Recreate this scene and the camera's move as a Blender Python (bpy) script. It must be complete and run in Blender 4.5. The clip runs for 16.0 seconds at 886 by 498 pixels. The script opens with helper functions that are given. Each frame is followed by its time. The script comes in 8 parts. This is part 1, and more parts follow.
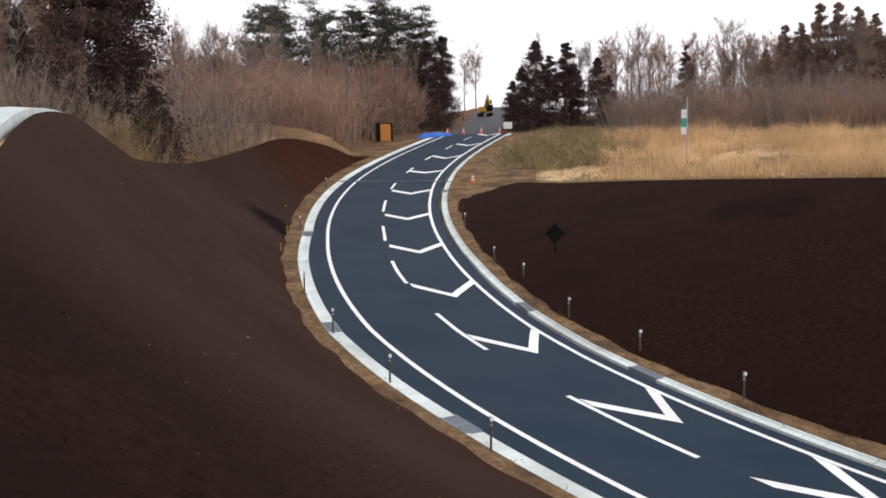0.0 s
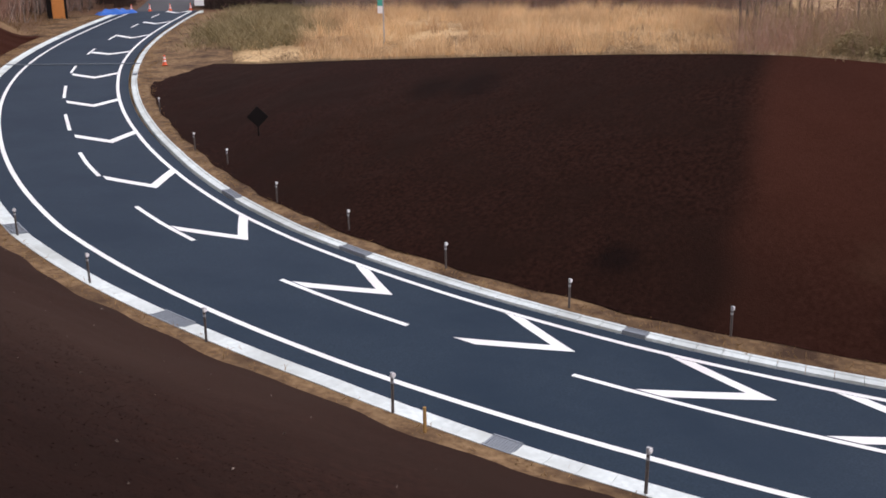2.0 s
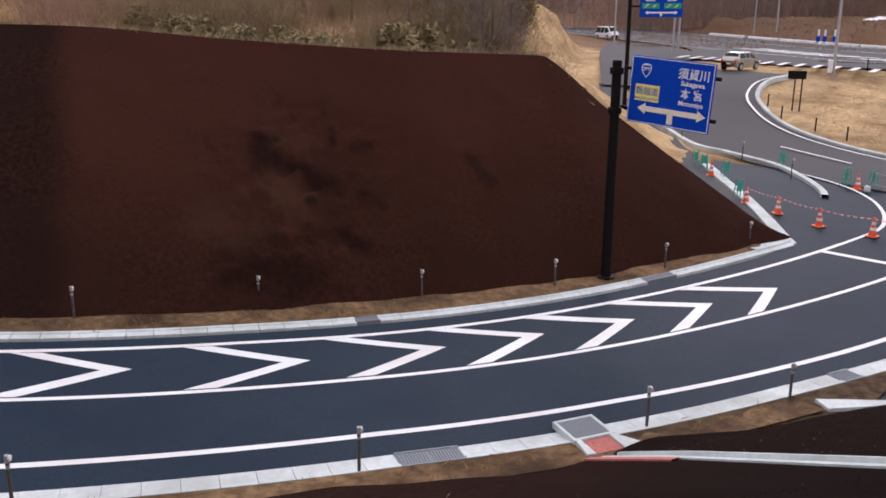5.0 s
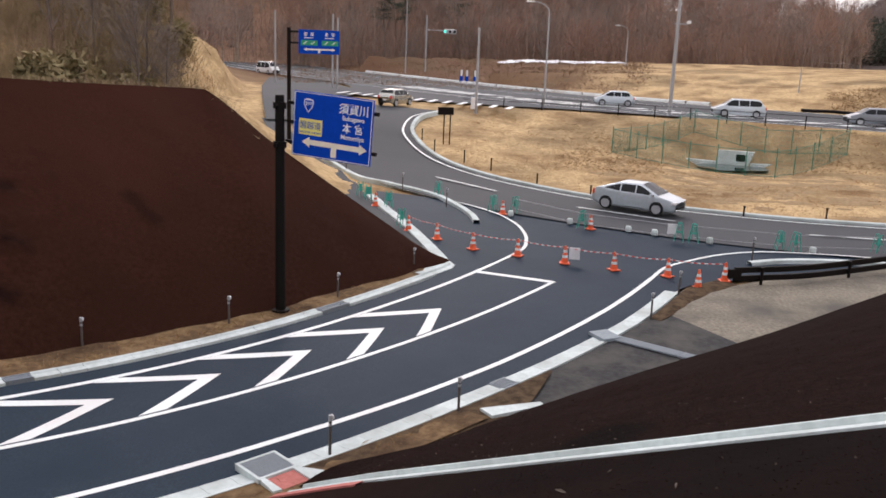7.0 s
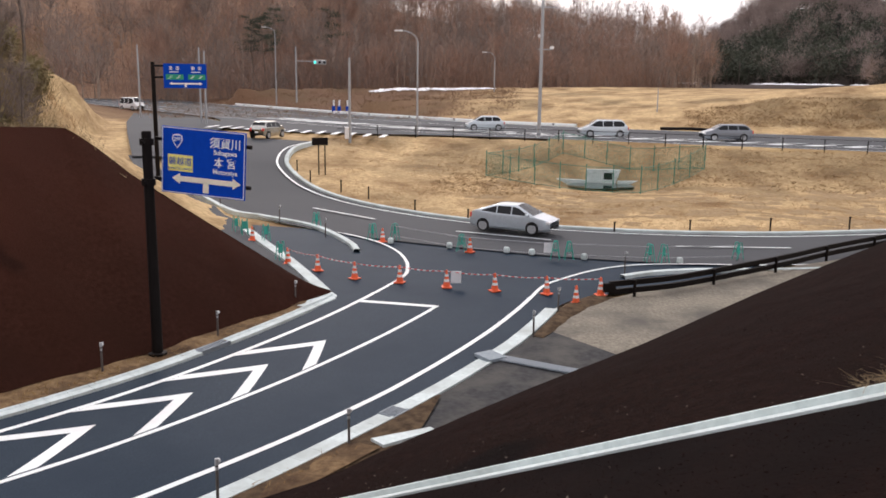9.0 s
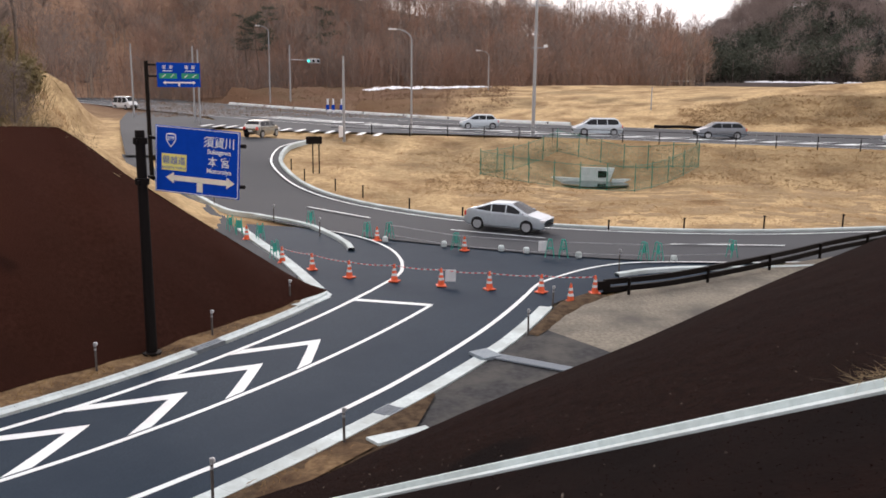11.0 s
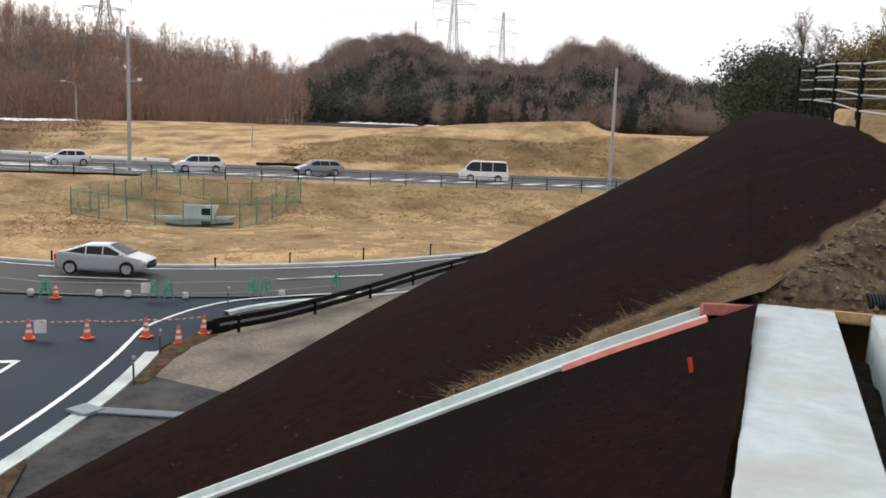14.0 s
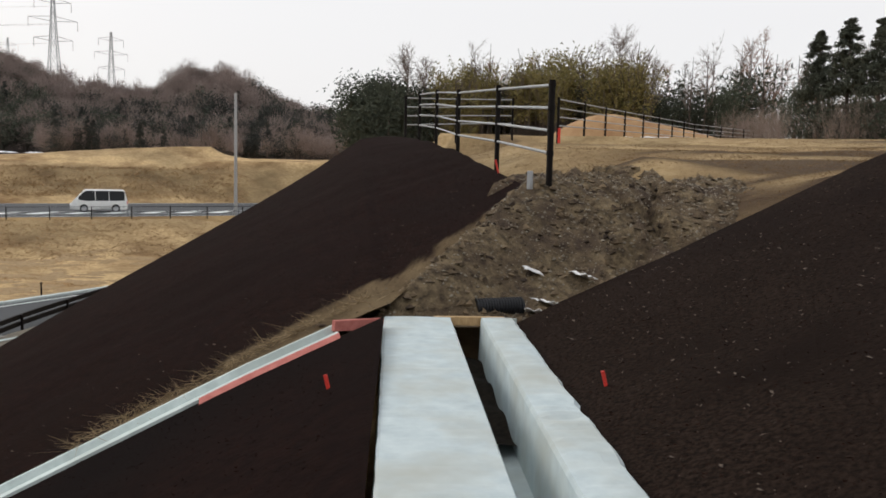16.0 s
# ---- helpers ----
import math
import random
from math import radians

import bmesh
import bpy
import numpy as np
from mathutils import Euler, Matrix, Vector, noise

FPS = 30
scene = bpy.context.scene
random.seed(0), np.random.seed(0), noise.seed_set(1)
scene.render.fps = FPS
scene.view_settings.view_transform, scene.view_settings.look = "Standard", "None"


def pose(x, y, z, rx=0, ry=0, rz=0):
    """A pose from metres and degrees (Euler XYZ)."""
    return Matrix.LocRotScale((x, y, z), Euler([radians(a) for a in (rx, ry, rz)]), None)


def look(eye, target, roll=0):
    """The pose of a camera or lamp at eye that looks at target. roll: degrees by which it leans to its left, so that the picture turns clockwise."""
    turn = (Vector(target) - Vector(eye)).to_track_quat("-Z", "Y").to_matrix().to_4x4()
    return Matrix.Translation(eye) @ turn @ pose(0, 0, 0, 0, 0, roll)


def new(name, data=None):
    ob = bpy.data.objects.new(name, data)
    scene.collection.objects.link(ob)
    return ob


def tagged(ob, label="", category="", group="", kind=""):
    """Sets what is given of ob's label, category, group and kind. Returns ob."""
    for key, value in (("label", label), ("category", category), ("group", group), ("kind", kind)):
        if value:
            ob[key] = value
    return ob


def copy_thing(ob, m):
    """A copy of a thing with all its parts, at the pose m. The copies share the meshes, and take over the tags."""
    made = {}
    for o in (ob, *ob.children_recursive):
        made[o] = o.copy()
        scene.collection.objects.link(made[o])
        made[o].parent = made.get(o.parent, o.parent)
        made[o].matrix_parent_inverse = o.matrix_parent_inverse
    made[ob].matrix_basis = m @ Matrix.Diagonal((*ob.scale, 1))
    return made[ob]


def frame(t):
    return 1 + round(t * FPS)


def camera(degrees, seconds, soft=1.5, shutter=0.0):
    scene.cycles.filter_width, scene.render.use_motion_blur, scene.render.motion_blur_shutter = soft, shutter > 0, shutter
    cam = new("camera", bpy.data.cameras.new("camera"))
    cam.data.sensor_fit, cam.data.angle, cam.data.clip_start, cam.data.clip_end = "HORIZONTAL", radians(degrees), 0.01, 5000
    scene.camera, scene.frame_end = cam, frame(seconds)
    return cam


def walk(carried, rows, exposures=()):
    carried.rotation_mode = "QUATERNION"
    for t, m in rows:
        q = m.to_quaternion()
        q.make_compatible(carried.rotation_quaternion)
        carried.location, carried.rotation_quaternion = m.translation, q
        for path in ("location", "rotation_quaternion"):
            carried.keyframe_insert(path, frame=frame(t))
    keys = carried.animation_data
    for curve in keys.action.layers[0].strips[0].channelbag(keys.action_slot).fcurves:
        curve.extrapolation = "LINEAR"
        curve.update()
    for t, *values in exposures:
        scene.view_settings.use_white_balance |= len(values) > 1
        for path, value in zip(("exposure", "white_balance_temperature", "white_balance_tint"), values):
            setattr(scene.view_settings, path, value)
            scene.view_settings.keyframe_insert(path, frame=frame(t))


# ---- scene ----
cam = camera(54.44, 16.0, soft=1.7)
PATH = [
    (0, pose(0, 0, 7.8, 84.67, 0.85, -0.08)),
    (0.5, pose(0, 0, 7.8, 82.19, 0.96, -4.50)),
    (1, pose(0, 0, 7.8, 80.09, 1.02, -8.82)),
    (1.5, pose(0, 0, 7.8, 78.05, 1.11, -13.14)),
    (2, pose(0, 0, 7.8, 76.57, 1.09, -19.59)),
    (2.5, pose(0, 0, 7.8, 75.06, 1.12, -26.51)),
    (3, pose(0, 0, 7.8, 73.54, 1.25, -33.85)),
    (3.5, pose(0, 0, 7.8, 72.93, 0.90, -42.30)),
    (4, pose(0, 0, 7.8, 72.85, 0.48, -50.11)),
    (4.5, pose(0, 0, 7.8, 73.49, 0.19, -57.16)),
    (5, pose(0, 0, 7.8, 74.33, -0.08, -63.06)),
    (7.5, pose(0, 0, 7.8, 77.39, -1.86, -89.46)),
    (8, pose(0, 0, 7.8, 77.93, -1.16, -92.77)),
    (8.5, pose(0, 0, 7.8, 78.92, -0.76, -92.97)),
    (11, pose(0, 0, 7.8, 78.94, -0.60, -93.52)),
    (11.5, pose(0, 0, 7.8, 78.66, -0.82, -94.64)),
    (12, pose(0, 0, 7.8, 78.59, -0.98, -99.92)),
    (12.5, pose(0, 0, 7.8, 78.52, -0.68, -102.18)),
    (13, pose(0, 0, 7.8, 79.46, -1.54, -105.90)),
    (13.5, pose(0, 0, 7.8, 81.04, -2.09, -112.19)),
    (14, pose(0, 0, 7.8, 82.01, -2.17, -119.31)),
    (14.5, pose(0, 0, 7.8, 83.12, -1.86, -127.16)),
    (15, pose(0, 0, 7.8, 83.84, -1.62, -134.24)),
    (15.5, pose(0, 0, 7.8, 83.97, -1.27, -140.29)),
    (16, pose(0, 0, 7.8, 84.38, -1.33, -143.83)),
]

EXPO = [(0.0, 0.25, 6400, 15), (1.0, 0.30, 6370, 18), (1.5, 0.37, 6350, 20), (2.0, 0.35, 6330, 22), (3.0, 0.10, 6300, 27), (5.0, 0.06, 6300, 26), (7.5, 0.2, 6450, 18), (12.5, 0.18, 6450, 17), (14.5, 0.04, 6400, 11), (16.0, -0.11, 6400, 9)]
walk(cam, PATH, EXPO)

# ---- sky and light: a bright, thinly overcast winter afternoon ----
world = bpy.data.worlds.new("sky")
scene.world = world
world.use_nodes = True
wn = world.node_tree
sky = wn.nodes.new("ShaderNodeTexSky")
sky.sky_type = "NISHITA"
sky.sun_disc = False
SUN_EL, SUN_AZ = radians(30), radians(80)      # azimuth from +y towards +x
sky.sun_elevation, sky.sun_rotation = SUN_EL, SUN_AZ
sky.air_density, sky.dust_density, sky.ozone_density = 1.0, 6.0, 1.0
veil = wn.nodes.new("ShaderNodeMix")             # thin high cloud over the whole sky
veil.data_type = "RGBA"
veil.inputs["Factor"].default_value = 0.86
veil.inputs[7].default_value = (9.0, 8.8, 8.8, 1)
wn.links.new(sky.outputs[0], veil.inputs[6])
wn.links.new(veil.outputs[2], wn.nodes["Background"].inputs[0])
wn.nodes["Background"].inputs[1].default_value = 0.12
sun_data = bpy.data.lights.new("sun", "SUN")
sun_data.energy, sun_data.angle, sun_data.color = 0.9, radians(18), (1.0, 0.95, 0.88)
sun = new("sun", sun_data)
sun_dir = Vector((math.sin(SUN_AZ) * math.cos(SUN_EL), math.cos(SUN_AZ) * math.cos(SUN_EL), math.sin(SUN_EL)))
sun.matrix_world = look(sun_dir * 300, (0, 0, 0))


# ---- materials ----
def surf(name, c1, c2, scale=1.0, rough=0.85, bump=0.0, bump_scale=None, c3=None, big=0.08, metal=0.0, stretch=(1, 1, 1),
         contrast=0.35, spec=0.3, jitter=0.0):
    """A procedural surface: two colours mixed by grain at one size, a third by broad stains, and fine relief."""
    m = bpy.data.materials.new(name)
    m.use_nodes = True
    n, l = m.node_tree.nodes, m.node_tree.links
    b = n["Principled BSDF"]
    geo = n.new("ShaderNodeNewGeometry")
    mp = n.new("ShaderNodeMapping")
    mp.inputs["Scale"].default_value = stretch
    l.new(geo.outputs["Position"], mp.inputs["Vector"])
    def noise_at(sc, detail, rough_n=0.6):
        t = n.new("ShaderNodeTexNoise")
        t.inputs["Scale"].default_value, t.inputs["Detail"].default_value, t.inputs["Roughness"].default_value = sc, detail, rough_n
        l.new(mp.outputs[0], t.inputs["Vector"])
        return t
    def ramp_of(src, lo, hi):
        r = n.new("ShaderNodeMapRange")
        r.inputs["From Min"].default_value, r.inputs["From Max"].default_value = lo, hi
        l.new(src, r.inputs["Value"])
        return r.outputs[0]
    def mix(f, a, c):
        x = n.new("ShaderNodeMix")
        x.data_type = "RGBA"
        l.new(f, x.inputs["Factor"])
        for sock, v in ((x.inputs[6], a), (x.inputs[7], c)):
            if isinstance(v, tuple):
                sock.default_value = (*v, 1)
            else:
                l.new(v, sock)
        return x.outputs[2]
    g = noise_at(scale, 6)
    col = mix(ramp_of(g.outputs[0], 0.5 - contrast / 2, 0.5 + contrast / 2), c1, c2)
    if c3:
        s = noise_at(big, 4)
        col = mix(ramp_of(s.outputs[0], 0.42, 0.68), col, c3)
    if jitter:
        oi = n.new("ShaderNodeObjectInfo")
        hs = n.new("ShaderNodeHueSaturation")
        l.new(col, hs.inputs["Color"])
        r = n.new("ShaderNodeMapRange")
        r.inputs["To Min"].default_value, r.inputs["To Max"].default_value = 1 - jitter, 1 + jitter
        l.new(oi.outputs["Random"], r.inputs["Value"])
        l.new(r.outputs[0], hs.inputs["Value"])
        col = hs.outputs[0]
    l.new(col, b.inputs["Base Color"])
    b.inputs["Roughness"].default_value, b.inputs["Metallic"].default_value = rough, metal
    b.inputs["Specular IOR Level"].default_value = spec
    if bump:
        t = noise_at(bump_scale or scale, 5, 0.65)
        bp = n.new("ShaderNodeBump")
        bp.inputs["Strength"].default_value, bp.inputs["Distance"].default_value = min(1, bump * 8), bump
        l.new(t.outputs[0], bp.inputs["Height"])
        l.new(bp.outputs[0], b.inputs["Normal"])
    return m


def plain(name, c, rough=0.5, metal=0.0, coat=0.0, glow=None, jitter=0.06, spec=0.4):
    m = surf(name, tuple(v * (1 - jitter) for v in c), tuple(min(1, v * (1 + jitter)) for v in c), 6.0, rough, metal=metal, spec=spec)
    b = m.node_tree.nodes["Principled BSDF"]
    b.inputs["Coat Weight"].default_value = coat
    if glow:
        b.inputs["Emission Color"].default_value, b.inputs["Emission Strength"].default_value = (*c, 1), glow
    return m


M_SOIL = surf("dark_mulch_soil", (0.0105, 0.0045, 0.0034), (0.0305, 0.0136, 0.0099), 7.0, 0.97, 0.05, 18, (0.0168, 0.0083, 0.0061), 0.3, spec=0.03)


def tint_by(m, layer, colour, amount=1.0):
    """Mix another colour in where the mesh carries the named layer (older mats of mulch, darker patches)."""
    n, l = m.node_tree.nodes, m.node_tree.links
    base = n["Principled BSDF"].inputs["Base Color"]
    src = base.links[0].from_socket
    at_n, x = n.new("ShaderNodeAttribute"), n.new("ShaderNodeMix")
    at_n.attribute_name = layer
    x.data_type = "RGBA"
    x.inputs[7].default_value = (*colour, 1)
    k = n.new("ShaderNodeMath")
    k.operation = "MULTIPLY"
    k.inputs[1].default_value = amount
    l.new(at_n.outputs["Fac"], k.inputs[0])
    l.new(k.outputs[0], x.inputs["Factor"])
    l.new(src, x.inputs[6])
    l.new(x.outputs[2], base)


tint_by(M_SOIL, "warm", (0.066, 0.0232, 0.0144), 0.7)
tint_by(M_SOIL, "dry", (0.044, 0.0272, 0.0212), 0.8)
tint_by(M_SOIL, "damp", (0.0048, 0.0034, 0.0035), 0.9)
tint_by(M_SOIL, "clay", (0.21, 0.155, 0.09), 0.75)
M_SOIL_NEAR = surf("coarse_dark_mulch", (0.0055, 0.0037, 0.0031), (0.030, 0.0198, 0.0155), 30, 0.97, 0.05, 34, (0.012, 0.0078, 0.0064), 0.7, spec=0.03)
M_ASPH = surf("new_asphalt", (0.0085, 0.021, 0.037), (0.0185, 0.037, 0.060), 24, 0.72, 0.005, 120, (0.008, 0.022, 0.041), 0.35, spec=0.14)
M_ASPH_OLD = surf("worn_grey_asphalt", (0.056, 0.060, 0.066), (0.082, 0.087, 0.094), 30, 0.85, 0.004, 100, (0.075, 0.079, 0.085), 0.12, spec=0.2)
M_PAINT = surf("white_road_paint", (0.75, 0.82, 0.81), (0.85, 0.91, 0.90), 25, 0.6, 0.002, 80, (0.74, 0.74, 0.73), 0.6)
M_CONC = surf("pale_precast_concrete", (0.55, 0.63, 0.62), (0.70, 0.78, 0.77), 8, 0.85, 0.004, 40, (0.45, 0.50, 0.48), 0.6, jitter=0.06)
M_CONC_DARK = surf("grey_concrete", (0.24, 0.29, 0.32), (0.33, 0.38, 0.41), 8, 0.8, 0.004, 40, jitter=0.06)
M_STEEL = surf("galvanised_grating", (0.17, 0.20, 0.23), (0.28, 0.32, 0.35), 40, 0.6, 0.004, 60, metal=0.2)
M_SHOULDER = surf("ochre_dirt_and_dead_grass", (0.11, 0.066, 0.034), (0.27, 0.18, 0.095), 4.5, 0.95, 0.06, 14, (0.06, 0.036, 0.022), 0.7, spec=0.1)
M_GRASS = surf("dry_winter_grass", (0.40, 0.28, 0.135), (0.56, 0.41, 0.21), 1.4, 0.95, 0.06, 8, (0.24, 0.155, 0.075), 0.09, spec=0.1)
M_GRAVEL = surf("pale_gravel", (0.175, 0.158, 0.125), (0.31, 0.28, 0.225), 9, 0.95, 0.03, 30, (0.12, 0.112, 0.098), 0.35, spec=0.1)
M_RUBBLE = surf("stony_clay_soil", (0.058, 0.044, 0.030), (0.25, 0.19, 0.115), 9, 0.95, 0.08, 22, (0.06, 0.042, 0.034), 1.4, spec=0.1)
M_SNOW = surf("old_snow", (0.78, 0.80, 0.84), (0.88, 0.90, 0.93), 3, 0.7, 0.03, 4)
M_BLACK = plain("dark_brown_powder_coat", (0.0075, 0.0052, 0.0045), 0.65, spec=0.15)
M_POLE = surf("grey_galvanised_steel", (0.34, 0.35, 0.36), (0.44, 0.45, 0.46), 12, 0.55, metal=0.3)
M_BLUE = plain("blue_retroreflective_sheet", (0.002, 0.055, 0.42), 0.8, spec=0.1)
M_WHITE = plain("white_sheet", (0.80, 0.80, 0.80), 0.5)
M_CREAM = plain("cream_sheet", (0.85, 0.78, 0.62), 0.5)
M_YELLOW = plain("pale_yellow_sheet", (0.85, 0.76, 0.22), 0.7)
M_ORANGE = plain("orange_cone_plastic", (0.85, 0.14, 0.05), 0.5)
M_RED = plain("red_stake_paint", (0.65, 0.045, 0.03), 0.6)
M_GREEN = plain("green_mesh_plastic", (0.05, 0.38, 0.30), 0.6)
M_POST = surf("weathered_brown_steel", (0.075, 0.063, 0.056), (0.12, 0.105, 0.095), 20, 0.6)
M_REDCONC = surf("red_oxide_concrete", (0.42, 0.13, 0.11), (0.55, 0.20, 0.17), 10, 0.85, 0.004, 40)
M_BARK = surf("grey_brown_bark", (0.10, 0.078, 0.066), (0.19, 0.152, 0.128), 6, 0.95, 0.02, 20, stretch=(1, 1, 0.25))
M_BARK_FAR = surf("dark_far_bark", (0.085, 0.066, 0.056), (0.15, 0.12, 0.10), 3, 0.95)
M_TWIG = surf("bare_twigs", (0.185, 0.146, 0.122), (0.32, 0.258, 0.222), 0.8, 0.95, jitter=0.2)
M_TWIG_RED = surf("reddish_bare_twigs", (0.275, 0.168, 0.124), (0.42, 0.275, 0.205), 0.8, 0.95, jitter=0.15)
M_BARK_PALE = surf("pale_tan_bark", (0.24, 0.175, 0.130), (0.42, 0.32, 0.25), 1.5, 0.95)
M_CEDAR = surf("rusty_dark_cedar_foliage", (0.038, 0.026, 0.024), (0.105, 0.066, 0.056), 0.9, 0.9, jitter=0.25)
M_CEDAR_RUST = surf("russet_cedar_foliage", (0.17, 0.113, 0.088), (0.34, 0.24, 0.19), 0.5, 0.9, jitter=0.1)
M_PINE = surf("dark_green_pine_needles", (0.042, 0.052, 0.036), (0.095, 0.105, 0.072), 0.9, 0.9, jitter=0.2)
M_HILLGREEN = surf("hillside_evergreen_leaves", (0.045, 0.054, 0.040), (0.095, 0.100, 0.072), 0.25, 0.9)
M_HILLDARK = surf("dark_hillside_foliage", (0.036, 0.038, 0.034), (0.075, 0.076, 0.064), 0.25, 0.9)
M_HILLTWIG = surf("hillside_bare_twigs", (0.205, 0.162, 0.146), (0.335, 0.268, 0.238), 0.1, 0.95)
M_BAMBOO = surf("yellow_green_bamboo_leaves", (0.13, 0.115, 0.040), (0.25, 0.205, 0.080), 0.9, 0.85, jitter=0.2)
M_VINE = surf("tan_dead_vines", (0.22, 0.16, 0.085), (0.36, 0.27, 0.16), 0.9, 0.95)
M_STRAW = surf("straw_blades", (0.60, 0.415, 0.215), (0.90, 0.67, 0.39), 0.8, 0.95, c3=(0.38, 0.245, 0.135), big=0.2)
M_SASA = surf("olive_undergrowth", (0.18, 0.150, 0.072), (0.36, 0.29, 0.155), 0.6, 0.9)
M_TYRE = plain("tyre_rubber", (0.012, 0.012, 0.013), 0.8)
M_GLASS = plain("dark_car_glass", (0.010, 0.012, 0.014), 0.25, spec=0.25)
M_BLUETARP = plain("blue_tarpaulin", (0.01, 0.12, 0.50), 0.5)


# ---- mesh helpers ----
def part(name, bm, material, parent=None, label="", smooth=False):
    me = bpy.data.meshes.new(name)
    bm.to_mesh(me)
    bm.free()
    return mesh_part(name, me, material, parent, label, smooth)


def mesh_part(name, me, material, parent=None, label="", smooth=False):
    if material and not me.materials:
        me.materials.append(material)
    if smooth:
        me.polygons.foreach_set("use_smooth", [True] * len(me.polygons))
    ob = new(name, me)
    if parent:
        ob.parent = parent
    if label:
        tagged(ob, label)
    return ob


def raw(name, verts, faces, material, parent=None, label="", smooth=False):
    me = bpy.data.meshes.new(name)
    me.from_pydata([tuple(map(float, v)) for v in verts], [], [tuple(map(int, q)) for q in faces])
    me.update()
    return mesh_part(name, me, material, parent, label, smooth)


def thing(name, label, category, m=None, group="", kind=""):
    e = new(name)
    if m:
        e.matrix_basis = m
    return tagged(e, label, category, group, kind)


def box(bm, size, m, bevel=0.0):
    g = bmesh.ops.create_cube(bm, size=1.0, matrix=m @ Matrix.Diagonal((*size, 1)))
    if bevel:
        es = list({e for v in g["verts"] for e in v.link_edges})
        bmesh.ops.bevel(bm, geom=es, offset=bevel, segments=2, affect="EDGES", profile=0.6)
    return bm


def rod(bm, a, b, r1, r2=None, seg=8):
    a, b = Vector(a), Vector(b)
    d = b - a
    m = Matrix.Translation((a + b) / 2) @ d.to_track_quat("Z", "Y").to_matrix().to_4x4()
    bmesh.ops.create_cone(bm, cap_ends=True, segments=seg, radius1=r1, radius2=r1 if r2 is None else r2, depth=d.length, matrix=m)
    return bm


def lathe(bm, prof, seg=16, m=Matrix()):
    """A body of revolution from rows of radius and height."""
    rings = [[bm.verts.new(m @ Vector((r * math.cos(2 * math.pi * i / seg), r * math.sin(2 * math.pi * i / seg), z))) for i in range(seg)] for r, z in prof]
    for p, q in zip(rings, rings[1:]):
        for i in range(seg):
            bm.faces.new((p[i], p[(i + 1) % seg], q[(i + 1) % seg], q[i]))
    bm.faces.new(rings[0][::-1])
    bm.faces.new(rings[-1])
    return bm


def plate(bm, outline, y0, y1, m=Matrix()):
    """A flat outline in x, z drawn out from y0 to y1."""
    f = [bm.verts.new(m @ Vector((x, y0, z))) for x, z in outline]
    k = [bm.verts.new(m @ Vector((x, y1, z))) for x, z in outline]
    bm.faces.new(f)
    bm.faces.new(k[::-1])
    n = len(f)
    for i in range(n):
        bm.faces.new((f[(i + 1) % n], f[i], k[i], k[(i + 1) % n]))
    bmesh.ops.recalc_face_normals(bm, faces=bm.faces)
    return bm


def curve_through(pts, step=1.0):
    """Points at even steps along a smooth curve through the given ones."""
    p = np.array(pts, float)
    q = np.vstack([2 * p[0] - p[1], p, 2 * p[-1] - p[-2]])
    out = []
    for i in range(1, len(q) - 2):
        for t in np.linspace(0, 1, 24, endpoint=False):
            a, b, c, d = q[i - 1:i + 3]
            out.append(0.5 * (2 * b + (c - a) * t + (2 * a - 5 * b + 4 * c - d) * t * t + (3 * b - a - 3 * c + d) * t ** 3))
    out.append(p[-1])
    out = np.array(out)
    s = np.concatenate([[0], np.cumsum(np.linalg.norm(np.diff(out, axis=0), axis=1))])
    k = np.linspace(0, s[-1], max(2, int(s[-1] / step) + 1))
    return np.stack([np.interp(k, s, out[:, j]) for j in range(out.shape[1])], -1)


def side(path, off):
    """The path moved sideways, to the left of its way where off is positive."""
    t = np.gradient(path[:, :2], axis=0)
    t /= np.linalg.norm(t, axis=1, keepdims=True) + 1e-9
    q = path.copy()
    o = np.broadcast_to(np.asarray(off, float), (len(path),))
    q[:, 0] -= t[:, 1] * o
    q[:, 1] += t[:, 0] * o
    return q


def grid_faces(nu, nv):
    i, j = np.meshgrid(np.arange(nu - 1), np.arange(nv - 1), indexing="ij")
    a = (i * nv + j).ravel()
    return np.stack([a, a + nv, a + nv + 1, a + 1], -1)


def sheet(name, rows, material, parent=None, label="", smooth=True):
    """A surface through rows of points (an array nu x nv x 3)."""
    rows = np.asarray(rows, float)
    nu, nv = rows.shape[:2]
    return raw(name, rows.reshape(-1, 3), grid_faces(nu, nv), material, parent, label, smooth)


def ribbon(name, a, b, material, parent=None, label="", lift=0.0):
    r = np.stack([a, b], 1).copy()
    r[..., 2] += lift
    return sheet(name, r, material, parent, label, False)


def fbm(x, y, sc, seed=0.0):
    """Smooth ground noise, about -1 to 1, without loops."""
    v = np.zeros_like(x)
    amp = 1.0
    for k in range(4):
        f = sc * 2 ** k
        a = seed + k * 1.7
        v = v + amp * np.sin(x * f * (1 + 0.13 * k) + 2.1 * np.sin(y * f * 0.7 + a) + a) * np.cos(y * f * (1.1 - 0.1 * k) + 1.7 * np.sin(x * f * 0.6 + 2 * a) - a)
        amp *= 0.5
    return v / 1.9


def sstep(a, b, x):
    t = np.clip((x - a) / (b - a), 0, 1)
    return t * t * (3 - 2 * t)


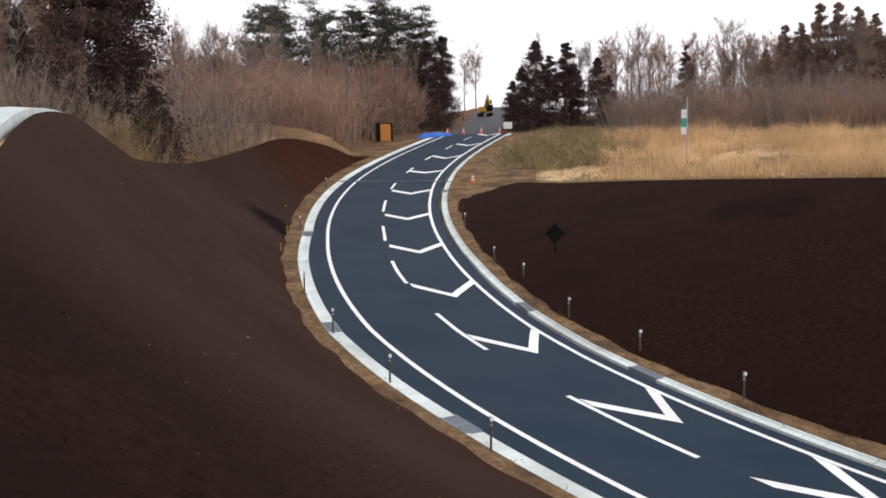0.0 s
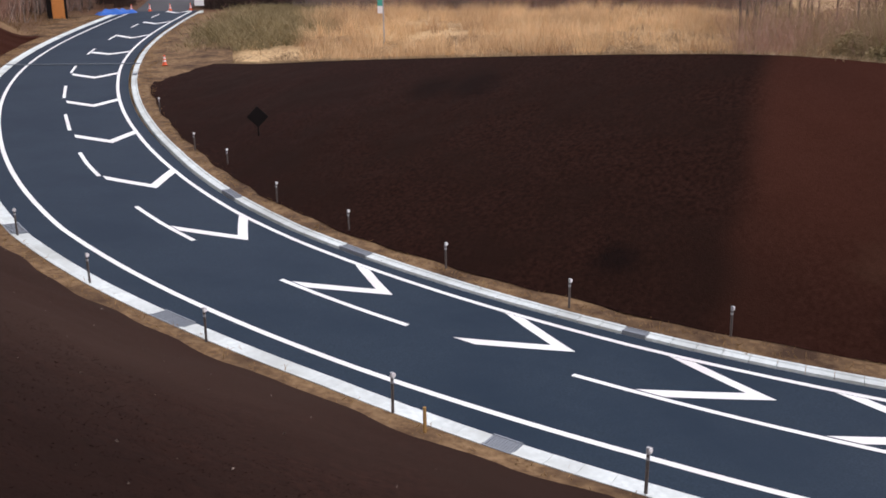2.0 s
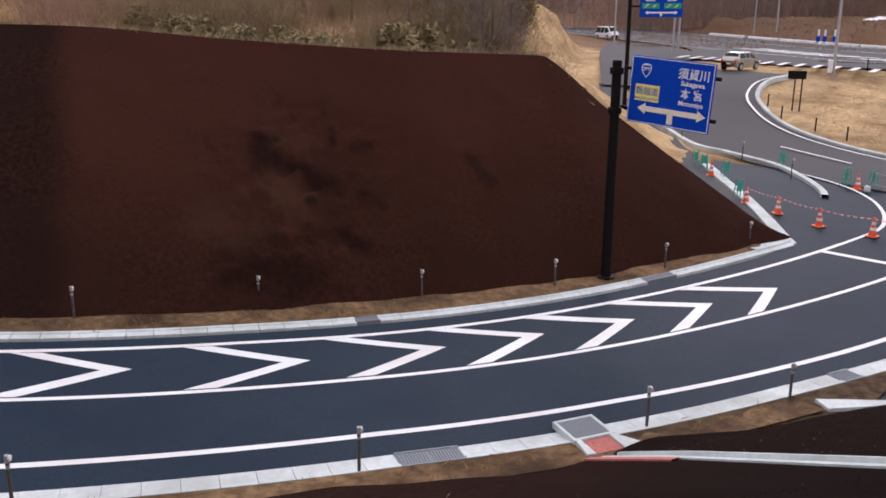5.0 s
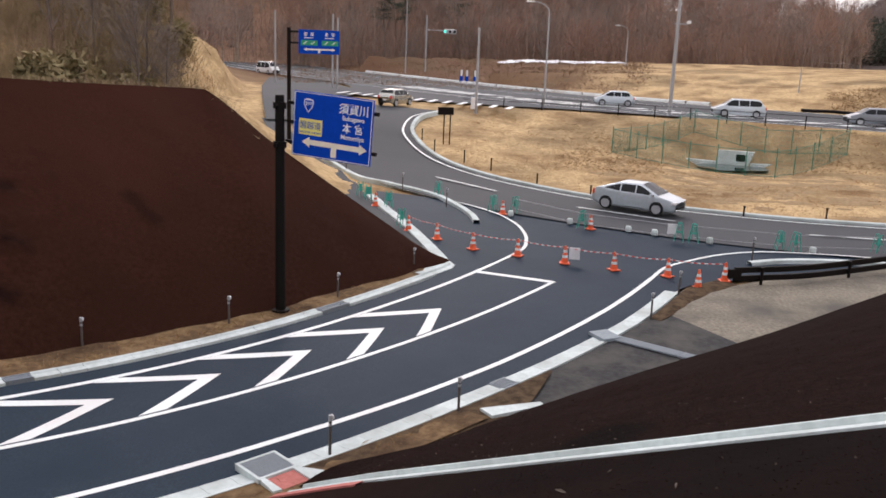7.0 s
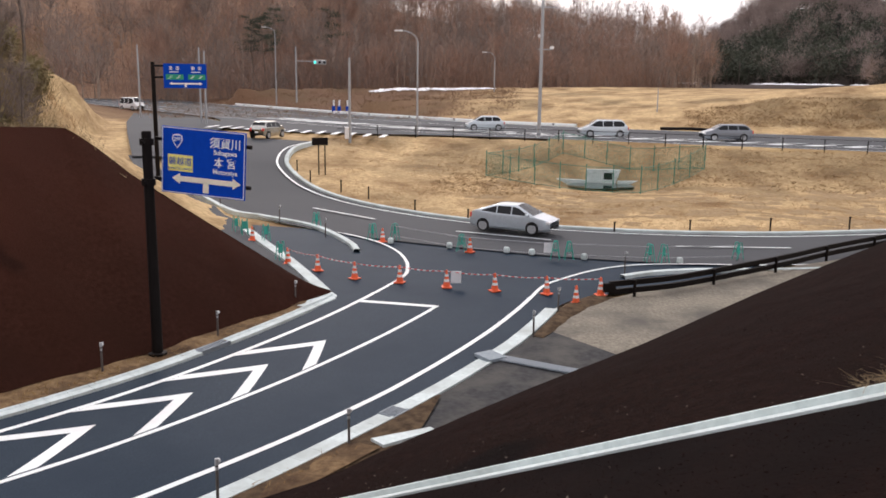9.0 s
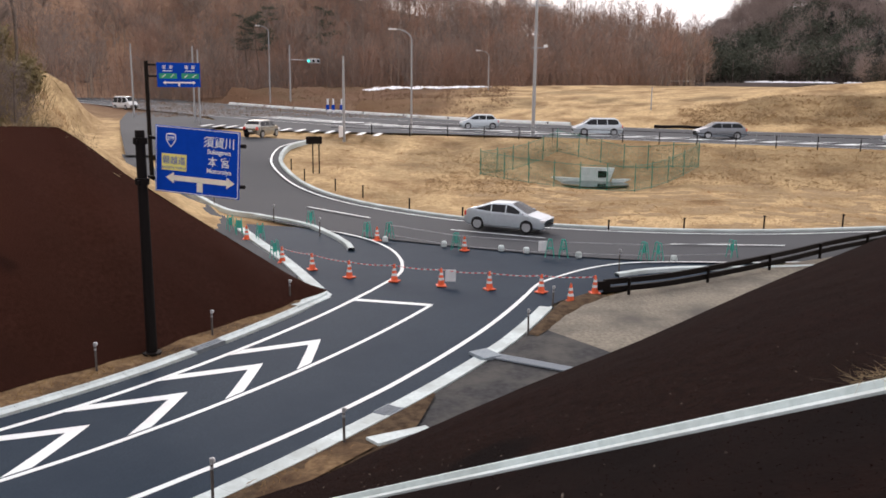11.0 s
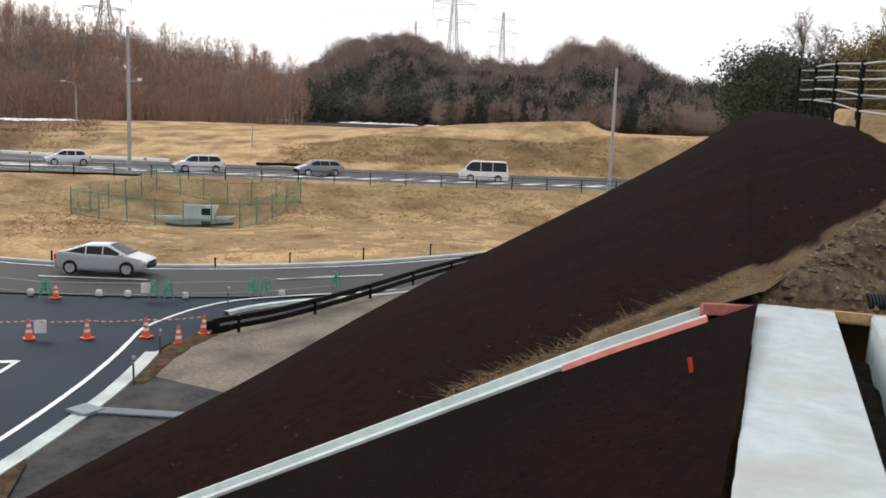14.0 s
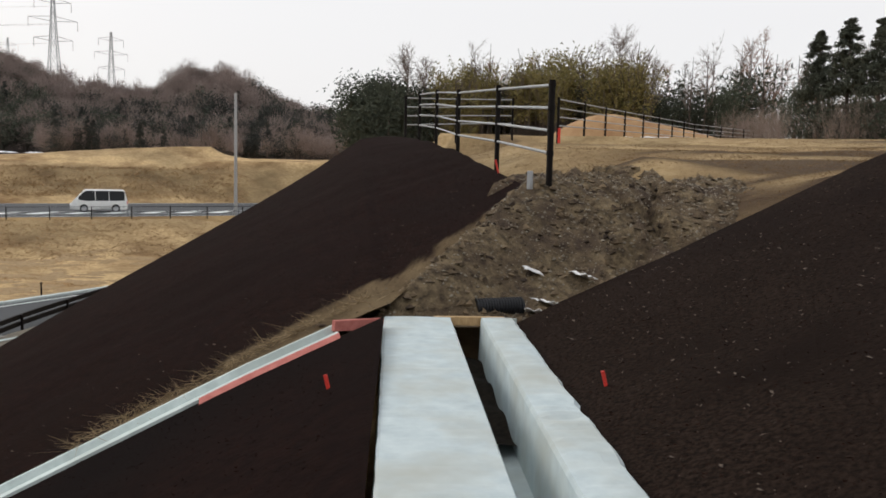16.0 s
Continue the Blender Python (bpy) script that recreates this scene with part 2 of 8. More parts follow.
# ---- the curved ramp: its bend, its climb and its width along the way ----
KNOTS = np.arange(-16, 125, 8.0)
BEND = [-0.0169, -0.0169, -0.0169, -0.019, -0.019, -0.0182, -0.0167, -0.0137, -0.0127, -0.0129, -0.0132, -0.0112, -0.0078, -0.0052, -0.0034, -0.0033, -0.0033, -0.0033]
CLIMB = [0.0, 0.0, 0.0, 0.055, 0.078, 0.091, 0.107, 0.126, 0.141, 0.148, 0.148, 0.148, 0.15, 0.153, 0.155, 0.155, 0.155, 0.155]
RS = np.arange(-16, 120.01, 0.5)
bend, climb = np.interp(RS, KNOTS, BEND), np.interp(RS, KNOTS, CLIMB)
RT = np.concatenate([[0], np.cumsum((bend[1:] + bend[:-1]) / 4)])
RT += 2.523 - RT[32]
tm = (RT[1:] + RT[:-1]) / 2
RX, RY = (np.concatenate([[0], np.cumsum(f(tm) * 0.5)]) for f in (np.cos, np.sin))
RX, RY = RX + 20.15 - RX[32], RY + 4.34 - RY[32]
RZ = np.concatenate([[0], np.cumsum((climb[1:] + climb[:-1]) / 4)])
RZ -= RZ[32]


def on_ramp(s, off, lift=0.0):
    """Places on the ramp: metres along it from the junction, metres to its left."""
    s, off = np.broadcast_arrays(np.asarray(s, float), np.asarray(off, float))
    x, y, z, t = (np.interp(s, RS, a) for a in (RX, RY, RZ, RT))
    return np.stack([x - np.sin(t) * off, y + np.cos(t) * off, z + lift], -1)


def left_line(s):
    return np.interp(s, [-16, -9, -3, 0, 3, 8, 14, 20, 26, 33, 39, 48, 60, 120], [3.12, 3.1, 3.0, 2.86, 2.68, 2.55, 2.66, 2.9, 3.07, 3.22, 3.1, 2.9, 2.82, 2.78])


def right_line(s):
    return -np.interp(s, [-16, -8, -2, 4, 10, 16, 21, 28, 32, 38, 46, 55, 60, 120], [2.55, 2.44, 2.4, 2.46, 2.5, 2.32, 2.27, 2.22, 2.28, 2.55, 2.83, 3.0, 3.08, 3.05])


def left_kerb(s):
    return np.interp(s, [-16, -8, -4, 0, 8, 16, 20, 24, 28, 33, 44, 50, 57, 120], [4.45, 4.45, 4.28, 4.08, 3.88, 4.05, 4.08, 4.28, 4.52, 4.72, 4.45, 4.18, 4.2, 4.05])


def right_kerb(s):
    return -np.interp(s, [-16, -8, -4, -1, 2, 6, 10, 15, 21, 29, 34, 38, 42, 48, 56, 66, 120], [3.74, 3.74, 3.66, 3.6, 3.66, 3.68, 3.62, 3.4, 3.3, 3.2, 3.38, 3.6, 3.82, 3.97, 4.12, 4.27, 4.1])



# ---- the lie of the land: banks are ruled from a toe to a crest ----
STAMPS = []          # (points, drop): the ground sheet passes below these


def bank(name, toe, crest, material, nu, nv, bulge=0.0, rough=0.06, seed=0.0, stamp=True):
    u = np.linspace(0, 1, nu)
    def res(p):
        s = np.linspace(0, 1, len(p))
        return np.stack([np.interp(u, s, p[:, k]) for k in range(3)], -1)
    t, c = res(np.asarray(toe, float)), res(np.asarray(crest, float))
    v = np.linspace(0, 1, nv)[None, :, None]
    r = t[:, None] * (1 - v) + c[:, None] * v
    r[..., 2] += bulge * np.sin(v[..., 0] * math.pi)
    fade = np.sin(np.clip(v[..., 0], 0.0, 1) * math.pi) ** 0.5
    r[..., 2] += rough * fade * (fbm(r[..., 0], r[..., 1], 0.45, seed) + 0.5 * fbm(r[..., 0], r[..., 1], 1.7, seed + 3))
    if stamp:
        STAMPS.append((r.reshape(-1, 3), 0.45))
    return r


def along(table, s):
    """Crest places looked up by metres along the ramp."""
    t = np.array(table)
    p = curve_through(t[:, 1:], 0.25)
    d = np.array([np.argmin(((p - q) ** 2).sum(1)) for q in t[:, 1:]])
    f = np.interp(s, t[:, 0], d)
    return np.stack([np.interp(f, np.arange(len(p)), p[:, k]) for k in range(3)], -1)


LEFT_CREST = [(4.5, 5.60, -6.60, 6.19), (9, 2.70, -3.10, 6.20), (14, -0.30, 0.45, 6.19), (20, -3.5, 5.5, 6.7), (28, -6.6, 12.5, 7.9),
              (36, -9.3, 20.0, 9.2), (43, -11.2, 27.0, 9.5), (48, -12.2, 33, 8.6), (52, -12.8, 39, 8.25), (58, -12.8, 46.5, 8.4), (64, -12.2, 54, 9.2),
              (70, -11.0, 60, 10.05), (76, -9.5, 66, 9.9), (82, -8.0, 72.5, 9.3)]
RIGHT_CREST = [(-11, 31.2, 2.7, 0.12), (-6.5, 31.2, 7.2, 3.0), (-4.2, 30.95, 9.23, 4.42), (-3.0, 30.88, 10.45, 5.42), (-2.3, 30.8, 11.4, 6.06), (-1.6, 30.5, 11.9, 6.12), (4, 26.0, 15.0, 6.4), (10, 22.7, 19.6, 6.8), (16, 20.5, 24.0, 7.2),
               (22, 18.0, 30.0, 7.25), (30, 14.0, 38.5, 7.15), (38, 10.4, 46.9, 7.0), (46, 7.7, 54.5, 6.8), (54, 4.6, 61.8, 6.75), (58, 1.6, 63.2, 6.35)]
sl = np.linspace(4.45, 80, 152)
left_toe = on_ramp(sl, left_kerb(sl) + np.interp(sl, [0, 14, 25, 38, 50, 80], [0.45, 0.45, 0.5, 0.6, 0.8, 1.2]) + 0.10 * np.sin(sl * 1.9) * np.sin(sl * 0.73 + 1), 0.10)
left_crest = along(LEFT_CREST, sl)
bank_left = bank("bank", left_toe, left_crest, M_SOIL, 200, 44, np.interp(np.linspace(0, 1, 200), [0, 0.02, 0.14, 1], [0.0, 0.0, -0.22, -0.25])[:, None], 0.07, 1.0)


def drain_sag(u):
    """How far the drain lies above a straight fall, from its top (0) to its foot (1)."""
    return np.interp(u, [0, 0.1, 0.85, 1], [0.06, 0.12, 0.12, 0.05])


# beside the drain the slope comes up to the trough's rim
DRAIN_TOP, DRAIN_FOOT = np.array((5.55, -6.55, 6.2)), np.array((13.40, 3.65, 0.12))
near_d = sstep(0.075, 0.0, np.linspace(0, 1, 200))[:, None, None]
up_d = 1 - np.linspace(0, 1, 44)[None, :, None]
rim_d = DRAIN_TOP * (1 - up_d) + DRAIN_FOOT * up_d + np.array((0, 0, 1.0)) * (drain_sag(up_d) + 0.04) - np.array((0.7925, -0.61, 0)) * 0.24
bank_left = bank_left + near_d * (rim_d - bank_left[:1])
sr = np.linspace(-11, 57, 140)
right_toe = on_ramp(sr, right_kerb(sr) - np.interp(sr, [-11, -6, 4, 14, 26, 42, 57], [0.05, 0.55, 1.0, 0.85, 0.6, 0.62, 0.7]) + 0.10 * np.sin(sr * 1.7 + 2) * np.sin(sr * 0.61), 0.12)
right_crest = along(RIGHT_CREST, sr)
bank_right = bank("bank", right_toe, right_crest, M_SOIL, 340, 64, 0.1, 0.06, 5.0)
# where the mat has slipped: lumps and hollows
bx, by, bz = bank_right[..., 0], bank_right[..., 1], bank_right[..., 2]
slip = np.exp(-(((bx - 20.2) / 1.9) ** 2 + ((by - 14.6) / 1.9) ** 2)) + 0.6 * np.exp(-(((bx - 17.2) / 1.2) ** 2 + ((by - 14.2) / 1.0) ** 2))
bank_right[..., 2] += slip * (0.55 * np.abs(fbm(bx, bz * 1.6 + by, 1.7, 3.3)) - 0.12 + 0.5 * np.abs(fbm(bx, by + bz, 3.4, 1.1)))

# the spur beyond the drain: its near face, and the far face that falls to the apron
uu = np.linspace(0, 1, 30)[:, None]
drain_line = DRAIN_TOP * (1 - uu) + DRAIN_FOOT * uu + np.array((0, 0, 1.0)) * drain_sag(uu)
drain_line = drain_line[::-1]                      # from the foot up
ridge = curve_through([(15.0, 2.6, 0.10), (16.05, 0.75, 0.22), (16.2, -0.65, 0.88), (16.37, -2.6, 1.72), (16.55, -5.0, 2.62), (16.75, -7.5, 3.68), (16.97, -10.0, 4.63), (17.24, -13.3, 5.82), (17.45, -15.5, 6.62), (17.62, -17.75, 7.5), (17.8, -20.0, 8.5)], 0.5)
fence_a, fence_b = np.array((5.95, -10.0, 7.55)), np.array((17.5, -22.2, 8.62))
u12 = np.linspace(0, 1, 12)[1:, None]
OFF_D = np.array((0.7925, -0.61, 0)) * 0.23
spur_toe = np.vstack([drain_line + OFF_D + np.array((0, 0, 0.03)), (DRAIN_TOP + OFF_D) * (1 - u12) + fence_a * u12])
def even(p, n):
    k = np.linspace(0, 1, len(p))
    return np.stack([np.interp(np.linspace(0, 1, n), k, p[:, j]) for j in range(3)], -1)
spur_crest = np.vstack([even(ridge, 30), ridge[-1] * (1 - u12) + fence_b * u12 + np.array((0, 0, 0.08)) * np.sin(u12 * math.pi)])
spur_near = bank("bank", spur_toe, spur_crest, M_SOIL, 300, 150, 0.12, 0.05, 9.0)
spur_foot = curve_through([(15.2, 2.5, 0.0), (17.0, -0.4, 0.0), (19.5, -6.0, 0.0), (24, -17, 0.1), (29, -27, 0.4)], 0.5)
spur_far = bank("bank", spur_foot, ridge + np.array((0.02, 0, -0.02)), M_SOIL, 60, 20, 0.0, 0.03, 2.0)
right_edge = np.array([p for s, *p in RIGHT_CREST[:5]])
right_end = bank("bank", [(32.4, 3.2, 0.05), (35.5, 8.5, 0.1), (39.5, 14.5, 0.3)], right_edge, M_SOIL, 30, 16, 0, 0.03, 2.0)

# ditch on the crest, and the bank that rises behind it
DA, DN, DO = np.array((0.635, -0.772)), np.array((-0.772, -0.635)), np.array((2.6, -3.05))


def by_ditch(a, n, z):
    """Metres along the ditch from its mark, metres to its right, height."""
    a, n, z = np.broadcast_arrays(np.asarray(a, float), np.asarray(n, float), np.asarray(z, float))
    return np.stack([DO[0] + DA[0] * a + DN[0] * n, DO[1] + DA[1] * a + DN[1] * n, z], -1)


aa, nn = np.meshgrid(np.linspace(-16, 4.9, 90), np.linspace(1.36, 9.0, 40), indexing="ij")
rise = 6.13 + np.clip(nn - 1.36, 0, 9) * 0.47 + np.clip(-aa - 4, 0, 20) * 0.10
hill_back = by_ditch(aa + 0.06 * (nn - 1.4), nn, rise + 0.05 * fbm(aa, nn, 0.8, 4.0) * np.clip((nn - 1.3) * 2, 0, 1))
STAMPS.append((hill_back.reshape(-1, 3), 0.5))

# ---- roads beyond ----
MAIN = curve_through([(54.5, -76, 2.9), (60, -61.5, 2.9), (66.9, -45.8, 2.9), (74.6, -30.3, 2.9), (81.4, -18.3, 2.9), (88.3, -8.3, 2.9), (98, 2, 2.9), (118, 19, 3.0), (148, 43, 3.4), (190, 75, 4.2), (230, 104, 5.0)], 1.0)
LOOP_OUT = curve_through([(74.0, 6.5, 2.7), (70.5, 8.2, 2.4), (65.5, 8.3, 1.8), (62, 7.3, 1.2), (58.2, 5.6, 0.7), (54.8, 3.2, 0.35), (50.9, -0.3, 0.2), (46.7, -5.0, 0.2), (44.3, -10.6, 0.2),
                          (43.2, -16.1, 0.2), (43.4, -22.5, 0.2), (45.5, -34, 0.3), (51, -50, 0.6), (58, -68, 1.0)], 0.8)
LOOP_IN = curve_through([(84, 22.5, 2.75), (72, 19.3, 1.9), (60.5, 15.0, 0.75), (52.0, 10.0, 0.15), (47.0, 5.9, 0.08), (43.0, 1.5, 0.06), (39.0, -5.5, 0.05), (36.8, -11.5, 0.05),
                         (36.2, -17.0, 0.06), (37.0, -24, 0.1), (39.5, -36, 0.2), (45.0, -52, 0.5), (52, -70, 1.0)], 0.8)
nl = 140
def resample(p, n):
    s = np.linspace(0, 1, len(p))
    return np.stack([np.interp(np.linspace(0, 1, n), s, p[:, k]) for k in range(3)], -1)
lo, li = resample(LOOP_OUT, nl), resample(LOOP_IN, nl)
loop_rows = np.stack([lo * (1 - k) + li * k for k in np.linspace(0, 1, 6)], 1)
STAMPS.append((np.concatenate([(lo * (1 - k) + li * k) for k in np.linspace(-0.05, 1.05, 14)]), 0.12))
# asphalt between the slip road's end and the main road
junction = np.stack([resample(np.array(p, float), 30) for p in ([(67.0, 20.0, 2.0), (81.3, 24.6, 2.85), (100.4, 30.4, 2.95), (124.6, 36.6, 3.05)], [(70.0, 17.5, 1.75), (84, 19.5, 2.62), (97, 17.0, 2.84), (128, 31.0, 3.0)])], 1)
junction = junction[:, :1] * (1 - np.linspace(0, 1, 8)[None, :, None]) + junction[:, 1:] * np.linspace(0, 1, 8)[None, :, None]
STAMPS.append((np.concatenate([junction.reshape(-1, 3)] + [resample(junction[:, 0], 90) + np.array((-0.3 * k, 1.0 * k, 0.0)) for k in (0.8, 1.6, 2.4)]), 0.2))
i_mouth = int(np.argmin(np.hypot(MAIN[:, 0] - 99, MAIN[:, 1] - 4)))
near_w = 5.6 + 11.0 * np.exp(-((np.arange(len(MAIN)) - i_mouth) / 15.0) ** 2)      # wider where the slip road joins
FAR_W = 16.0
main_rows = np.stack([side(MAIN, near_w * (1 - k) - FAR_W * k) for k in np.linspace(0, 1, 8)], 1)
STAMPS.append((np.concatenate([side(MAIN, o) for o in np.linspace(6, -16.5, 20)] + [side(MAIN, near_w * k) for k in np.linspace(0.3, 1, 10)]), 0.15))
ramp_s = np.arange(-13, 96.01, 0.5)
STAMPS.append((np.concatenate([on_ramp(np.arange(-14, 97, 0.5), o) for o in np.linspace(-5.2, 5.2, 16)]), 0.14))
UPPER = curve_through([(2.6, 90.5, 11.1), (3.9, 95, 11.75), (6.2, 118, 14.3), (9.0, 146, 17.5), (11.0, 166, 19.3)], 0.8)     # the old road beyond the works
STAMPS.append((np.concatenate([side(UPPER, o) for o in np.linspace(-4.5, 4.5, 10)]), 0.12))
mouth = np.array([(x, y, 0.0) for x in np.arange(20, 47, 0.8) for y in np.arange(-14, 9, 0.8)
                  if x > 26 + abs(y + 2) * 0.2 - 2 and not (y > 3.5 and x < 33) and x < 48])
STAMPS.append((mouth, 0.10))
apron_xy = [(x, y, 0.0) for x in np.arange(16, 36, 0.8) for y in np.arange(-26, 4, 0.8) if y < 5.5 - 0.62 * (x - 14) + 0.4 and y > -22]
STAMPS.append((np.array(apron_xy), 0.12))


def anchor(pts):
    STAMPS.append((np.array(pts, float), 0.0))


def at_az(az, d, z):
    return (math.sin(radians(az)) * d, math.cos(radians(az)) * d, z)


# heights that the rest of the land runs through
anchor([at_az(a, 100, 12.5 - 0.06 * abs(a - 15)) for a in range(8, 40, 2)] + [at_az(a, 75, 9.6) for a in range(8, 36, 2)])
anchor([at_az(a, 50 + k, z) for a in range(40, 63, 1) for k, z in ((0, 6.7), (8, 7.2), (20, 8.2))])
anchor([at_az(a, 52, z) for a, z in ((65, 9.2), (66, 9.1), (67, 8.9), (68, 8.5), (69, 7.6), (70, 5.9))])
# the dry grass flank that falls to the slip road
for d, flank in ((60, ((66, 9.5), (67, 9.3), (68, 8.8), (69, 7.8), (70, 6.4), (71, 4.4), (72, 2.2))), (75, ((66, 9.9), (67.5, 9.5), (69, 8.9), (70, 7.9), (71, 6.7), (72, 5.2), (73, 3.4))),
                 (90, ((66, 10.4), (68, 9.7), (69, 9.0), (70, 7.8), (71, 6.3), (72, 4.8), (73, 3.4))), (104, ((66, 10.5), (69, 8.6), (70, 7.2), (71, 5.6), (72.3, 3.8)))):
    anchor([at_az(a, d, np.interp(a, *zip(*flank))) for a in np.arange(66, flank[-1][0] + 0.01, 0.75)])
anchor([at_az(a, 62, 9.6) for a in range(64, 66)] + [at_az(a, 150, 16) for a in (*range(-40, 0, 3), *range(9, 62, 3))])
anchor([at_az(a, 45, 9.5) for a in range(-40, -24, 2)] + [at_az(a, 80, 11) for a in range(-40, -20, 2)] + [at_az(a, 77, 12.0 - 0.3 * max(0, a + 11)) for a in range(-20, -6)])
anchor([at_az(a, 128, 5.0 + 0.07 * (a - 90)) for a in range(84, 112, 1)] + [at_az(a, 160, float(np.interp(a, [80, 92, 104], [6.2, 6.6, 7.3]))) for a in range(80, 122, 1)])
# a flat-topped terrace with a rough scarp over the main road
anchor([at_az(a, d, z) for a in np.arange(114, 129.6, 0.8) for d, z in ((104, 4.6), (109, 6.4), (118, float(np.interp(a, [114, 119, 123, 127, 129.3], [7.0, 8.0, 8.8, 9.3, 9.45]))), (128, float(np.interp(a, [114, 119, 123, 127, 129.3], [7.1, 8.1, 8.9, 9.4, 9.55]))))] + [at_az(a, 112, 5.6) for a in range(110, 114)] + [at_az(a, d, 7.6) for a in np.arange(130.4, 143, 0.8) for d in (112, 118, 126)])
anchor([at_az(a, 150, 8.0) for a in range(131, 145)] + [at_az(a, 134, 7.8) for a in range(131, 140)] + [at_az(a, d, 7.8 + k * d) for a in range(144, 200, 2) for d, k in ((16, 0.012), (20, 0.021), (24, 0.027), (34, 0.035), (48, 0.035), (66, 0.035), (90, 0.035), (118, 0.035))])
anchor([at_az(a, d, 8.3) for a in range(200, 320, 4) for d in (14, 30, 60, 100)])
# the sunken meadow between the two roads, with a basin in it
anchor([(x, y, z) for x, y, z in [(60, 0, 0.7), (56, -8, 0.5), (52, -18, 0.4), (52, -28, 0.4), (58, -30, 0.5), (64, -8, 0.5), (72, -4, 1.2), (70, -30, 0.9), (76, 0, 1.6)]])
anchor([(x, y, -0.2) for x in np.arange(64, 69, 1.5) for y in np.arange(-19, -12, 1.5)])

GX0, GX1, GY0, GY1, GS = -110, 260, -170, 190, 2.0
gx, gy = np.arange(GX0, GX1 + 1, GS), np.arange(GY0, GY1 + 1, GS)
zmin = np.full((len(gx), len(gy)), np.inf)
for pts, drop in STAMPS:
    i, j = np.round((pts[:, 0] - GX0) / GS).astype(int), np.round((pts[:, 1] - GY0) / GS).astype(int)
    ok = (i >= 0) & (i < len(gx)) & (j >= 0) & (j < len(gy))
    np.minimum.at(zmin, (i[ok], j[ok]), pts[ok, 2] - drop)
fixed = np.isfinite(zmin)
zg = np.where(fixed, zmin, 8.0)
# a coarse fill first, then the land between the known heights settles to a smooth sheet
for k in (16, 8, 4, 2):
    for _ in range(60):
        s = zg
        p = np.pad(s, k, mode="edge")
        a = (p[2 * k:, k:-k] + p[:-2 * k, k:-k] + p[k:-k, 2 * k:] + p[k:-k, :-2 * k]) / 4
        zg = np.where(fixed, zmin, a)
for _ in range(500):
    p = np.pad(zg, 1, mode="edge")
    a = (p[2:, 1:-1] + p[:-2, 1:-1] + p[1:-1, 2:] + p[1:-1, :-2]) / 4
    zg = np.where(fixed, zmin, a)
XX, YY = np.meshgrid(gx, gy, indexing="ij")
zg = zg + np.where(fixed, 0, 0.12 * fbm(XX, YY, 0.22, 3.0))


def ground_z(x, y):
    """The height of the ground sheet at a place."""
    fx, fy = np.clip((np.asarray(x) - GX0) / GS, 0, len(gx) - 1.001), np.clip((np.asarray(y) - GY0) / GS, 0, len(gy) - 1.001)
    i, j = fx.astype(int), fy.astype(int)
    u, v = fx - i, fy - j
    return zg[i, j] * (1 - u) * (1 - v) + zg[i + 1, j] * u * (1 - v) + zg[i, j + 1] * (1 - u) * v + zg[i + 1, j + 1] * u * v


# one sheet from here to the horizon: the fine middle, stretched out at its rim
far = np.array([30, 80, 200, 500, 1200, 2600.0])
ex, ey = np.concatenate([GX0 - far[::-1], gx, GX1 + far]), np.concatenate([GY0 - far[::-1], gy, GY1 + far])
ex, ey = np.union1d(ex, np.arange(-3, 16, 0.35)), np.union1d(ey, np.arange(-34, -9, 0.3))     # finer on the near plateau
EX, EY = np.meshgrid(ex, ey, indexing="ij")
EZ = ground_z(EX, EY) + 0.04 * fbm(EX, EY, 1.2, 5.0) * sstep(-9, -11, EY) * sstep(-36, -28, EY) * sstep(18, 14, EX)
dist_out = np.maximum(np.maximum(GX0 - EX, EX - GX1), np.maximum(GY0 - EY, EY - GY1))
EZ = EZ + (8.0 - EZ) * sstep(0, 400, dist_out)
ground = sheet("ground", np.stack([EX, EY, EZ], -1), None)
tagged(ground, "dry winter meadow and leaf-strewn woodland floor", "ground", kind="structure")
litter = np.clip(sstep(70, 95, EY - 0.0 * EX) * sstep(60, 30, EX) + sstep(125, 150, EX * 0.91 + EY * 0.42) * 0.8 + 0.9 * sstep(112, 120, np.hypot(EX, EY)) * sstep(98, 91, np.degrees(np.arctan2(EX, EY))) * sstep(60, 76, np.degrees(np.arctan2(EX, EY))) + sstep(-18, -26, EX) + 0.35 * sstep(40, 60, EY) * sstep(20, 40, EX) * sstep(72, 62, EX) + 0.95 * sstep(-1, -6, EX) * sstep(36, 44, EY) * (0.8 + 0.5 * fbm(EX, EY, 0.3, 2.0)), 0, 1)
at = ground.data.attributes.new("litter", "FLOAT", "POINT")
at.data.foreach_set("value", litter.ravel())
mg = surf("meadow_and_leaf_litter", (0.45, 0.31, 0.155), (0.72, 0.53, 0.29), 3.0, 0.95, 0.10, 8, (0.235, 0.145, 0.07), 0.22, spec=0.1)
n_, l_ = mg.node_tree.nodes, mg.node_tree.links
attr = n_.new("ShaderNodeAttribute")
attr.attribute_name = "litter"
mx = n_.new("ShaderNodeMix")
mx.data_type = "RGBA"
mx.inputs[7].default_value = (0.15, 0.085, 0.05, 1)
src = n_["Principled BSDF"].inputs["Base Color"].links[0].from_socket
l_.new(attr.outputs["Fac"], mx.inputs["Factor"])
l_.new(src, mx.inputs[6])
l_.new(mx.outputs[2], n_["Principled BSDF"].inputs["Base Color"])
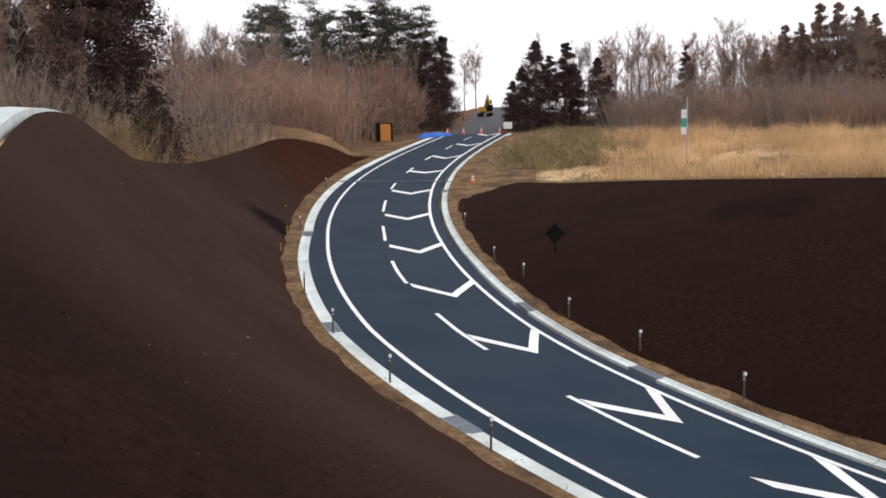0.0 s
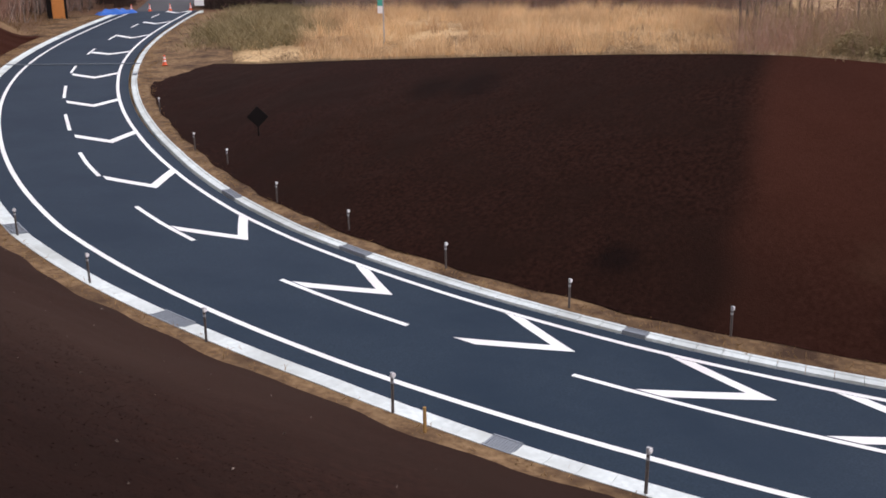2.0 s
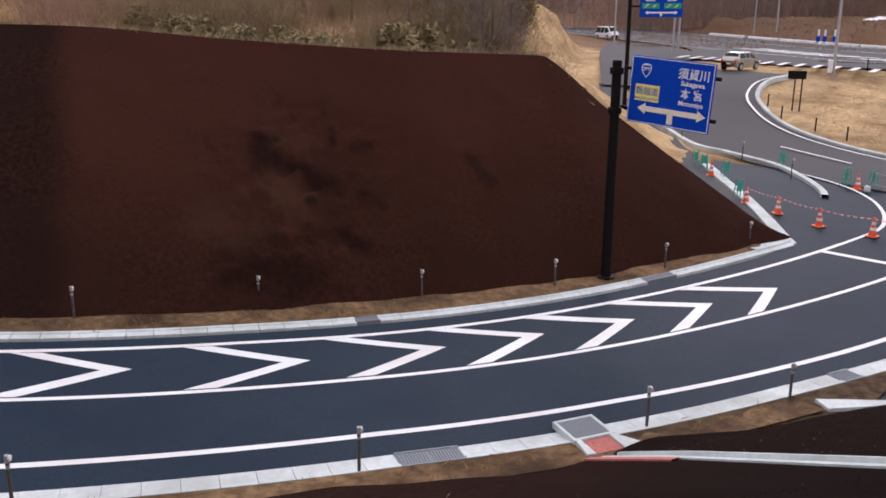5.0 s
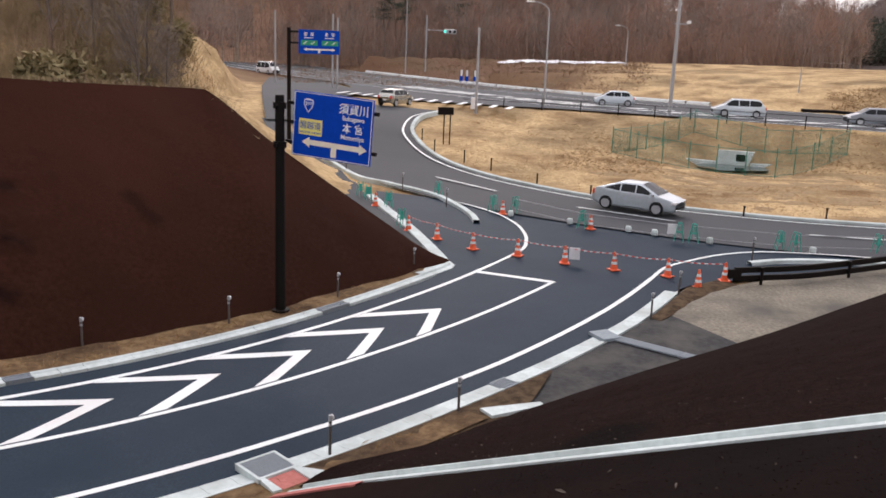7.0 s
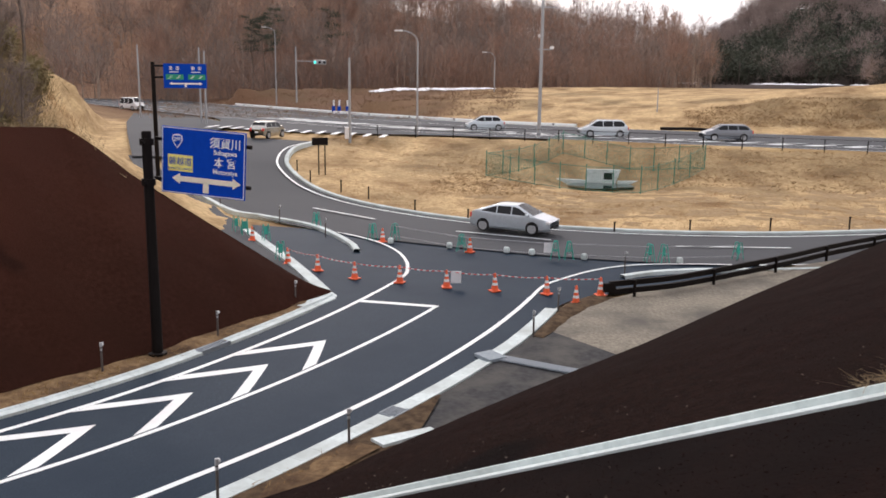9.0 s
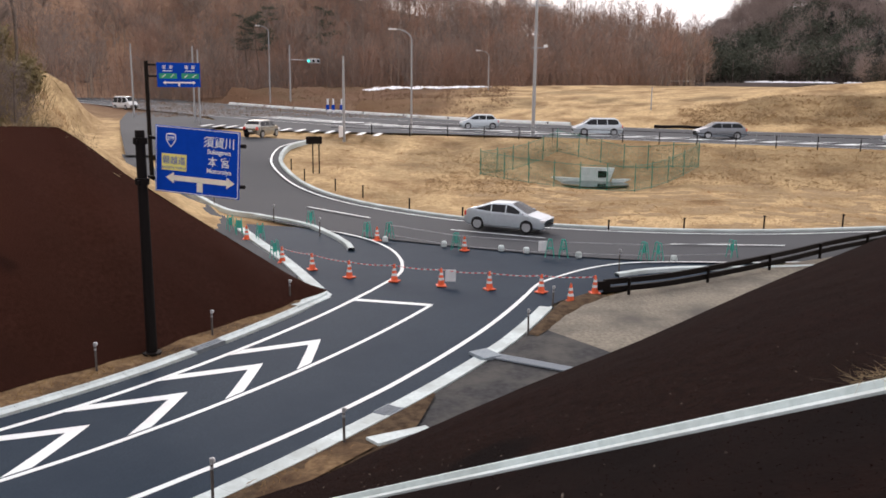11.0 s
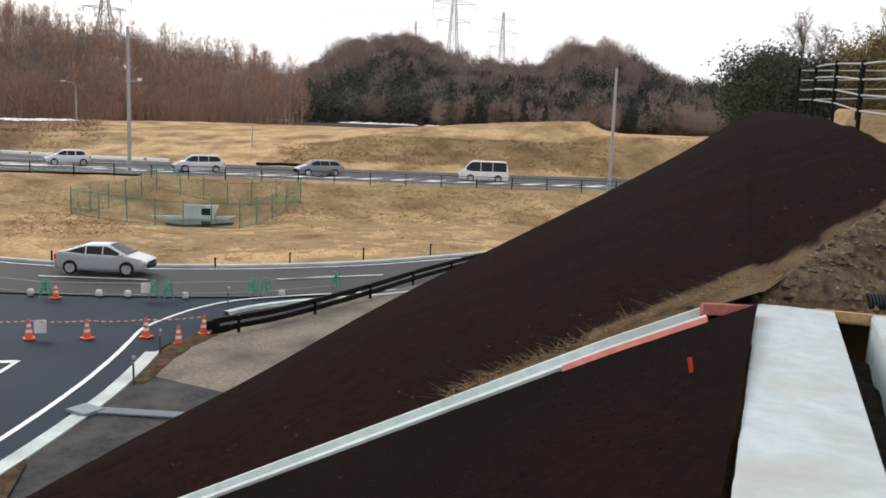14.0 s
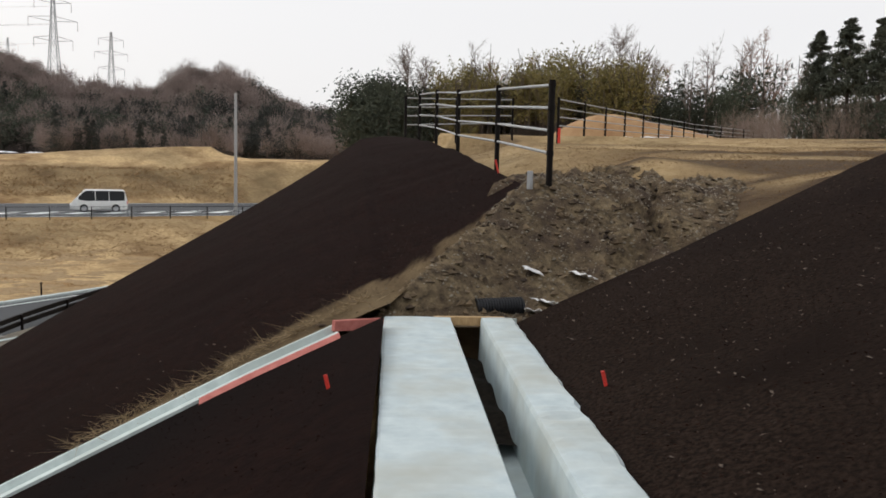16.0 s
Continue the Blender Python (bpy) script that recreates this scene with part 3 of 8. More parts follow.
khaki = np.clip(sstep(-6, -12, EY) * sstep(45, 25, EX + 0.25 * EY) * (0.5 + 0.4 * fbm(EX, EY, 0.35, 4.0)), 0, 1)
khaki = np.maximum(khaki, sstep(-9, -11, EY) * sstep(16, 12, EX) * np.clip(0.6 + 0.35 * fbm(EX, EY, 0.5, 4.0), 0, 1))
khaki = np.maximum(khaki, 0.35 * sstep(-1, -6, EX) * sstep(36, 44, EY))
khaki = np.maximum(khaki, 0.6 * sstep(0.0, 0.6, fbm(EX, EY, 0.23, 7.0)) * sstep(45, 60, EX) * sstep(40, 20, EY))
reach_g, side_g = np.hypot(EX, EY), np.degrees(np.arctan2(EX, EY))
rough_g = np.clip(0.75 + 0.7 * fbm(EX, EY, 0.3, 9.0), 0, 1)
khaki = np.maximum(khaki, 0.8 * rough_g * sstep(99, 102, reach_g) * sstep(112, 109, reach_g) * sstep(109, 114, side_g) * sstep(146, 140, side_g))     # rough scarp above the main road
khaki = np.maximum(khaki, 0.6 * rough_g * sstep(62, 69, reach_g) * sstep(80, 76, reach_g) * sstep(92, 98, side_g) * sstep(135, 128, side_g))       # brown foot of the road's embankment
ground.data.attributes.new("khaki", "FLOAT", "POINT").data.foreach_set("value", khaki.ravel())
tint_by(mg, "khaki", (0.12, 0.092, 0.052), 0.82)
soil = sstep(0.1, 0.3, fbm((0.91 * EX + 0.42 * EY) * 0.3, 0.42 * EX - 0.91 * EY, 0.6, 11.0) + 0.3 * sstep(13.5, 11.5, np.hypot(EX, EY)) + 0.2 * fbm(EX, EY, 2.2, 6.0)) * sstep(-10, -12, EY) * sstep(22, 14, EX) * sstep(-45, -25, EY)
ground.data.attributes.new("soil", "FLOAT", "POINT").data.foreach_set("value", soil.ravel())
tint_by(mg, "soil", (0.055, 0.036, 0.026), 0.85)
ground.data.materials.append(mg)

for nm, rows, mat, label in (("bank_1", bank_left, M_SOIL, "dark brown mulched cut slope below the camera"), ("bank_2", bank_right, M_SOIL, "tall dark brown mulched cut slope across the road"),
                             ("bank_3", spur_near, M_SOIL, "dark brown mulched spur above the concrete drain"), ("bank_5", spur_far, M_SOIL, "far side of the dark mulched spur"), ("bank_6", right_end, M_SOIL, "end of the dark mulched slope"),
                             ("bank_7", hill_back, M_SOIL_NEAR, "coarse dark mulch slope beside the ditch")):
    ob = tagged(sheet(nm, rows, mat), label, "bank", kind="structure")
    x, y, z = rows[..., 0], rows[..., 1], rows[..., 2]
    warm, damp, dry, clay = np.zeros(x.shape), np.zeros(x.shape), np.zeros(x.shape), np.zeros(x.shape)
    if nm == "bank_2":
        across = (x - 20.0) * 0.72 - (y - 23.9) * 0.69 + 0.25 * fbm(x, y, 0.9, 2.0)
        warm = sstep(-0.6, 0.6, across) * (0.5 + 0.5 * sstep(0.6, 4.6, z + 0.6 * fbm(x, y, 0.6, 5.0))) * (0.75 + 0.25 * fbm(x, z, 0.5, 1.0))
        warm = np.maximum(warm, 0.9 * np.exp(-(((x - 19.6) / 1.0) ** 2 + ((y - 14.4) / 1.0) ** 2)))
        # three darker blotches with ragged edges
        for cx, cy, cz, r in ((13.4, 33.6, 6.05, 1.5), (12.1, 20.3, 1.8, 0.75), (12.2, 35.5, 6.0, 1.2)):
            damp = np.maximum(damp, (0.72 if cz < 3 else 0.55) * sstep(1.4, 0.2, np.sqrt((x - cx) ** 2 + (y - cy) ** 2 + (z - cz) ** 2) / r + 0.35 * fbm(x, y + z, 1.8, cx)))
        # crack shade drawn into the colour as streaks over the slip
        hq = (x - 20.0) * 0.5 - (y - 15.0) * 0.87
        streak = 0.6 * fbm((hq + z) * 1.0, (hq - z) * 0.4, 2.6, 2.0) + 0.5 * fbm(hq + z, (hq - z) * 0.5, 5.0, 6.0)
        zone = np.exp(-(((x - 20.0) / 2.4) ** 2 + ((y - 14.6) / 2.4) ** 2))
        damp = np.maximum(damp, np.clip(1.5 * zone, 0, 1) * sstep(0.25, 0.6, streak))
        warm = np.maximum(warm, np.clip(1.6 * zone, 0, 1.3) * sstep(-0.1, -0.5, streak))
        # torn hollows, their shade put into the colour, and raw earth beside them
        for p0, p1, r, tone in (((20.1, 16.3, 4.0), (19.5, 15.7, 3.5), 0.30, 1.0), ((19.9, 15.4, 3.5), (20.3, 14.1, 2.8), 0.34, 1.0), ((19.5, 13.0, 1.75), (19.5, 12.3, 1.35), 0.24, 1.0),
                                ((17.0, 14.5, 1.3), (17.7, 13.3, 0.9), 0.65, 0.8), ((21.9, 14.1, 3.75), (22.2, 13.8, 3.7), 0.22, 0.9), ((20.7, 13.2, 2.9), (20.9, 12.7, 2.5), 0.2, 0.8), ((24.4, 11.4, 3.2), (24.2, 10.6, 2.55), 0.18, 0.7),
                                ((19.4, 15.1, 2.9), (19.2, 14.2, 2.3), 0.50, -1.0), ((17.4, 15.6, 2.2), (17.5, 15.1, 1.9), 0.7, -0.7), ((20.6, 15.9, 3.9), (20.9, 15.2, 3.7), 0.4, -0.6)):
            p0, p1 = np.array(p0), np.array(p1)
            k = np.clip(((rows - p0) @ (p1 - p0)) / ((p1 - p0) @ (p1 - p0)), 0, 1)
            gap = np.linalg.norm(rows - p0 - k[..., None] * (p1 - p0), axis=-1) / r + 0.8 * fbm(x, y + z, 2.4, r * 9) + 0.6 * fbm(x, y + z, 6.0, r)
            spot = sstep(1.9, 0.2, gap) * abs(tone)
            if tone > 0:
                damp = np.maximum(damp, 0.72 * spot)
            else:
                clay = np.maximum(clay, 0.07 * spot)
                warm = np.maximum(warm, spot)
    if nm == "bank_1":
        dry = sstep(4, 15, y) * np.clip(0.75 + 0.35 * fbm(x, y, 0.25, 1.0), 0, 1) * sstep(62, 52, y)
        warm = 0.6 * sstep(52, 62, y)
        # a darker spot far along, and darker tone over the near slope
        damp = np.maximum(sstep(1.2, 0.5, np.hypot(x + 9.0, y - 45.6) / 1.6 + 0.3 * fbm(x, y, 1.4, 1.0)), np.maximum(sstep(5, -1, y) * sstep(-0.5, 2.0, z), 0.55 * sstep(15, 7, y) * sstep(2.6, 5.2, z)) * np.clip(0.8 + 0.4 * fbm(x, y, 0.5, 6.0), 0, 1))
    if nm == "bank_3":
        damp = np.maximum(sstep(1.2, 0.4, np.hypot(x - 10.4, y + 1.2) / 0.9 + 0.2 * fbm(x, y, 2, 1.0)), 0.5 * sstep(0.9, 0.2, np.abs((x - 5.55) * 0.7925 - (y + 6.55) * 0.61)))
        damp = np.maximum(damp, 0.55)
        row, col = np.meshgrid(np.linspace(0, 120, x.shape[0]), np.linspace(0, 14.4, x.shape[1]), indexing="ij")
        reach = np.interp(row, [64, 84, 90, 97, 119], [0.0, 0.7, 0.75, 0.3, 0.1]) + 0.4 * fbm(x, y, 2.2, 3.0) * sstep(62, 76, row)
        clay = sstep(0.12, -0.06, col - reach) * sstep(62, 66, row) * np.clip(0.8 + 0.5 * fbm(x, y, 4.5, 5.0), 0, 1)
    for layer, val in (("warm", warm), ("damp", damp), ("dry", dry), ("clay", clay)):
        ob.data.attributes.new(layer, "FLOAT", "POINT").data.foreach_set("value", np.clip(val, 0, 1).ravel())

# shoulders of ochre dirt between kerb and bank
def shoulder(name, s, inner, outer, sgn):
    k = np.linspace(0, 1, 6)
    rows = np.stack([on_ramp(s, inner + (outer - inner) * q, 0.06 + 0.10 * q) for q in k], 1)
    rows[:, 1:-1, 2] += 0.05 * fbm(rows[:, 1:-1, 0], rows[:, 1:-1, 1], 1.4, sgn)
    return tagged(sheet(name, rows, M_SHOULDER), "ochre dirt verge with dead grass beside the kerb", "verge", kind="structure")


s1 = np.arange(-13, 94, 0.5)
shoulder("verge_1", s1[s1 > -0.5], left_kerb(s1[s1 > -0.5]), left_kerb(s1[s1 > -0.5]) + np.interp(s1[s1 > -0.5], [0, 14, 30, 50, 75, 94], [0.9, 0.9, 1.3, 2.2, 3.5, 5.5]), 1.0)
s2 = s1[s1 > -11]
shoulder("verge_2", s2, right_kerb(s2), right_kerb(s2) - np.interp(s2, [-11, -6, 4, 30, 50, 60, 94], [0.2, 0.95, 1.6, 1.7, 1.9, 6.0, 6.0]), 2.0)

# ---- asphalt ----
def asphalt(name, rows, mat, label):
    return tagged(sheet(name, rows, mat), label, "road", kind="structure")


asphalt("road_1", np.stack([on_ramp(ramp_s, left_kerb(ramp_s) - 0.5 + (right_kerb(ramp_s) + 0.5 - left_kerb(ramp_s) + 0.5) * k, 0.020) for k in np.linspace(0, 1, 7)], 1),
        M_ASPH, "fresh blue-black asphalt ramp with white markings")
lr = loop_rows.copy()
lr[..., 2] += 0.012
asphalt("road_2", lr, M_ASPH_OLD, "worn grey asphalt slip road")
mr = main_rows.copy()
mr[..., 2] += 0.012
asphalt("road_3", mr, M_ASPH_OLD, "wide grey asphalt main road")
edge_n = side(MAIN, near_w)
foot_n = side(MAIN, near_w + 3.2)
foot_n[:, 2] = ground_z(foot_n[:, 0], foot_n[:, 1]) - 0.25
tagged(sheet("embankment_1", np.stack([edge_n * (1 - k) + foot_n * k + np.array((0, 0, 0.02)) for k in np.linspace(0, 1, 4)], 1)[:i_mouth - 26], M_GRASS), "dry grass slope below the main road", "embankment", kind="structure")
asphalt("road_4", np.stack([side(UPPER, o) + np.array((0, 0, 0.03)) for o in np.linspace(2.6, -2.6, 5)], 1), M_ASPH_OLD, "older grey road climbing beyond the works")
# the mouth of the ramp, widening to the slip road
mouth_a = curve_through([(27.0, 3.6, 0.006), (30.8, 2.4, 0.006), (34.5, 3.4, 0.006), (37.8, 4.8, 0.006), (41.7, 6.4, 0.006), (47, 7.8, 0.006)], 0.8)
mouth_b = curve_through([(26.5, -4.5, 0.006), (29.6, -5.9, 0.006), (31.0, -7.6, 0.006), (32.5, -11.0, 0.006), (34.5, -14.5, 0.006), (37.5, -17.5, 0.006)], 0.8)
ra, rb = resample(mouth_a, 60), resample(mouth_b, 60)
asphalt("road_5", np.stack([ra * (1 - k) + rb * k for k in np.linspace(0, 1, 10)], 1), M_ASPH, "fresh asphalt mouth of the ramp")
# grey pavement between the end of the tall bank and the slip road
pv_a = curve_through([(34.0, 3.5, 0.05), (38, 5.2, 0.05), (42, 6.9, 0.05), (46, 8.3, 0.06), (52, 10.8, 0.2), (60.5, 15.6, 0.85), (70, 19.2, 1.85)], 0.8)
pv_b = curve_through([(33.2, 4.0, 0.05), (36.0, 7.6, 0.06), (39.6, 11.2, 0.08), (44, 13.4, 0.12), (50, 13.6, 0.3), (58, 16.8, 0.95), (68, 20.6, 1.95)], 0.8)
pa_, pb_ = resample(pv_a, 50), resample(pv_b, 50)
pv_ = np.stack([pa_ * (1 - k) + pb_ * k for k in np.linspace(0, 1, 8)], 1)
pv_[..., 2] = np.clip(ground_z(pv_[..., 0], pv_[..., 1]) + 0.05, pv_[..., 2], pv_[..., 2] + 0.15)
tagged(sheet("pavement_1", pv_, M_ASPH_OLD), "grey asphalt pavement at the foot of the bank", "pavement", kind="structure")

tagged(sheet("pavement_2", junction - np.array((0, 0, 0.02)), M_ASPH_OLD), "grey asphalt between the slip road and the main road", "pavement", kind="structure")

# ---- road markings: thin paint, each line a piece of its own ----
marks = thing("road_marking", "white painted lines and chevrons on the ramp", "road marking", kind="structure")


def stripe(path, width, lift=0.008, parent=None, name="line"):
    return ribbon(name, side(path, width / 2), side(path, -width / 2), M_PAINT, parent or marks, lift=lift)


sa = np.arange(-13.5, 96, 0.5)
stripe(on_ramp(sa, left_line(sa), 0.02), 0.17)
sb = np.arange(-12.0, 96, 0.5)
stripe(on_ramp(sb, right_line(sb), 0.02), 0.17)
tail = on_ramp(-13.5, left_line(-13.5), 0.0)
stripe(curve_through([tuple(tail), (32.6, -5.85, 0.006), (34.0, -7.0, 0.006), (35.5, -8.6, 0.006), (36.3, -10.5, 0.05), (36.4, -13.0, 0.065), (36.2, -17, 0.07), (36.9, -24, 0.1)], 0.5), 0.15, 0.02)
head = on_ramp(-12.0, right_line(-12.0), 0.0)
stripe(curve_through([tuple(head), (34.2, -0.35, 0.01), (35.9, -0.55, 0.01), (37.8, -0.45, 0.01), (40.0, 0.05, 0.02), (42.3, 1.2, 0.05), (44.6, 3.2, 0.06), (47.2, 6.0, 0.07), (52.2, 10.1, 0.14), (60.6, 15.1, 0.68)], 0.5), 0.15, 0.02)
# centre line: whole near the junction, then dashed as it climbs
CENTRE_S, CENTRE_O = [-12, -3, 2, 8, 16, 23, 32, 41, 49, 57, 64, 71, 85, 96], [0.38, 0.25, 0.13, 0.04, 0.12, 0.28, 0.4, 0.25, -0.1, -0.22, -0.22, -0.3, -0.45, -0.5]
sc = np.arange(-11.0, 16.31, 0.39)
stripe(on_ramp(sc, np.interp(sc, CENTRE_S, CENTRE_O), 0.02), 0.15)
for a, b in ((20.7, 25.3), (29.8, 34.3), (38.9, 43), (47.4, 51), (55.2, 58.8), (63, 65.6), (70.3, 72.9), (77.4, 80.1), (84.4, 86.8), (91, 93.6)):
    q = np.linspace(a, b, 9)
    stripe(on_ramp(q, np.interp(q, CENTRE_S, CENTRE_O), 0.02), 0.16, name="dash")
# closing bar at the foot of the hatched strip
a, b = on_ramp(-10.9, 0.34, 0.02), on_ramp(-10.5, -2.40, 0.02)
stripe(np.stack([a * (1 - k) + b * k for k in np.linspace(0, 1, 4)]), 0.30, name="bar")
# chevrons that point down to the junction: the place of the point, of the arms' far ends, and of the point across the lane
CHEVRONS = ((-5.7, -3.05, -0.95), (-3.0, -0.4, -1.0), (-0.25, 2.4, -1.08), (2.5, 5.2, -1.2), (5.2, 7.95, -1.22), (8.5, 11.25, -1.18), (12.3, 14.95, -1.22), (16.8, 19.45, -1.08), (22.4, 25.0, -1.12),
            (28.9, 31.6, -1.0), (36.3, 38.9, -1.1), (44.3, 46.5, -1.42), (52.5, 54.5, -1.6), (60.8, 62.8, -1.72), (69.9, 71.5, -1.78), (77.8, 80.0, -1.95), (86.3, 88.2, -1.95), (94.0, 96.0, -2.0))
for tip, end, mid in CHEVRONS:
    w = 0.64
    for o_end in (float(right_line(end)) + 0.10, float(np.interp(end, CENTRE_S, CENTRE_O)) - 0.12):
        k = np.linspace(0, 1, 5)
        lo_, hi_ = on_ramp(tip + (end - w - tip) * k, mid + (o_end - mid) * k, 0.030), on_ramp(tip + w + (end - w - tip) * k, mid + (o_end - mid) * k, 0.030)
        ribbon("chevron", lo_, hi_, M_PAINT, marks)

marks2 = thing("road_marking", "white lane lines on the slip road and main road", "road marking", kind="structure")
for a, b in (((60.2, 10.2), (57.5, 8.5)), ((51.7, 4.9), (47.8, 1.1)), ((44.1, -3.2), (41.6, -7.7)), ((40.0, -13.5), (39.6, -19.0))):
    q = np.linspace(0, 1, 6)[:, None]
    p = np.array(a)[None] * (1 - q) + np.array(b)[None] * q
    z = np.interp(p[:, 0], [45, 55, 62, 75], [0.16, 0.28, 0.8, 2.0])
    stripe(np.column_stack([p, z + 0.03]), 0.15, 0.01, marks2, "dash")
stripe(side(LOOP_OUT, -0.55), 0.16, 0.03, marks2)
for o in (5.0, -8.5, -15.2):
    stripe(side(MAIN, o), 0.16, 0.03, marks2)
for o in (1.6, -1.6):
    stripe(side(MAIN, o), 0.16, 0.03, marks2)
for k in range(4, 110, 3):                       # hatched median
    p, d = MAIN[k], MAIN[k + 1] - MAIN[k]
    d /= np.linalg.norm(d)
    nrm = np.array((-d[1], d[0], 0))
    stripe(np.stack([p + nrm * 1.5 + d * 1.2, p - nrm * 1.5 - d * 1.2]), 1.1, 0.035, marks2, "bar")
for k in range(13):                               # zebra crossing over the slip road's mouth
    q = k / 12.0
    c = np.array((92.0, 19.0, 2.93)) * (1 - q) + np.array((78.2, 1.0, 2.93)) * q
    d = np.array((0.995, -0.10, 0.0))
    stripe(np.stack([c - d * 2.0, c + d * 2.0]), 0.5, 0.06, marks2, "bar")


# ---- kerb gutters: single precast blocks with open joints ----
def kerb_block(length, width):
    bm = bmesh.new()
    prof = [(0, 0.0), (0, 0.032), (width * 0.7, 0.036), (width * 0.8, 0.068), (width, 0.075), (width, -0.15), (0, -0.15)]
    plate(bm, [(x, z) for x, z in prof], -length / 2 + 0.005, length / 2 - 0.005)
    me = bpy.data.meshes.new("kerb_block")
    bm.to_mesh(me)
    bm.free()
    return me


def ramp_frame(s, off, turn=0.0):
    p = on_ramp(s, off)
    t = float(np.interp(s, RS, RT))
    g = float(np.interp(s, RS, climb))
    return Matrix.Translation(p) @ Euler((0, 0, t + turn)).to_matrix().to_4x4() @ Euler((0, -math.atan(g), 0)).to_matrix().to_4x4()


def gutter_grate(length, width):
    """A pit cover that takes the place of a kerb block: a frame with cross bars."""
    bm = bmesh.new()
    box(bm, (width - 0.01, length - 0.006, 0.14), Matrix.Translation((width / 2, 0, -0.02)))
    for k in range(10):
        box(bm, (width - 0.08, 0.022, 0.016), Matrix.Translation((width / 2, -length / 2 + 0.05 + k * (length - 0.1) / 9, 0.058)))
    for e in (0.02, width - 0.02):
        box(bm, (0.035, length - 0.006, 0.024), Matrix.Translation((e, 0, 0.058)))
    me = bpy.data.meshes.new("grating")
    bm.to_mesh(me)
    bm.free()
    return me


KERB, KERB_SLIM = kerb_block(0.6, 0.5), kerb_block(0.6, 0.34)
GRATE, GRATE_SLIM = gutter_grate(0.6, 0.5), gutter_grate(0.6, 0.34)
kerb_l = thing("kerb", "pale precast concrete gutter kerb with dark joints", "kerb", kind="structure")
kerb_r = thing("kerb", "pale precast concrete gutter kerb with dark joints", "kerb", kind="structure")
GRATES_L, GRATES_R = (16.0, 7.4, 24.5, -1.8, 33.5, 49.4), (16.1, 6.4, -3.4, 26.0, 34.3, 62.0)
for holder, kerb, sgn, lo_s, hi_s, grates in ((kerb_l, left_kerb, 1, -12.5, 95, GRATES_L), (kerb_r, right_kerb, -1, -10.8, 95, GRATES_R)):
    s = lo_s
    while s < hi_s:
        o = float(kerb(s))
        s += 0.6 / (1 - float(np.interp(s, RS, bend)) * o)
        o = float(kerb(s))
        slope_o = (float(kerb(s + 0.5)) - o) / 0.5
        wide = 0.5 if sgn > 0 else 0.34
        m = ramp_frame(s, o - sgn * wide, math.atan(slope_o)) @ Matrix.Rotation(radians(90 if sgn > 0 else -90), 4, "Z")
        grate = any(abs(s - g) < 0.46 for g in grates)
        blk = (KERB if sgn > 0 else KERB_SLIM) if not grate else (GRATE if sgn > 0 else GRATE_SLIM)
        ob = mesh_part("grating" if grate else "kerb_block", blk, M_STEEL if grate else M_CONC, holder, "grey steel grating in the gutter" if grate else "")
        ob.matrix_basis = m


# ---- kerbs and aprons at the junction ----
def wall_strip(name, path, prof, material, parent=None, label="", smooth=False):
    """A profile (metres sideways, metres up) drawn along a path."""
    rows = np.stack([side(path, o) + np.array((0, 0, h)) for o, h in prof], 1)
    return sheet(name, rows, material, parent, label, smooth)


KPROF = [(0.16, -0.2), (0.15, 0.13), (0.12, 0.15), (-0.12, 0.15), (-0.15, 0.13), (-0.16, -0.2)]
tip_kerb = thing("kerb", "pale concrete kerb turning the corner below the bank", "kerb", kind="structure")
wall_strip("kerb_run", curve_through([(29.2, 3.25, 0), (30.85, 2.45, 0), (31.45, 2.6, 0), (34.2, 3.5, 0), (37.8, 4.8, 0), (41.7, 6.4, 0), (45.6, 7.9, 0)], 0.4),
           [(0.28, -0.1), (0.26, 0.11), (-0.1, 0.10), (-0.14, 0.02), (-0.3, 0.02), (-0.32, -0.1)], M_CONC, tip_kerb)
island_kerb = thing("kerb", "pale rounded concrete kerb of the traffic island", "kerb", kind="structure")
wall_strip("kerb_run", curve_through([(66, 18.2, 1.15), (58.4, 13.8, 0.55), (51.5, 9.9, 0.12), (49.1, 7.5, 0.1), (46.3, 4.6, 0.06), (43.6, 3.1, 0.03), (41.0, 2.1, 0.02), (39.3, 1.75, 0.02)], 0.4),
           KPROF, M_CONC, island_kerb)
meadow_kerb = thing("kerb", "pale concrete kerb round the meadow", "kerb", kind="structure")
wall_strip("kerb_run", side(LOOP_OUT[:len(LOOP_OUT) // 2 + 30], 0.15), KPROF, M_CONC, meadow_kerb)
near_kerb = thing("kerb", "pale concrete kerb beside the guard rail", "kerb", kind="structure")
wall_strip("kerb_run", curve_through([(33.9, -9.3, 0), (34.6, -10.8, 0.02), (35.0, -13, 0.03), (35.0, -17.0, 0.05), (35.8, -24, 0.1)], 0.4), KPROF, M_CONC, near_kerb)

# apron of patched asphalt and gravel between the spur and the ramp
apron_in = on_ramp(np.linspace(-12.6, 0.3, 30), left_kerb(np.linspace(-12.6, 0.3, 30)) + 0.02, 0.035)
apron_out = curve_through([(29.2, -9.2, 0.02), (26, -9.5, 0.02), (21.5, -5.8, 0.02), (17.6, -2.2, 0.03), (16.3, 0.4, 0.05)], 0.5)
ap = np.stack([apron_in * (1 - k) + resample(apron_out, 30) * k for k in np.linspace(0, 1, 8)], 1)
M_PATCH = surf("patched_dusty_asphalt", (0.014, 0.015, 0.017), (0.040, 0.041, 0.043), 6, 0.85, 0.012, 30, (0.07, 0.067, 0.06), 0.9)
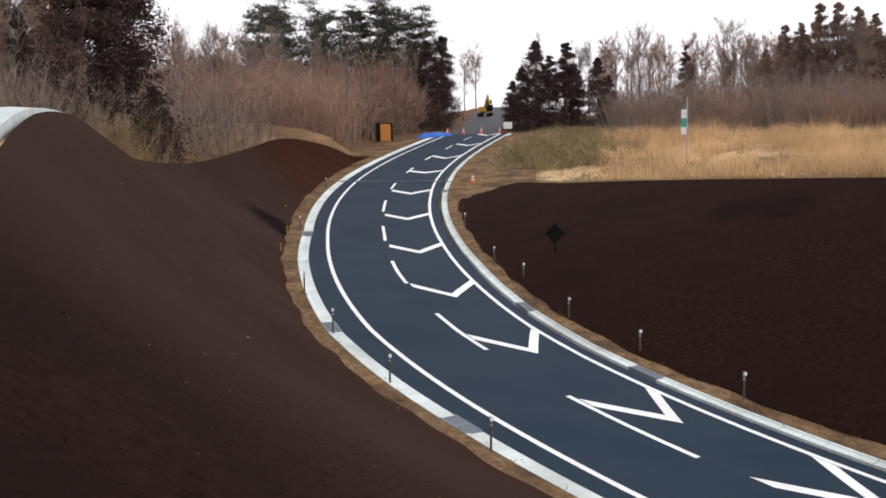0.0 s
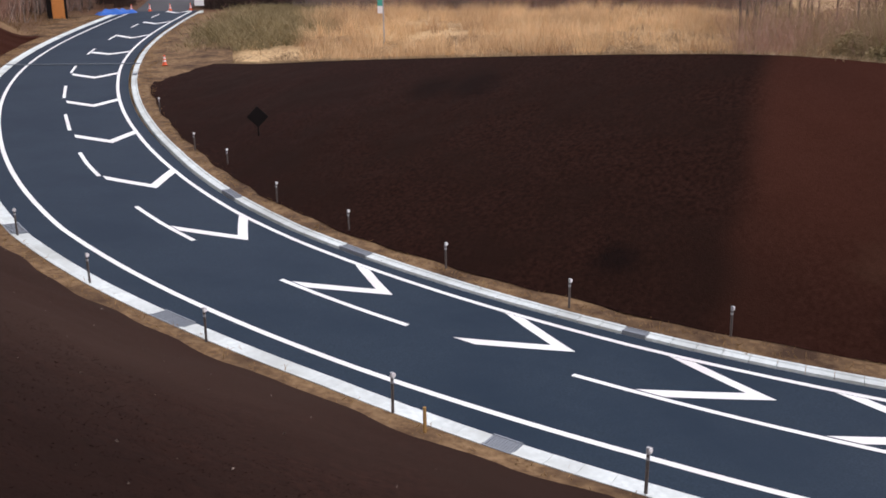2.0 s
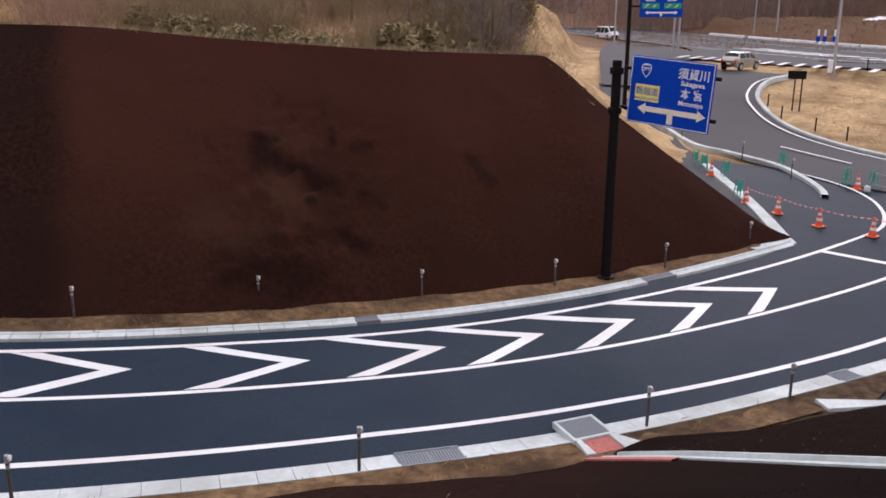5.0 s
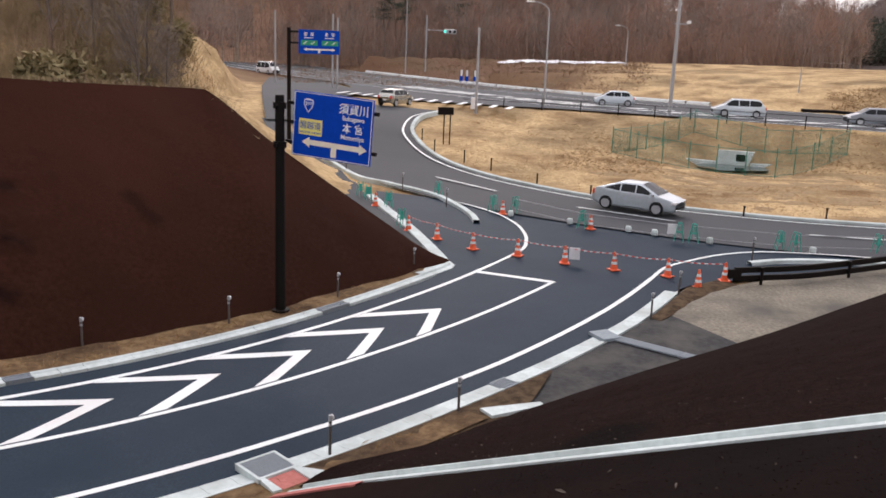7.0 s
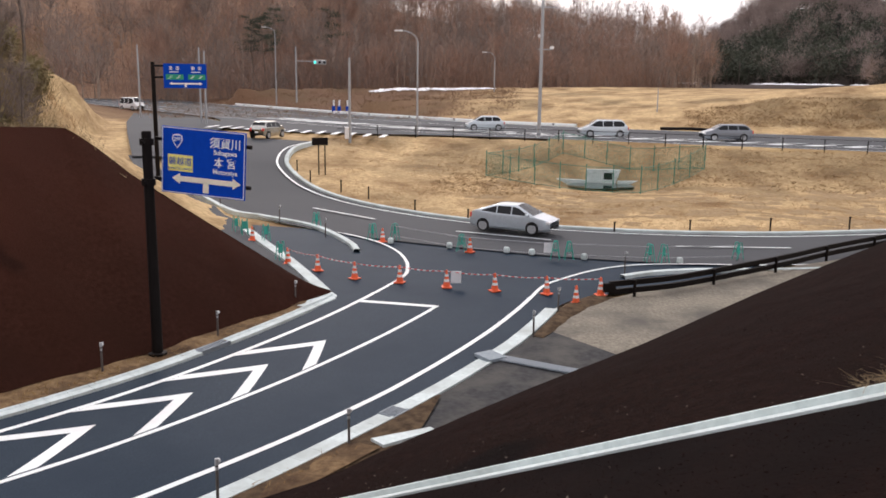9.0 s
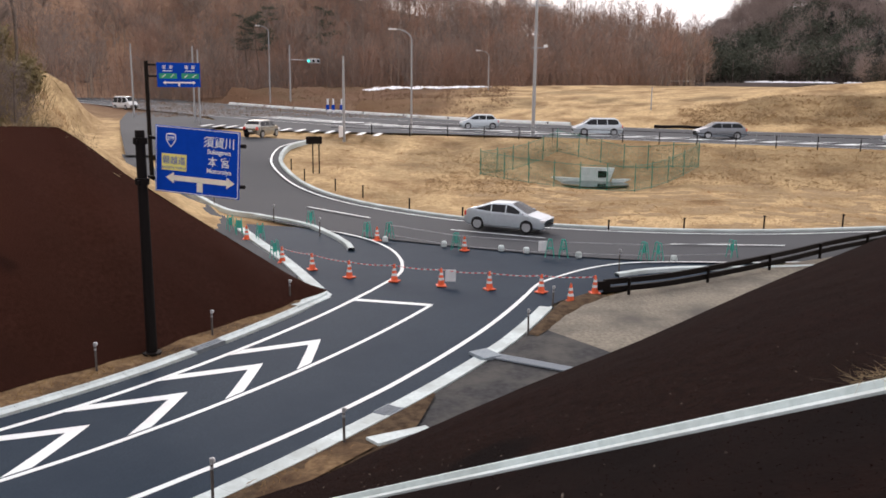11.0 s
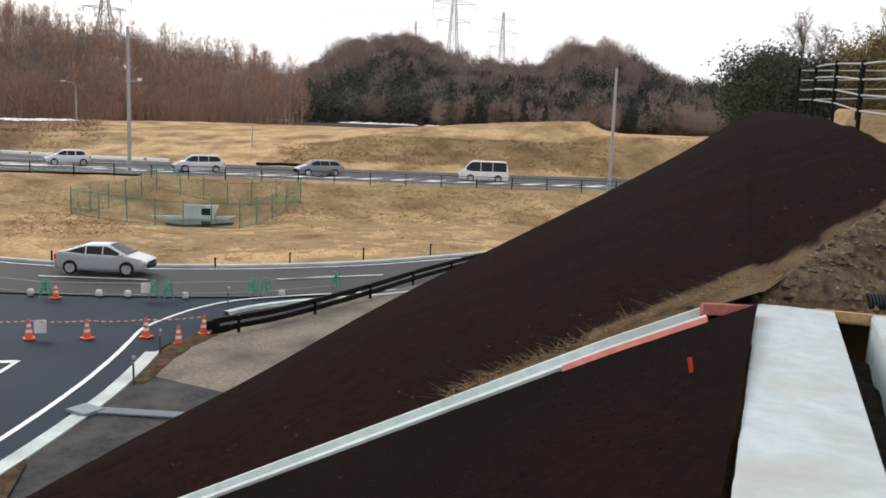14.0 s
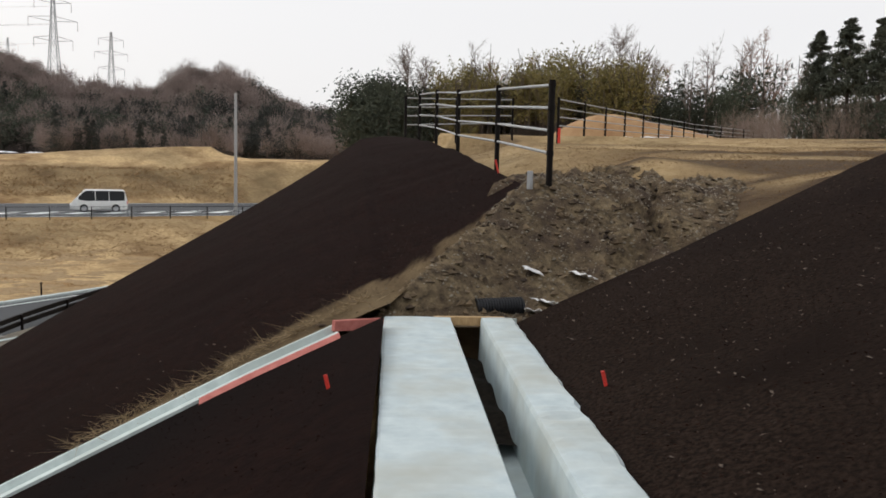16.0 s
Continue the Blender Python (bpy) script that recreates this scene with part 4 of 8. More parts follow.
tagged(sheet("apron_1", ap, M_PATCH), "dusty patched asphalt apron by the ramp", "apron", kind="structure")
gv_a = curve_through([(26.3, -4.9, 0.07), (28.6, -6.4, 0.06), (30.8, -8.5, 0.06), (33.4, -12.8, 0.10), (35.5, -17, 0.15), (39, -24, 0.2)], 0.5)
gv_b = curve_through([(23.7, -6.6, 0.06), (22.4, -8.6, 0.06), (22.5, -11.5, 0.06), (25, -16, 0.1), (28, -21, 0.15), (31, -27, 0.2)], 0.5)
gv = np.stack([resample(gv_a, 40) * (1 - k) + resample(gv_b, 40) * k for k in np.linspace(0, 1, 10)], 1)
gv[0, :, 2] -= 0.04
gv[:, 1:-1, 2] += (0.05 + 0.03 * fbm(gv[:, 1:-1, 0], gv[:, 1:-1, 1], 0.9, 2.0)) * sstep(0, 5, np.arange(40))[:, None]
tagged(sheet("apron_2", gv, M_GRAVEL), "pale gravel strip behind the guard rail", "gravel", kind="structure")

# grated channel across the apron, and the small concrete triangle by the bank
cross = thing("drain_channel", "grey steel grated channel across the apron", "drain")
for k in range(5):
    bm = bmesh.new()
    box(bm, (0.46, 0.42, 0.05), Matrix.Translation((0, 0, 0)), 0.008)
    for j in range(7):
        box(bm, (0.02, 0.36, 0.012), Matrix.Translation((-0.18 + 0.06 * j, 0, 0.03)))
    g = part("grating", bm, M_STEEL, cross)
    a, b = Vector((23.35, -3.25, 0.07)), Vector((22.3, -4.85, 0.07))
    p = a.lerp(b, k / 4)
    g.matrix_basis = Matrix.Translation(p) @ Euler((0, 0, math.atan2(b.y - a.y, b.x - a.x))).to_matrix().to_4x4()
bm = bmesh.new()
box(bm, (0.75, 0.62, 0.10), Matrix.Translation((23.6, -2.75, 0.08)) @ Euler((0, 0, 0.55)).to_matrix().to_4x4(), 0.015)
part("lid", bm, M_CONC_DARK, cross, "grey concrete pit lid")
pad = thing("concrete_pad", "pale concrete pad at the foot of the bank", "concrete pad")
bm = bmesh.new()
plate(bm, [(-0.30, 0.18), (0.06, 0.46), (0.66, -0.86), (0.48, -0.98)], -0.06, 0.05, Matrix.Rotation(radians(-90), 4, "X"))
part("slab", bm, M_CONC, pad)
pad.matrix_basis = Matrix.Translation((17.6, 0.05, 0.12))

# catch basin with its grating at the foot of the slope drain
basin = thing("catch_basin", "concrete catch basin under a steel grating with a red wash", "catch basin")
bm = bmesh.new()
for x, y, lx, ly in ((0, 0.37, 0.86, 0.06), (0, -0.37, 0.86, 0.06), (-0.40, 0, 0.06, 0.68), (0.40, 0, 0.06, 0.68)):
    box(bm, (lx, ly, 0.30), Matrix.Translation((x, y, 0.0)), 0.008)
part("rim", bm, M_CONC, basin)
bm = bmesh.new()
for k in range(17):
    box(bm, (0.026, 0.68, 0.04), Matrix.Translation((-0.352 + k * 0.044, 0, 0.12)))
for k in range(3):
    box(bm, (0.73, 0.03, 0.03), Matrix.Translation((0, -0.3 + 0.3 * k, 0.115)))
box(bm, (0.73, 0.67, 0.02), Matrix.Translation((0, 0, 0.09)))
part("grating", bm, M_STEEL, basin, "grey steel bar grating")
bm = bmesh.new()
box(bm, (0.58, 0.50, 0.10), Matrix.Translation((0.02, -0.66, 0.06)), 0.006)
part("inlet_floor", bm, M_REDCONC, basin, "red-washed inlet floor")
for sx, spread in ((-1, 0.05), (1, 0.30)):
    bm = bmesh.new()
    plate(bm, [(sx * 0.30, -0.41), (sx * 0.40, -0.41), (sx * (0.42 + spread), -0.92), (sx * 0.30, -0.95)], -0.15, 0.10, Matrix.Rotation(radians(-90), 4, "X"))
    part("wing_wall", bm, M_CONC, basin)
basin.matrix_basis = Matrix.Translation((14.24, 4.28, float(on_ramp(4.45, 3.6)[2]) + 0.02)) @ Matrix.Rotation(radians(-40.8), 4, "Z")

# the slope drain: a narrow concrete trough down the bank
drain = thing("slope_drain", "pale concrete trough running down the dark slope", "drain")
dl = even(drain_line, 60) + np.array((0, 0, 0.02))
dl = dl[:-2]
wall_strip("trough", dl[1:], [(0.24, -0.35), (0.23, 0.05), (0.15, 0.06), (0.11, -0.12), (-0.11, -0.12), (-0.15, 0.06), (-0.23, 0.05), (-0.24, -0.35)], M_CONC, drain)
k0 = int(len(dl) * 0.89)
wall_strip("side_wall", dl[k0:] + np.array((0, 0, 0.004)), [(-0.225, -0.02), (-0.232, 0.058), (-0.25, 0.056), (-0.40, -0.01), (-0.42, -0.3)], M_REDCONC, drain, "red-washed side of the trough")
wall_strip("foot_wall", dl[:11] + np.array((0, 0, 0.004)), [(-0.235, -0.02), (-0.245, 0.055), (-0.40, 0.05), (-0.42, -0.3)], M_REDCONC, drain, "red-washed foot of the trough")

# ---- the ditch on the crest: two cast walls with an open channel between ----
ditch = thing("ditch", "freshly cast pale concrete ditch with ragged edges", "ditch")
M_CAST = surf("fresh_cast_concrete", (0.42, 0.50, 0.53), (0.60, 0.68, 0.69), 5.0, 0.85, 0.008, 30, (0.44, 0.47, 0.44), 1.1, contrast=0.5)
av = np.linspace(-16, 4.92, 420)
def jag(ph, amp):
    r = np.random.RandomState(8 + int(ph)).randn(len(av))
    return amp * (0.7 * np.convolve(r, np.ones(3) / 3, "same") + 0.45 * np.convolve(r, np.ones(9) / 9, "same") + 0.25 * np.sin(av * 1.3 + ph))
zt = 6.2 + np.clip(-av - 4, 0, 20) * 0.10
ripple = 0.004 * np.convolve(np.random.RandomState(31).randn(len(av)), np.ones(2) / 2, "same")
def ditch_sheet(name, prof, label=""):
    rows = np.stack([by_ditch(av, n_o if np.ndim(n_o) else np.full_like(av, n_o), zt + h) for n_o, h in prof], 1)
    return sheet(name, rows, M_CAST, ditch, label, False)
ditch_sheet("slab", [(-0.02 + jag(0, 0.006), -0.3), (0.0 + jag(0, 0.006), -0.004), (0.02 + jag(5, 0.003), 0.003), (0.25, 0.008 + ripple), (0.5, 0.004 + ripple), (0.69, 0.0), (0.70, -0.015), (0.715, -0.55)])
ditch_sheet("wall", [(1.00, -0.55), (1.015, -0.03), (1.03, 0.0), (1.10, 0.006 + 2 * ripple), (1.24, 0.008 + 2 * ripple), (1.34 + jag(2, 0.016), 0.0), (1.385 + jag(2, 0.02), -0.05), (1.41, -0.3)])
ditch_sheet("floor", [(0.70, -0.5), (0.86, -0.52), (1.02, -0.5)])
for n0, n1 in ((0.0, 0.70), (1.02, 1.40)):
    bm = bmesh.new()
    c = by_ditch(4.92, (n0 + n1) / 2, 6.2 - 0.27)
    box(bm, (0.02, n1 - n0, 0.53), Matrix.Translation(c) @ Euler((0, 0, math.atan2(DA[1], DA[0]))).to_matrix().to_4x4())
    part("end_face", bm, M_CAST, ditch)
M_SILT_BORE = surf("wet_black_silt", (0.008, 0.007, 0.006), (0.03, 0.024, 0.018), 14, 0.9, 0.02, 20, spec=0.05)
silt_rows = np.stack([by_ditch(np.linspace(2.0, 4.9, 40), o, 6.2 - 0.43 + 0.03 * np.sin(np.linspace(0, 20, 40) + o * 9)) for o in np.linspace(0.72, 1.02, 6)], 1)
tagged(sheet("silt", silt_rows, M_SILT_BORE), "dark wet silt lying in the ditch", "silt", kind="stuff")
board = thing("board", "pale wooden board across the end of the ditch", "board")
bm = bmesh.new()
box(bm, (0.06, 0.75, 0.10), Matrix(), 0.006)
part("plank", bm, surf("raw_pine", (0.42, 0.27, 0.13), (0.55, 0.38, 0.20), 9, 0.7, 0.002, 30, stretch=(1, 6, 1)), board)
board.matrix_basis = Matrix.Translation(by_ditch(4.98, 0.9, 6.15)) @ Euler((0, 0, math.atan2(DA[1], DA[0]))).to_matrix().to_4x4()
form = thing("form_board", "red-painted edging board between drain and ditch", "board")
bm = bmesh.new()
a, b = Vector(by_ditch(4.52, -0.50, 6.17)), Vector(by_ditch(4.86, -0.02, 6.14))
box(bm, ((b - a).length, 0.06, 0.11), Matrix.Translation((a + b) / 2) @ (b - a).to_track_quat("X", "Z").to_matrix().to_4x4(), 0.005)
part("plank", bm, M_REDCONC, form)

# the ditch runs on along the crest to the north-west
i0, i1 = np.searchsorted(sl, 17), np.searchsorted(sl, 46)
run = left_crest[i0:i1] + np.array((-0.25, -0.1, 0.02))
wall_strip("slab", run, [(-0.05, -0.2), (-0.04, 0.06), (0.62, 0.09), (0.66, -0.3)], M_CAST, ditch)
# corrugated black pipe that ends at the ditch
pipe = thing("drain_pipe", "black corrugated plastic drain pipe end", "pipe")
bm = bmesh.new()
prof = []
for k in range(17):
    z = k * 0.032
    prof += [(0.105, z), (0.105, z + 0.014), (0.09, z + 0.018), (0.09, z + 0.030)]
lathe(bm, prof, 20)
part("tube", bm, plain("black_pipe_plastic", (0.012, 0.013, 0.016), 0.5), pipe)
a = Vector(by_ditch(5.3, 1.0, 6.24))
pipe.matrix_basis = Matrix.Translation(a) @ (Vector(by_ditch(5.6, 2.4, 6.27)) - a).to_track_quat("Z", "Y").to_matrix().to_4x4()

# rubble between ditch and plateau
ra_, rv_ = np.meshgrid(np.linspace(4.85, 10.5, 130), np.linspace(0, 1, 150), indexing="ij")
rn_ = np.maximum(-1.1, (ra_ - 4.9) * 0.68 - 0.7) * (1 - rv_) + 6.5 * rv_
prog = sstep(5.0, 8.4, ra_ - 0.08 * np.clip(rn_ - 2.5, 0, 9))
rz_ = 6.16 + 1.5 * prog + 0.10 * np.clip(ra_ - 8.5, 0, 9) - 0.05 + 0.15 * np.clip(rn_ - 1.5, 0, 4) * (1 - prog)
lump = fbm(ra_, rn_, 2.1, 7.0) * 0.10 + fbm(ra_, rn_, 6.0, 2.0) * 0.06 - 0.22 * np.exp(-(fbm(ra_ * 0.55, rn_ * 1.2, 1.5, 9.0) / 0.12) ** 2) * sstep(2.0, 3.5, rn_)
toe_n = (ra_ - 4.95) * 0.715                       # where the clay meets the toe of the spur
toe_w = sstep(1.5, 0.1, rn_ - toe_n) * sstep(4.95, 5.35, ra_) * sstep(8.2, 7.5, ra_)
toe_z = 6.39 + (ra_ - 5.12) * 0.5 - 1.0 * np.clip(toe_n - rn_, 0, 2)
rz_ = rz_ + (toe_z - rz_) * toe_w + lump * sstep(4.85, 5.6, ra_) * (1 - 0.5 * toe_w)
rubble = by_ditch(ra_, rn_, rz_)
tagged(sheet("rubble_bank", rubble, M_RUBBLE), "stony bare clay bank above the ditch end", "bank", kind="structure")
STONES = np.random.RandomState(5)
sv, sf = [], []
for k in range(9000):
    i, j = STONES.randint(2, 112), STONES.randint(2, 120)
    c = rubble[i, j]
    r = 0.006 + 0.026 * STONES.rand() ** 4
    b0 = len(sv)
    for d in ((1, 0, 0), (0, 1, 0), (-1, 0, 0), (0, -1, 0), (0, 0, 0.8), (0, 0, -0.6)):
        sv.append(c + np.array(d) * r * (0.6 + 0.7 * STONES.rand(3)) + STONES.randn(3) * r * 0.15)
    for q in ((0, 1, 4), (1, 2, 4), (2, 3, 4), (3, 0, 4), (1, 0, 5), (2, 1, 5), (3, 2, 5), (0, 3, 5)):
        sf.append([b0 + t for t in q])
tagged(raw("stones", sv, sf, surf("pale_stones", (0.14, 0.12, 0.09), (0.32, 0.28, 0.22), 9, 0.9)), "pale stones strewn over the clay bank", "stones", kind="stuff")
sv, sf = [], []
for k in range(3600):
    i, j = STONES.randint(2, 120), STONES.randint(2, 135)
    c = rubble[i, j] + (rubble[i + 1, j + 1] - rubble[i, j]) * STONES.rand()
    r = 0.012 + 0.06 * STONES.rand() ** 3
    b0 = len(sv)
    for d in ((1, 0, 0), (0, 1, 0), (-1, 0, 0), (0, -1, 0), (0, 0, 0.7), (0, 0, -0.6)):
        sv.append(c + np.array(d) * r * (0.5 + 0.8 * STONES.rand(3)) + STONES.randn(3) * r * 0.2)
    for q in ((0, 1, 4), (1, 2, 4), (2, 3, 4), (3, 0, 4), (1, 0, 5), (2, 1, 5), (3, 2, 5), (0, 3, 5)):
        sf.append([b0 + t for t in q])
tagged(raw("clods", sv, sf, surf("brown_clay_clods", (0.035, 0.024, 0.017), (0.21, 0.155, 0.095), 2.5, 0.95, contrast=0.25)), "brown clods strewn over the clay bank", "clods", kind="stuff")
for k, (a_, n_o, sx) in enumerate(((6.0, 1.72, 0.26), (6.05, 2.3, 0.42), (5.55, 1.85, 0.3), (5.3, 1.72, 0.28))):
    bm = bmesh.new()
    bmesh.ops.create_grid(bm, x_segments=8, y_segments=5, size=0.5)
    for v in bm.verts:
        v.co = Vector((v.co.x * sx, v.co.y * (0.2 + 0.05 * math.sin(v.co.x * 9 + k)), 0.012 * math.sin(v.co.x * 14 + k) + 0.012 * math.cos(v.co.y * 17 + k)))
    bmesh.ops.solidify(bm, geom=bm.faces[:], thickness=0.006)
    i = int(np.argmin(np.abs(ra_[:, 0] - a_)))
    j = int(np.argmin(np.abs(rn_[i] - n_o)))
    o = part("sandbag_scrap", bm, M_WHITE, smooth=True)
    tagged(o, "torn white sandbag cloth half buried in clay", "cloth scrap", "cloth scraps")
    o.matrix_basis = Matrix.Translation(Vector(rubble[i, j]) + Vector((0, 0, 0.035))) @ Euler((0.35, 0, 0.35 * k - 0.9)).to_matrix().to_4x4()


M_TURNED = surf("turned_brown_earth", (0.045, 0.030, 0.020), (0.13, 0.09, 0.055), 3.5, 0.95, 0.06, 10, spec=0.05)
# a low mound of orange earth far over the meadow, behind the fence
gu, gv_ = np.meshgrid(np.linspace(-1, 1, 40), np.linspace(-1, 1, 16), indexing="ij")
px_, py_, _ = at_az(152.6, 76, 0)
a = radians(-152.6)
mx_, my_ = px_ + gu * 13.0 * math.cos(a) - gv_ * 3 * math.sin(a), py_ + gu * 13.0 * math.sin(a) + gv_ * 3 * math.cos(a)
mz_ = ground_z(mx_, my_) - 0.2 + 3.3 * np.clip(1 - gu ** 2, 0, 1) ** 0.8 * np.clip(1 - gv_ ** 2, 0, 1) * (1 + 0.2 * np.sin(gu * 5 + 1)) + 0.1 * fbm(mx_, my_, 0.8, 2.0)
tagged(sheet("earth_mound", np.stack([mx_, my_, mz_], -1), surf("orange_earth", (0.33, 0.19, 0.095), (0.46, 0.30, 0.16), 0.8, 0.95, 0.06, 5)), "low mound of orange-brown earth beyond the fence", "mound")
# brown dirt washed against the end of the kerb
du, dv = np.meshgrid(np.linspace(0, 1, 30), np.linspace(-1, 1, 10), indexing="ij")
wx_ = np.interp(du, [0, 0.4, 0.75, 1], [25.6, 27.5, 29.4, 30.7]) - 0.22 * dv * (0.5 + du)
wy_ = np.interp(du, [0, 0.4, 0.75, 1], [-4.45, -5.5, -6.5, -7.9]) - 0.3 * dv * (0.5 + du)
tagged(sheet("washed_dirt", np.stack([wx_, wy_, 0.05 + (0.08 + 0.08 * fbm(wx_, wy_, 3.0, 1.0)) * np.clip(1 - dv ** 2, 0, 1) * np.sin(np.pi * du)], -1), M_TURNED), "brown dirt washed against the kerb end", "dirt", kind="stuff")
vs_ = np.linspace(-3.2, 4.2, 24)
vr_ = np.stack([on_ramp(vs_, left_kerb(vs_) + 0.05 + q * np.interp(vs_, [-3.2, -1, 1, 4.2], [0.1, 1.0, 1.7, 1.2]), 0.085 + 0.03 * math.sin(q * 3)) for q in np.linspace(0, 1, 6)], 1)
tagged(sheet("verge_3", vr_, M_TURNED), "brown dirt verge at the foot of the spur", "verge", kind="structure")


# ---- posts along the ramp ----
def delineator():
    t = thing("marker_post", "slim brown steel post with a round reflector", "post", group="posts along the ramp")
    bm = bmesh.new()
    rod(bm, (0, 0, -0.15), (0, 0, 0.78), 0.030, seg=10)
    part("pole", bm, M_POST, t)
    bm = bmesh.new()
    rod(bm, (0, 0, 0.76), (0, 0, 0.88), 0.036, seg=10)
    part("cap", bm, M_POLE, t, "grey steel cap")
    bm = bmesh.new()
    rod(bm, (0, -0.025, 0.83), (0, -0.055, 0.83), 0.05, seg=14)
    part("reflector", bm, M_WHITE, t, "round white reflector")
    bm = bmesh.new()
    rod(bm, (0, 0, 0.66), (0, 0, 0.72), 0.033, seg=10)
    part("band", bm, M_POLE, t, "pale reflective band")
    return t


def stand(t, x, y, z, turn=0.0):
    return Matrix.Translation((x, y, z)) @ Euler((0, 0, turn)).to_matrix().to_4x4()


first = delineator()
spots = [(38.3, 4.6), (32.9, 4.55), (27.9, 4.42), (23.0, 4.3), (18.1, 4.05), (13.5, 3.92), (8.6, 3.85), (3.3, 3.9), (0.1, 4.2), (-8.8, 4.6), (-11.9, 4.5), (50, 4.35), (63, 4.3)]
spots += [(50, -4.6), (41.5, -4.35), (38.0, -4.6), (32.1, -3.95), (27.5, -3.95), (22.8, -3.8), (18.25, -3.55), (13.95, -4.25), (9.2, -4.95), (4.4, -4.7), (0.1, -4.2), (-4.2, -3.95), (-9.0, -4.25)]
for k, (s, o) in enumerate(spots):
    p = on_ramp(s, o)
    m = stand(None, *p, float(np.interp(s, RS, RT)) - math.pi / 2 + random.uniform(-0.2, 0.2)) @ Euler((random.uniform(-0.02, 0.02), random.uniform(-0.02, 0.02), 0)).to_matrix().to_4x4()
    if k == 0:
        first.matrix_basis = m
    else:
        copy_thing(first, m)
for x, y in ((52.6, 10.6), (47.8, 6.4), (43.2, 3.5), (34.7, -9.6)):
    copy_thing(first, stand(None, x, y, 0.1, 0.5))
peg_wood = plain("yellow_survey_wood", (0.42, 0.25, 0.08), 0.8)
for s, o in ((17.2, 4.35), (45.0, 5.2), (55.0, 5.6), (49.0, 5.0)):
    bm = bmesh.new()
    box(bm, (0.05, 0.05, 0.62), Matrix.Translation((0, 0, 0.28)), 0.004)
    o_ = part("survey_stake", bm, peg_wood)
    tagged(o_, "short ochre wooden survey stake by the kerb", "stake", "survey stakes")
    o_.matrix_basis = stand(None, *on_ramp(s, o), 0.3)
for k, (a_, n_o, z, ln) in enumerate(((2.42, -0.36, 5.95, 0.28), (8.6, 1.6, 7.72, 0.2), (1.95, 1.62, 6.23, 0.16))):
    bm = bmesh.new()
    box(bm, (0.026, 0.026, ln), Matrix.Translation((0, 0, ln / 2 - 0.03)), 0.004)
    o_ = part("survey_stake", bm, M_RED)
    tagged(o_, "short red-painted wooden survey stake in dark mulch", "stake", "survey stakes")
    o_.matrix_basis = stand(None, *by_ditch(a_, n_o, z), 0.4) @ Euler((0.0, 0.25, 0)).to_matrix().to_4x4()


# ---- traffic cones and the works barrier ----
def cone():
    t = thing("traffic_cone", "orange traffic cone with two white bands", "traffic cone", group="traffic cones")
    bm = bmesh.new()
    box(bm, (0.38, 0.38, 0.05), Matrix.Translation((0, 0, 0.025)), 0.015)
    part("base", bm, M_ORANGE, t)
    bm = bmesh.new()
    lathe(bm, [(0.145, 0.05), (0.135, 0.07), (0.035, 0.68), (0.028, 0.70)], 18)
    part("body", bm, M_ORANGE, t, smooth=False)
    for z0, z1 in ((0.24, 0.34), (0.44, 0.54)):
        r = lambda z: 0.135 - 0.100 * (z - 0.07) / 0.61 + 0.003
        bm = bmesh.new()
        lathe(bm, [(r(z0), z0), (r(z1), z1)], 18)
        part("band", bm, M_WHITE, t, "white reflective band")
    return t


c0 = cone()
cones = [(42.2, 7.0), (36.7, 4.6), (35.3, 3.2), (33.8, 1.6), (33.1, -0.2), (32.3, -2.0), (31.7, -3.8), (31.2, -5.7), (29.7, -6.5), (31.0, -7.7), (41.9, 0.6), (39.3, -3.5)]
c0.matrix_basis = stand(None, *cones[0], 0.03)
for k, (x, y) in enumerate(cones[1:]):
    copy_thing(c0, stand(None, x, y, 0.02, 0.4 * k))
p = on_ramp(64.5, float(right_kerb(64)) - 1.6)
copy_thing(c0, stand(None, p[0], p[1], p[2] + 0.1))
for o in (3.0, 1.2, -0.8, -2.8):
    p = on_ramp(96.3, o)
    copy_thing(c0, stand(None, *p))
bar = thing("barrier_tape", "red and white striped bar strung between the cones", "barrier tape")
M_BARW = plain("bar_white", (0.75, 0.75, 0.75), 0.6)
ord_ = cones[1:8] + [cones[9]]
n_seg = 0
for (x0, y0), (x1, y1) in zip(ord_, ord_[1:]):
    for k in range(16):
        a = Vector((x0 + (x1 - x0) * k / 16, y0 + (y1 - y0) * k / 16, 0.66 - 0.05 * math.sin(math.pi * k / 16)))
        b = Vector((x0 + (x1 - x0) * (k + 1) / 16, y0 + (y1 - y0) * (k + 1) / 16, 0.66 - 0.05 * math.sin(math.pi * (k + 1) / 16)))
        bm = bmesh.new()
        rod(bm, a, b, 0.016, seg=6)
        part("segment", bm, (M_BARW, M_RED)[n_seg % 2], bar)
        n_seg += 1


def barrier_end():
    t = thing("barrier_stand", "green plastic mesh barrier stand on the asphalt", "barrier", group="green barrier stands")
    for dy in (-0.12, 0.12):
        bm = bmesh.new()
        for a, b in (((-0.20, dy * 1.3, 0), (-0.07, dy, 0.80)), ((0.20, dy * 1.3, 0), (0.07, dy, 0.80)), ((-0.12, dy, 0.4), (0.12, dy, 0.4)), ((-0.07, dy, 0.80), (0.07, dy, 0.80))):
            rod(bm, a, b, 0.02, seg=6)
        part("leg_frame", bm, M_GREEN, t)
    bm = bmesh.new()
    box(bm, (0.02, 0.22, 0.40), Matrix.Translation((0, 0, 0.5)), 0.008)
    part("panel", bm, M_GREEN, t)
    return t


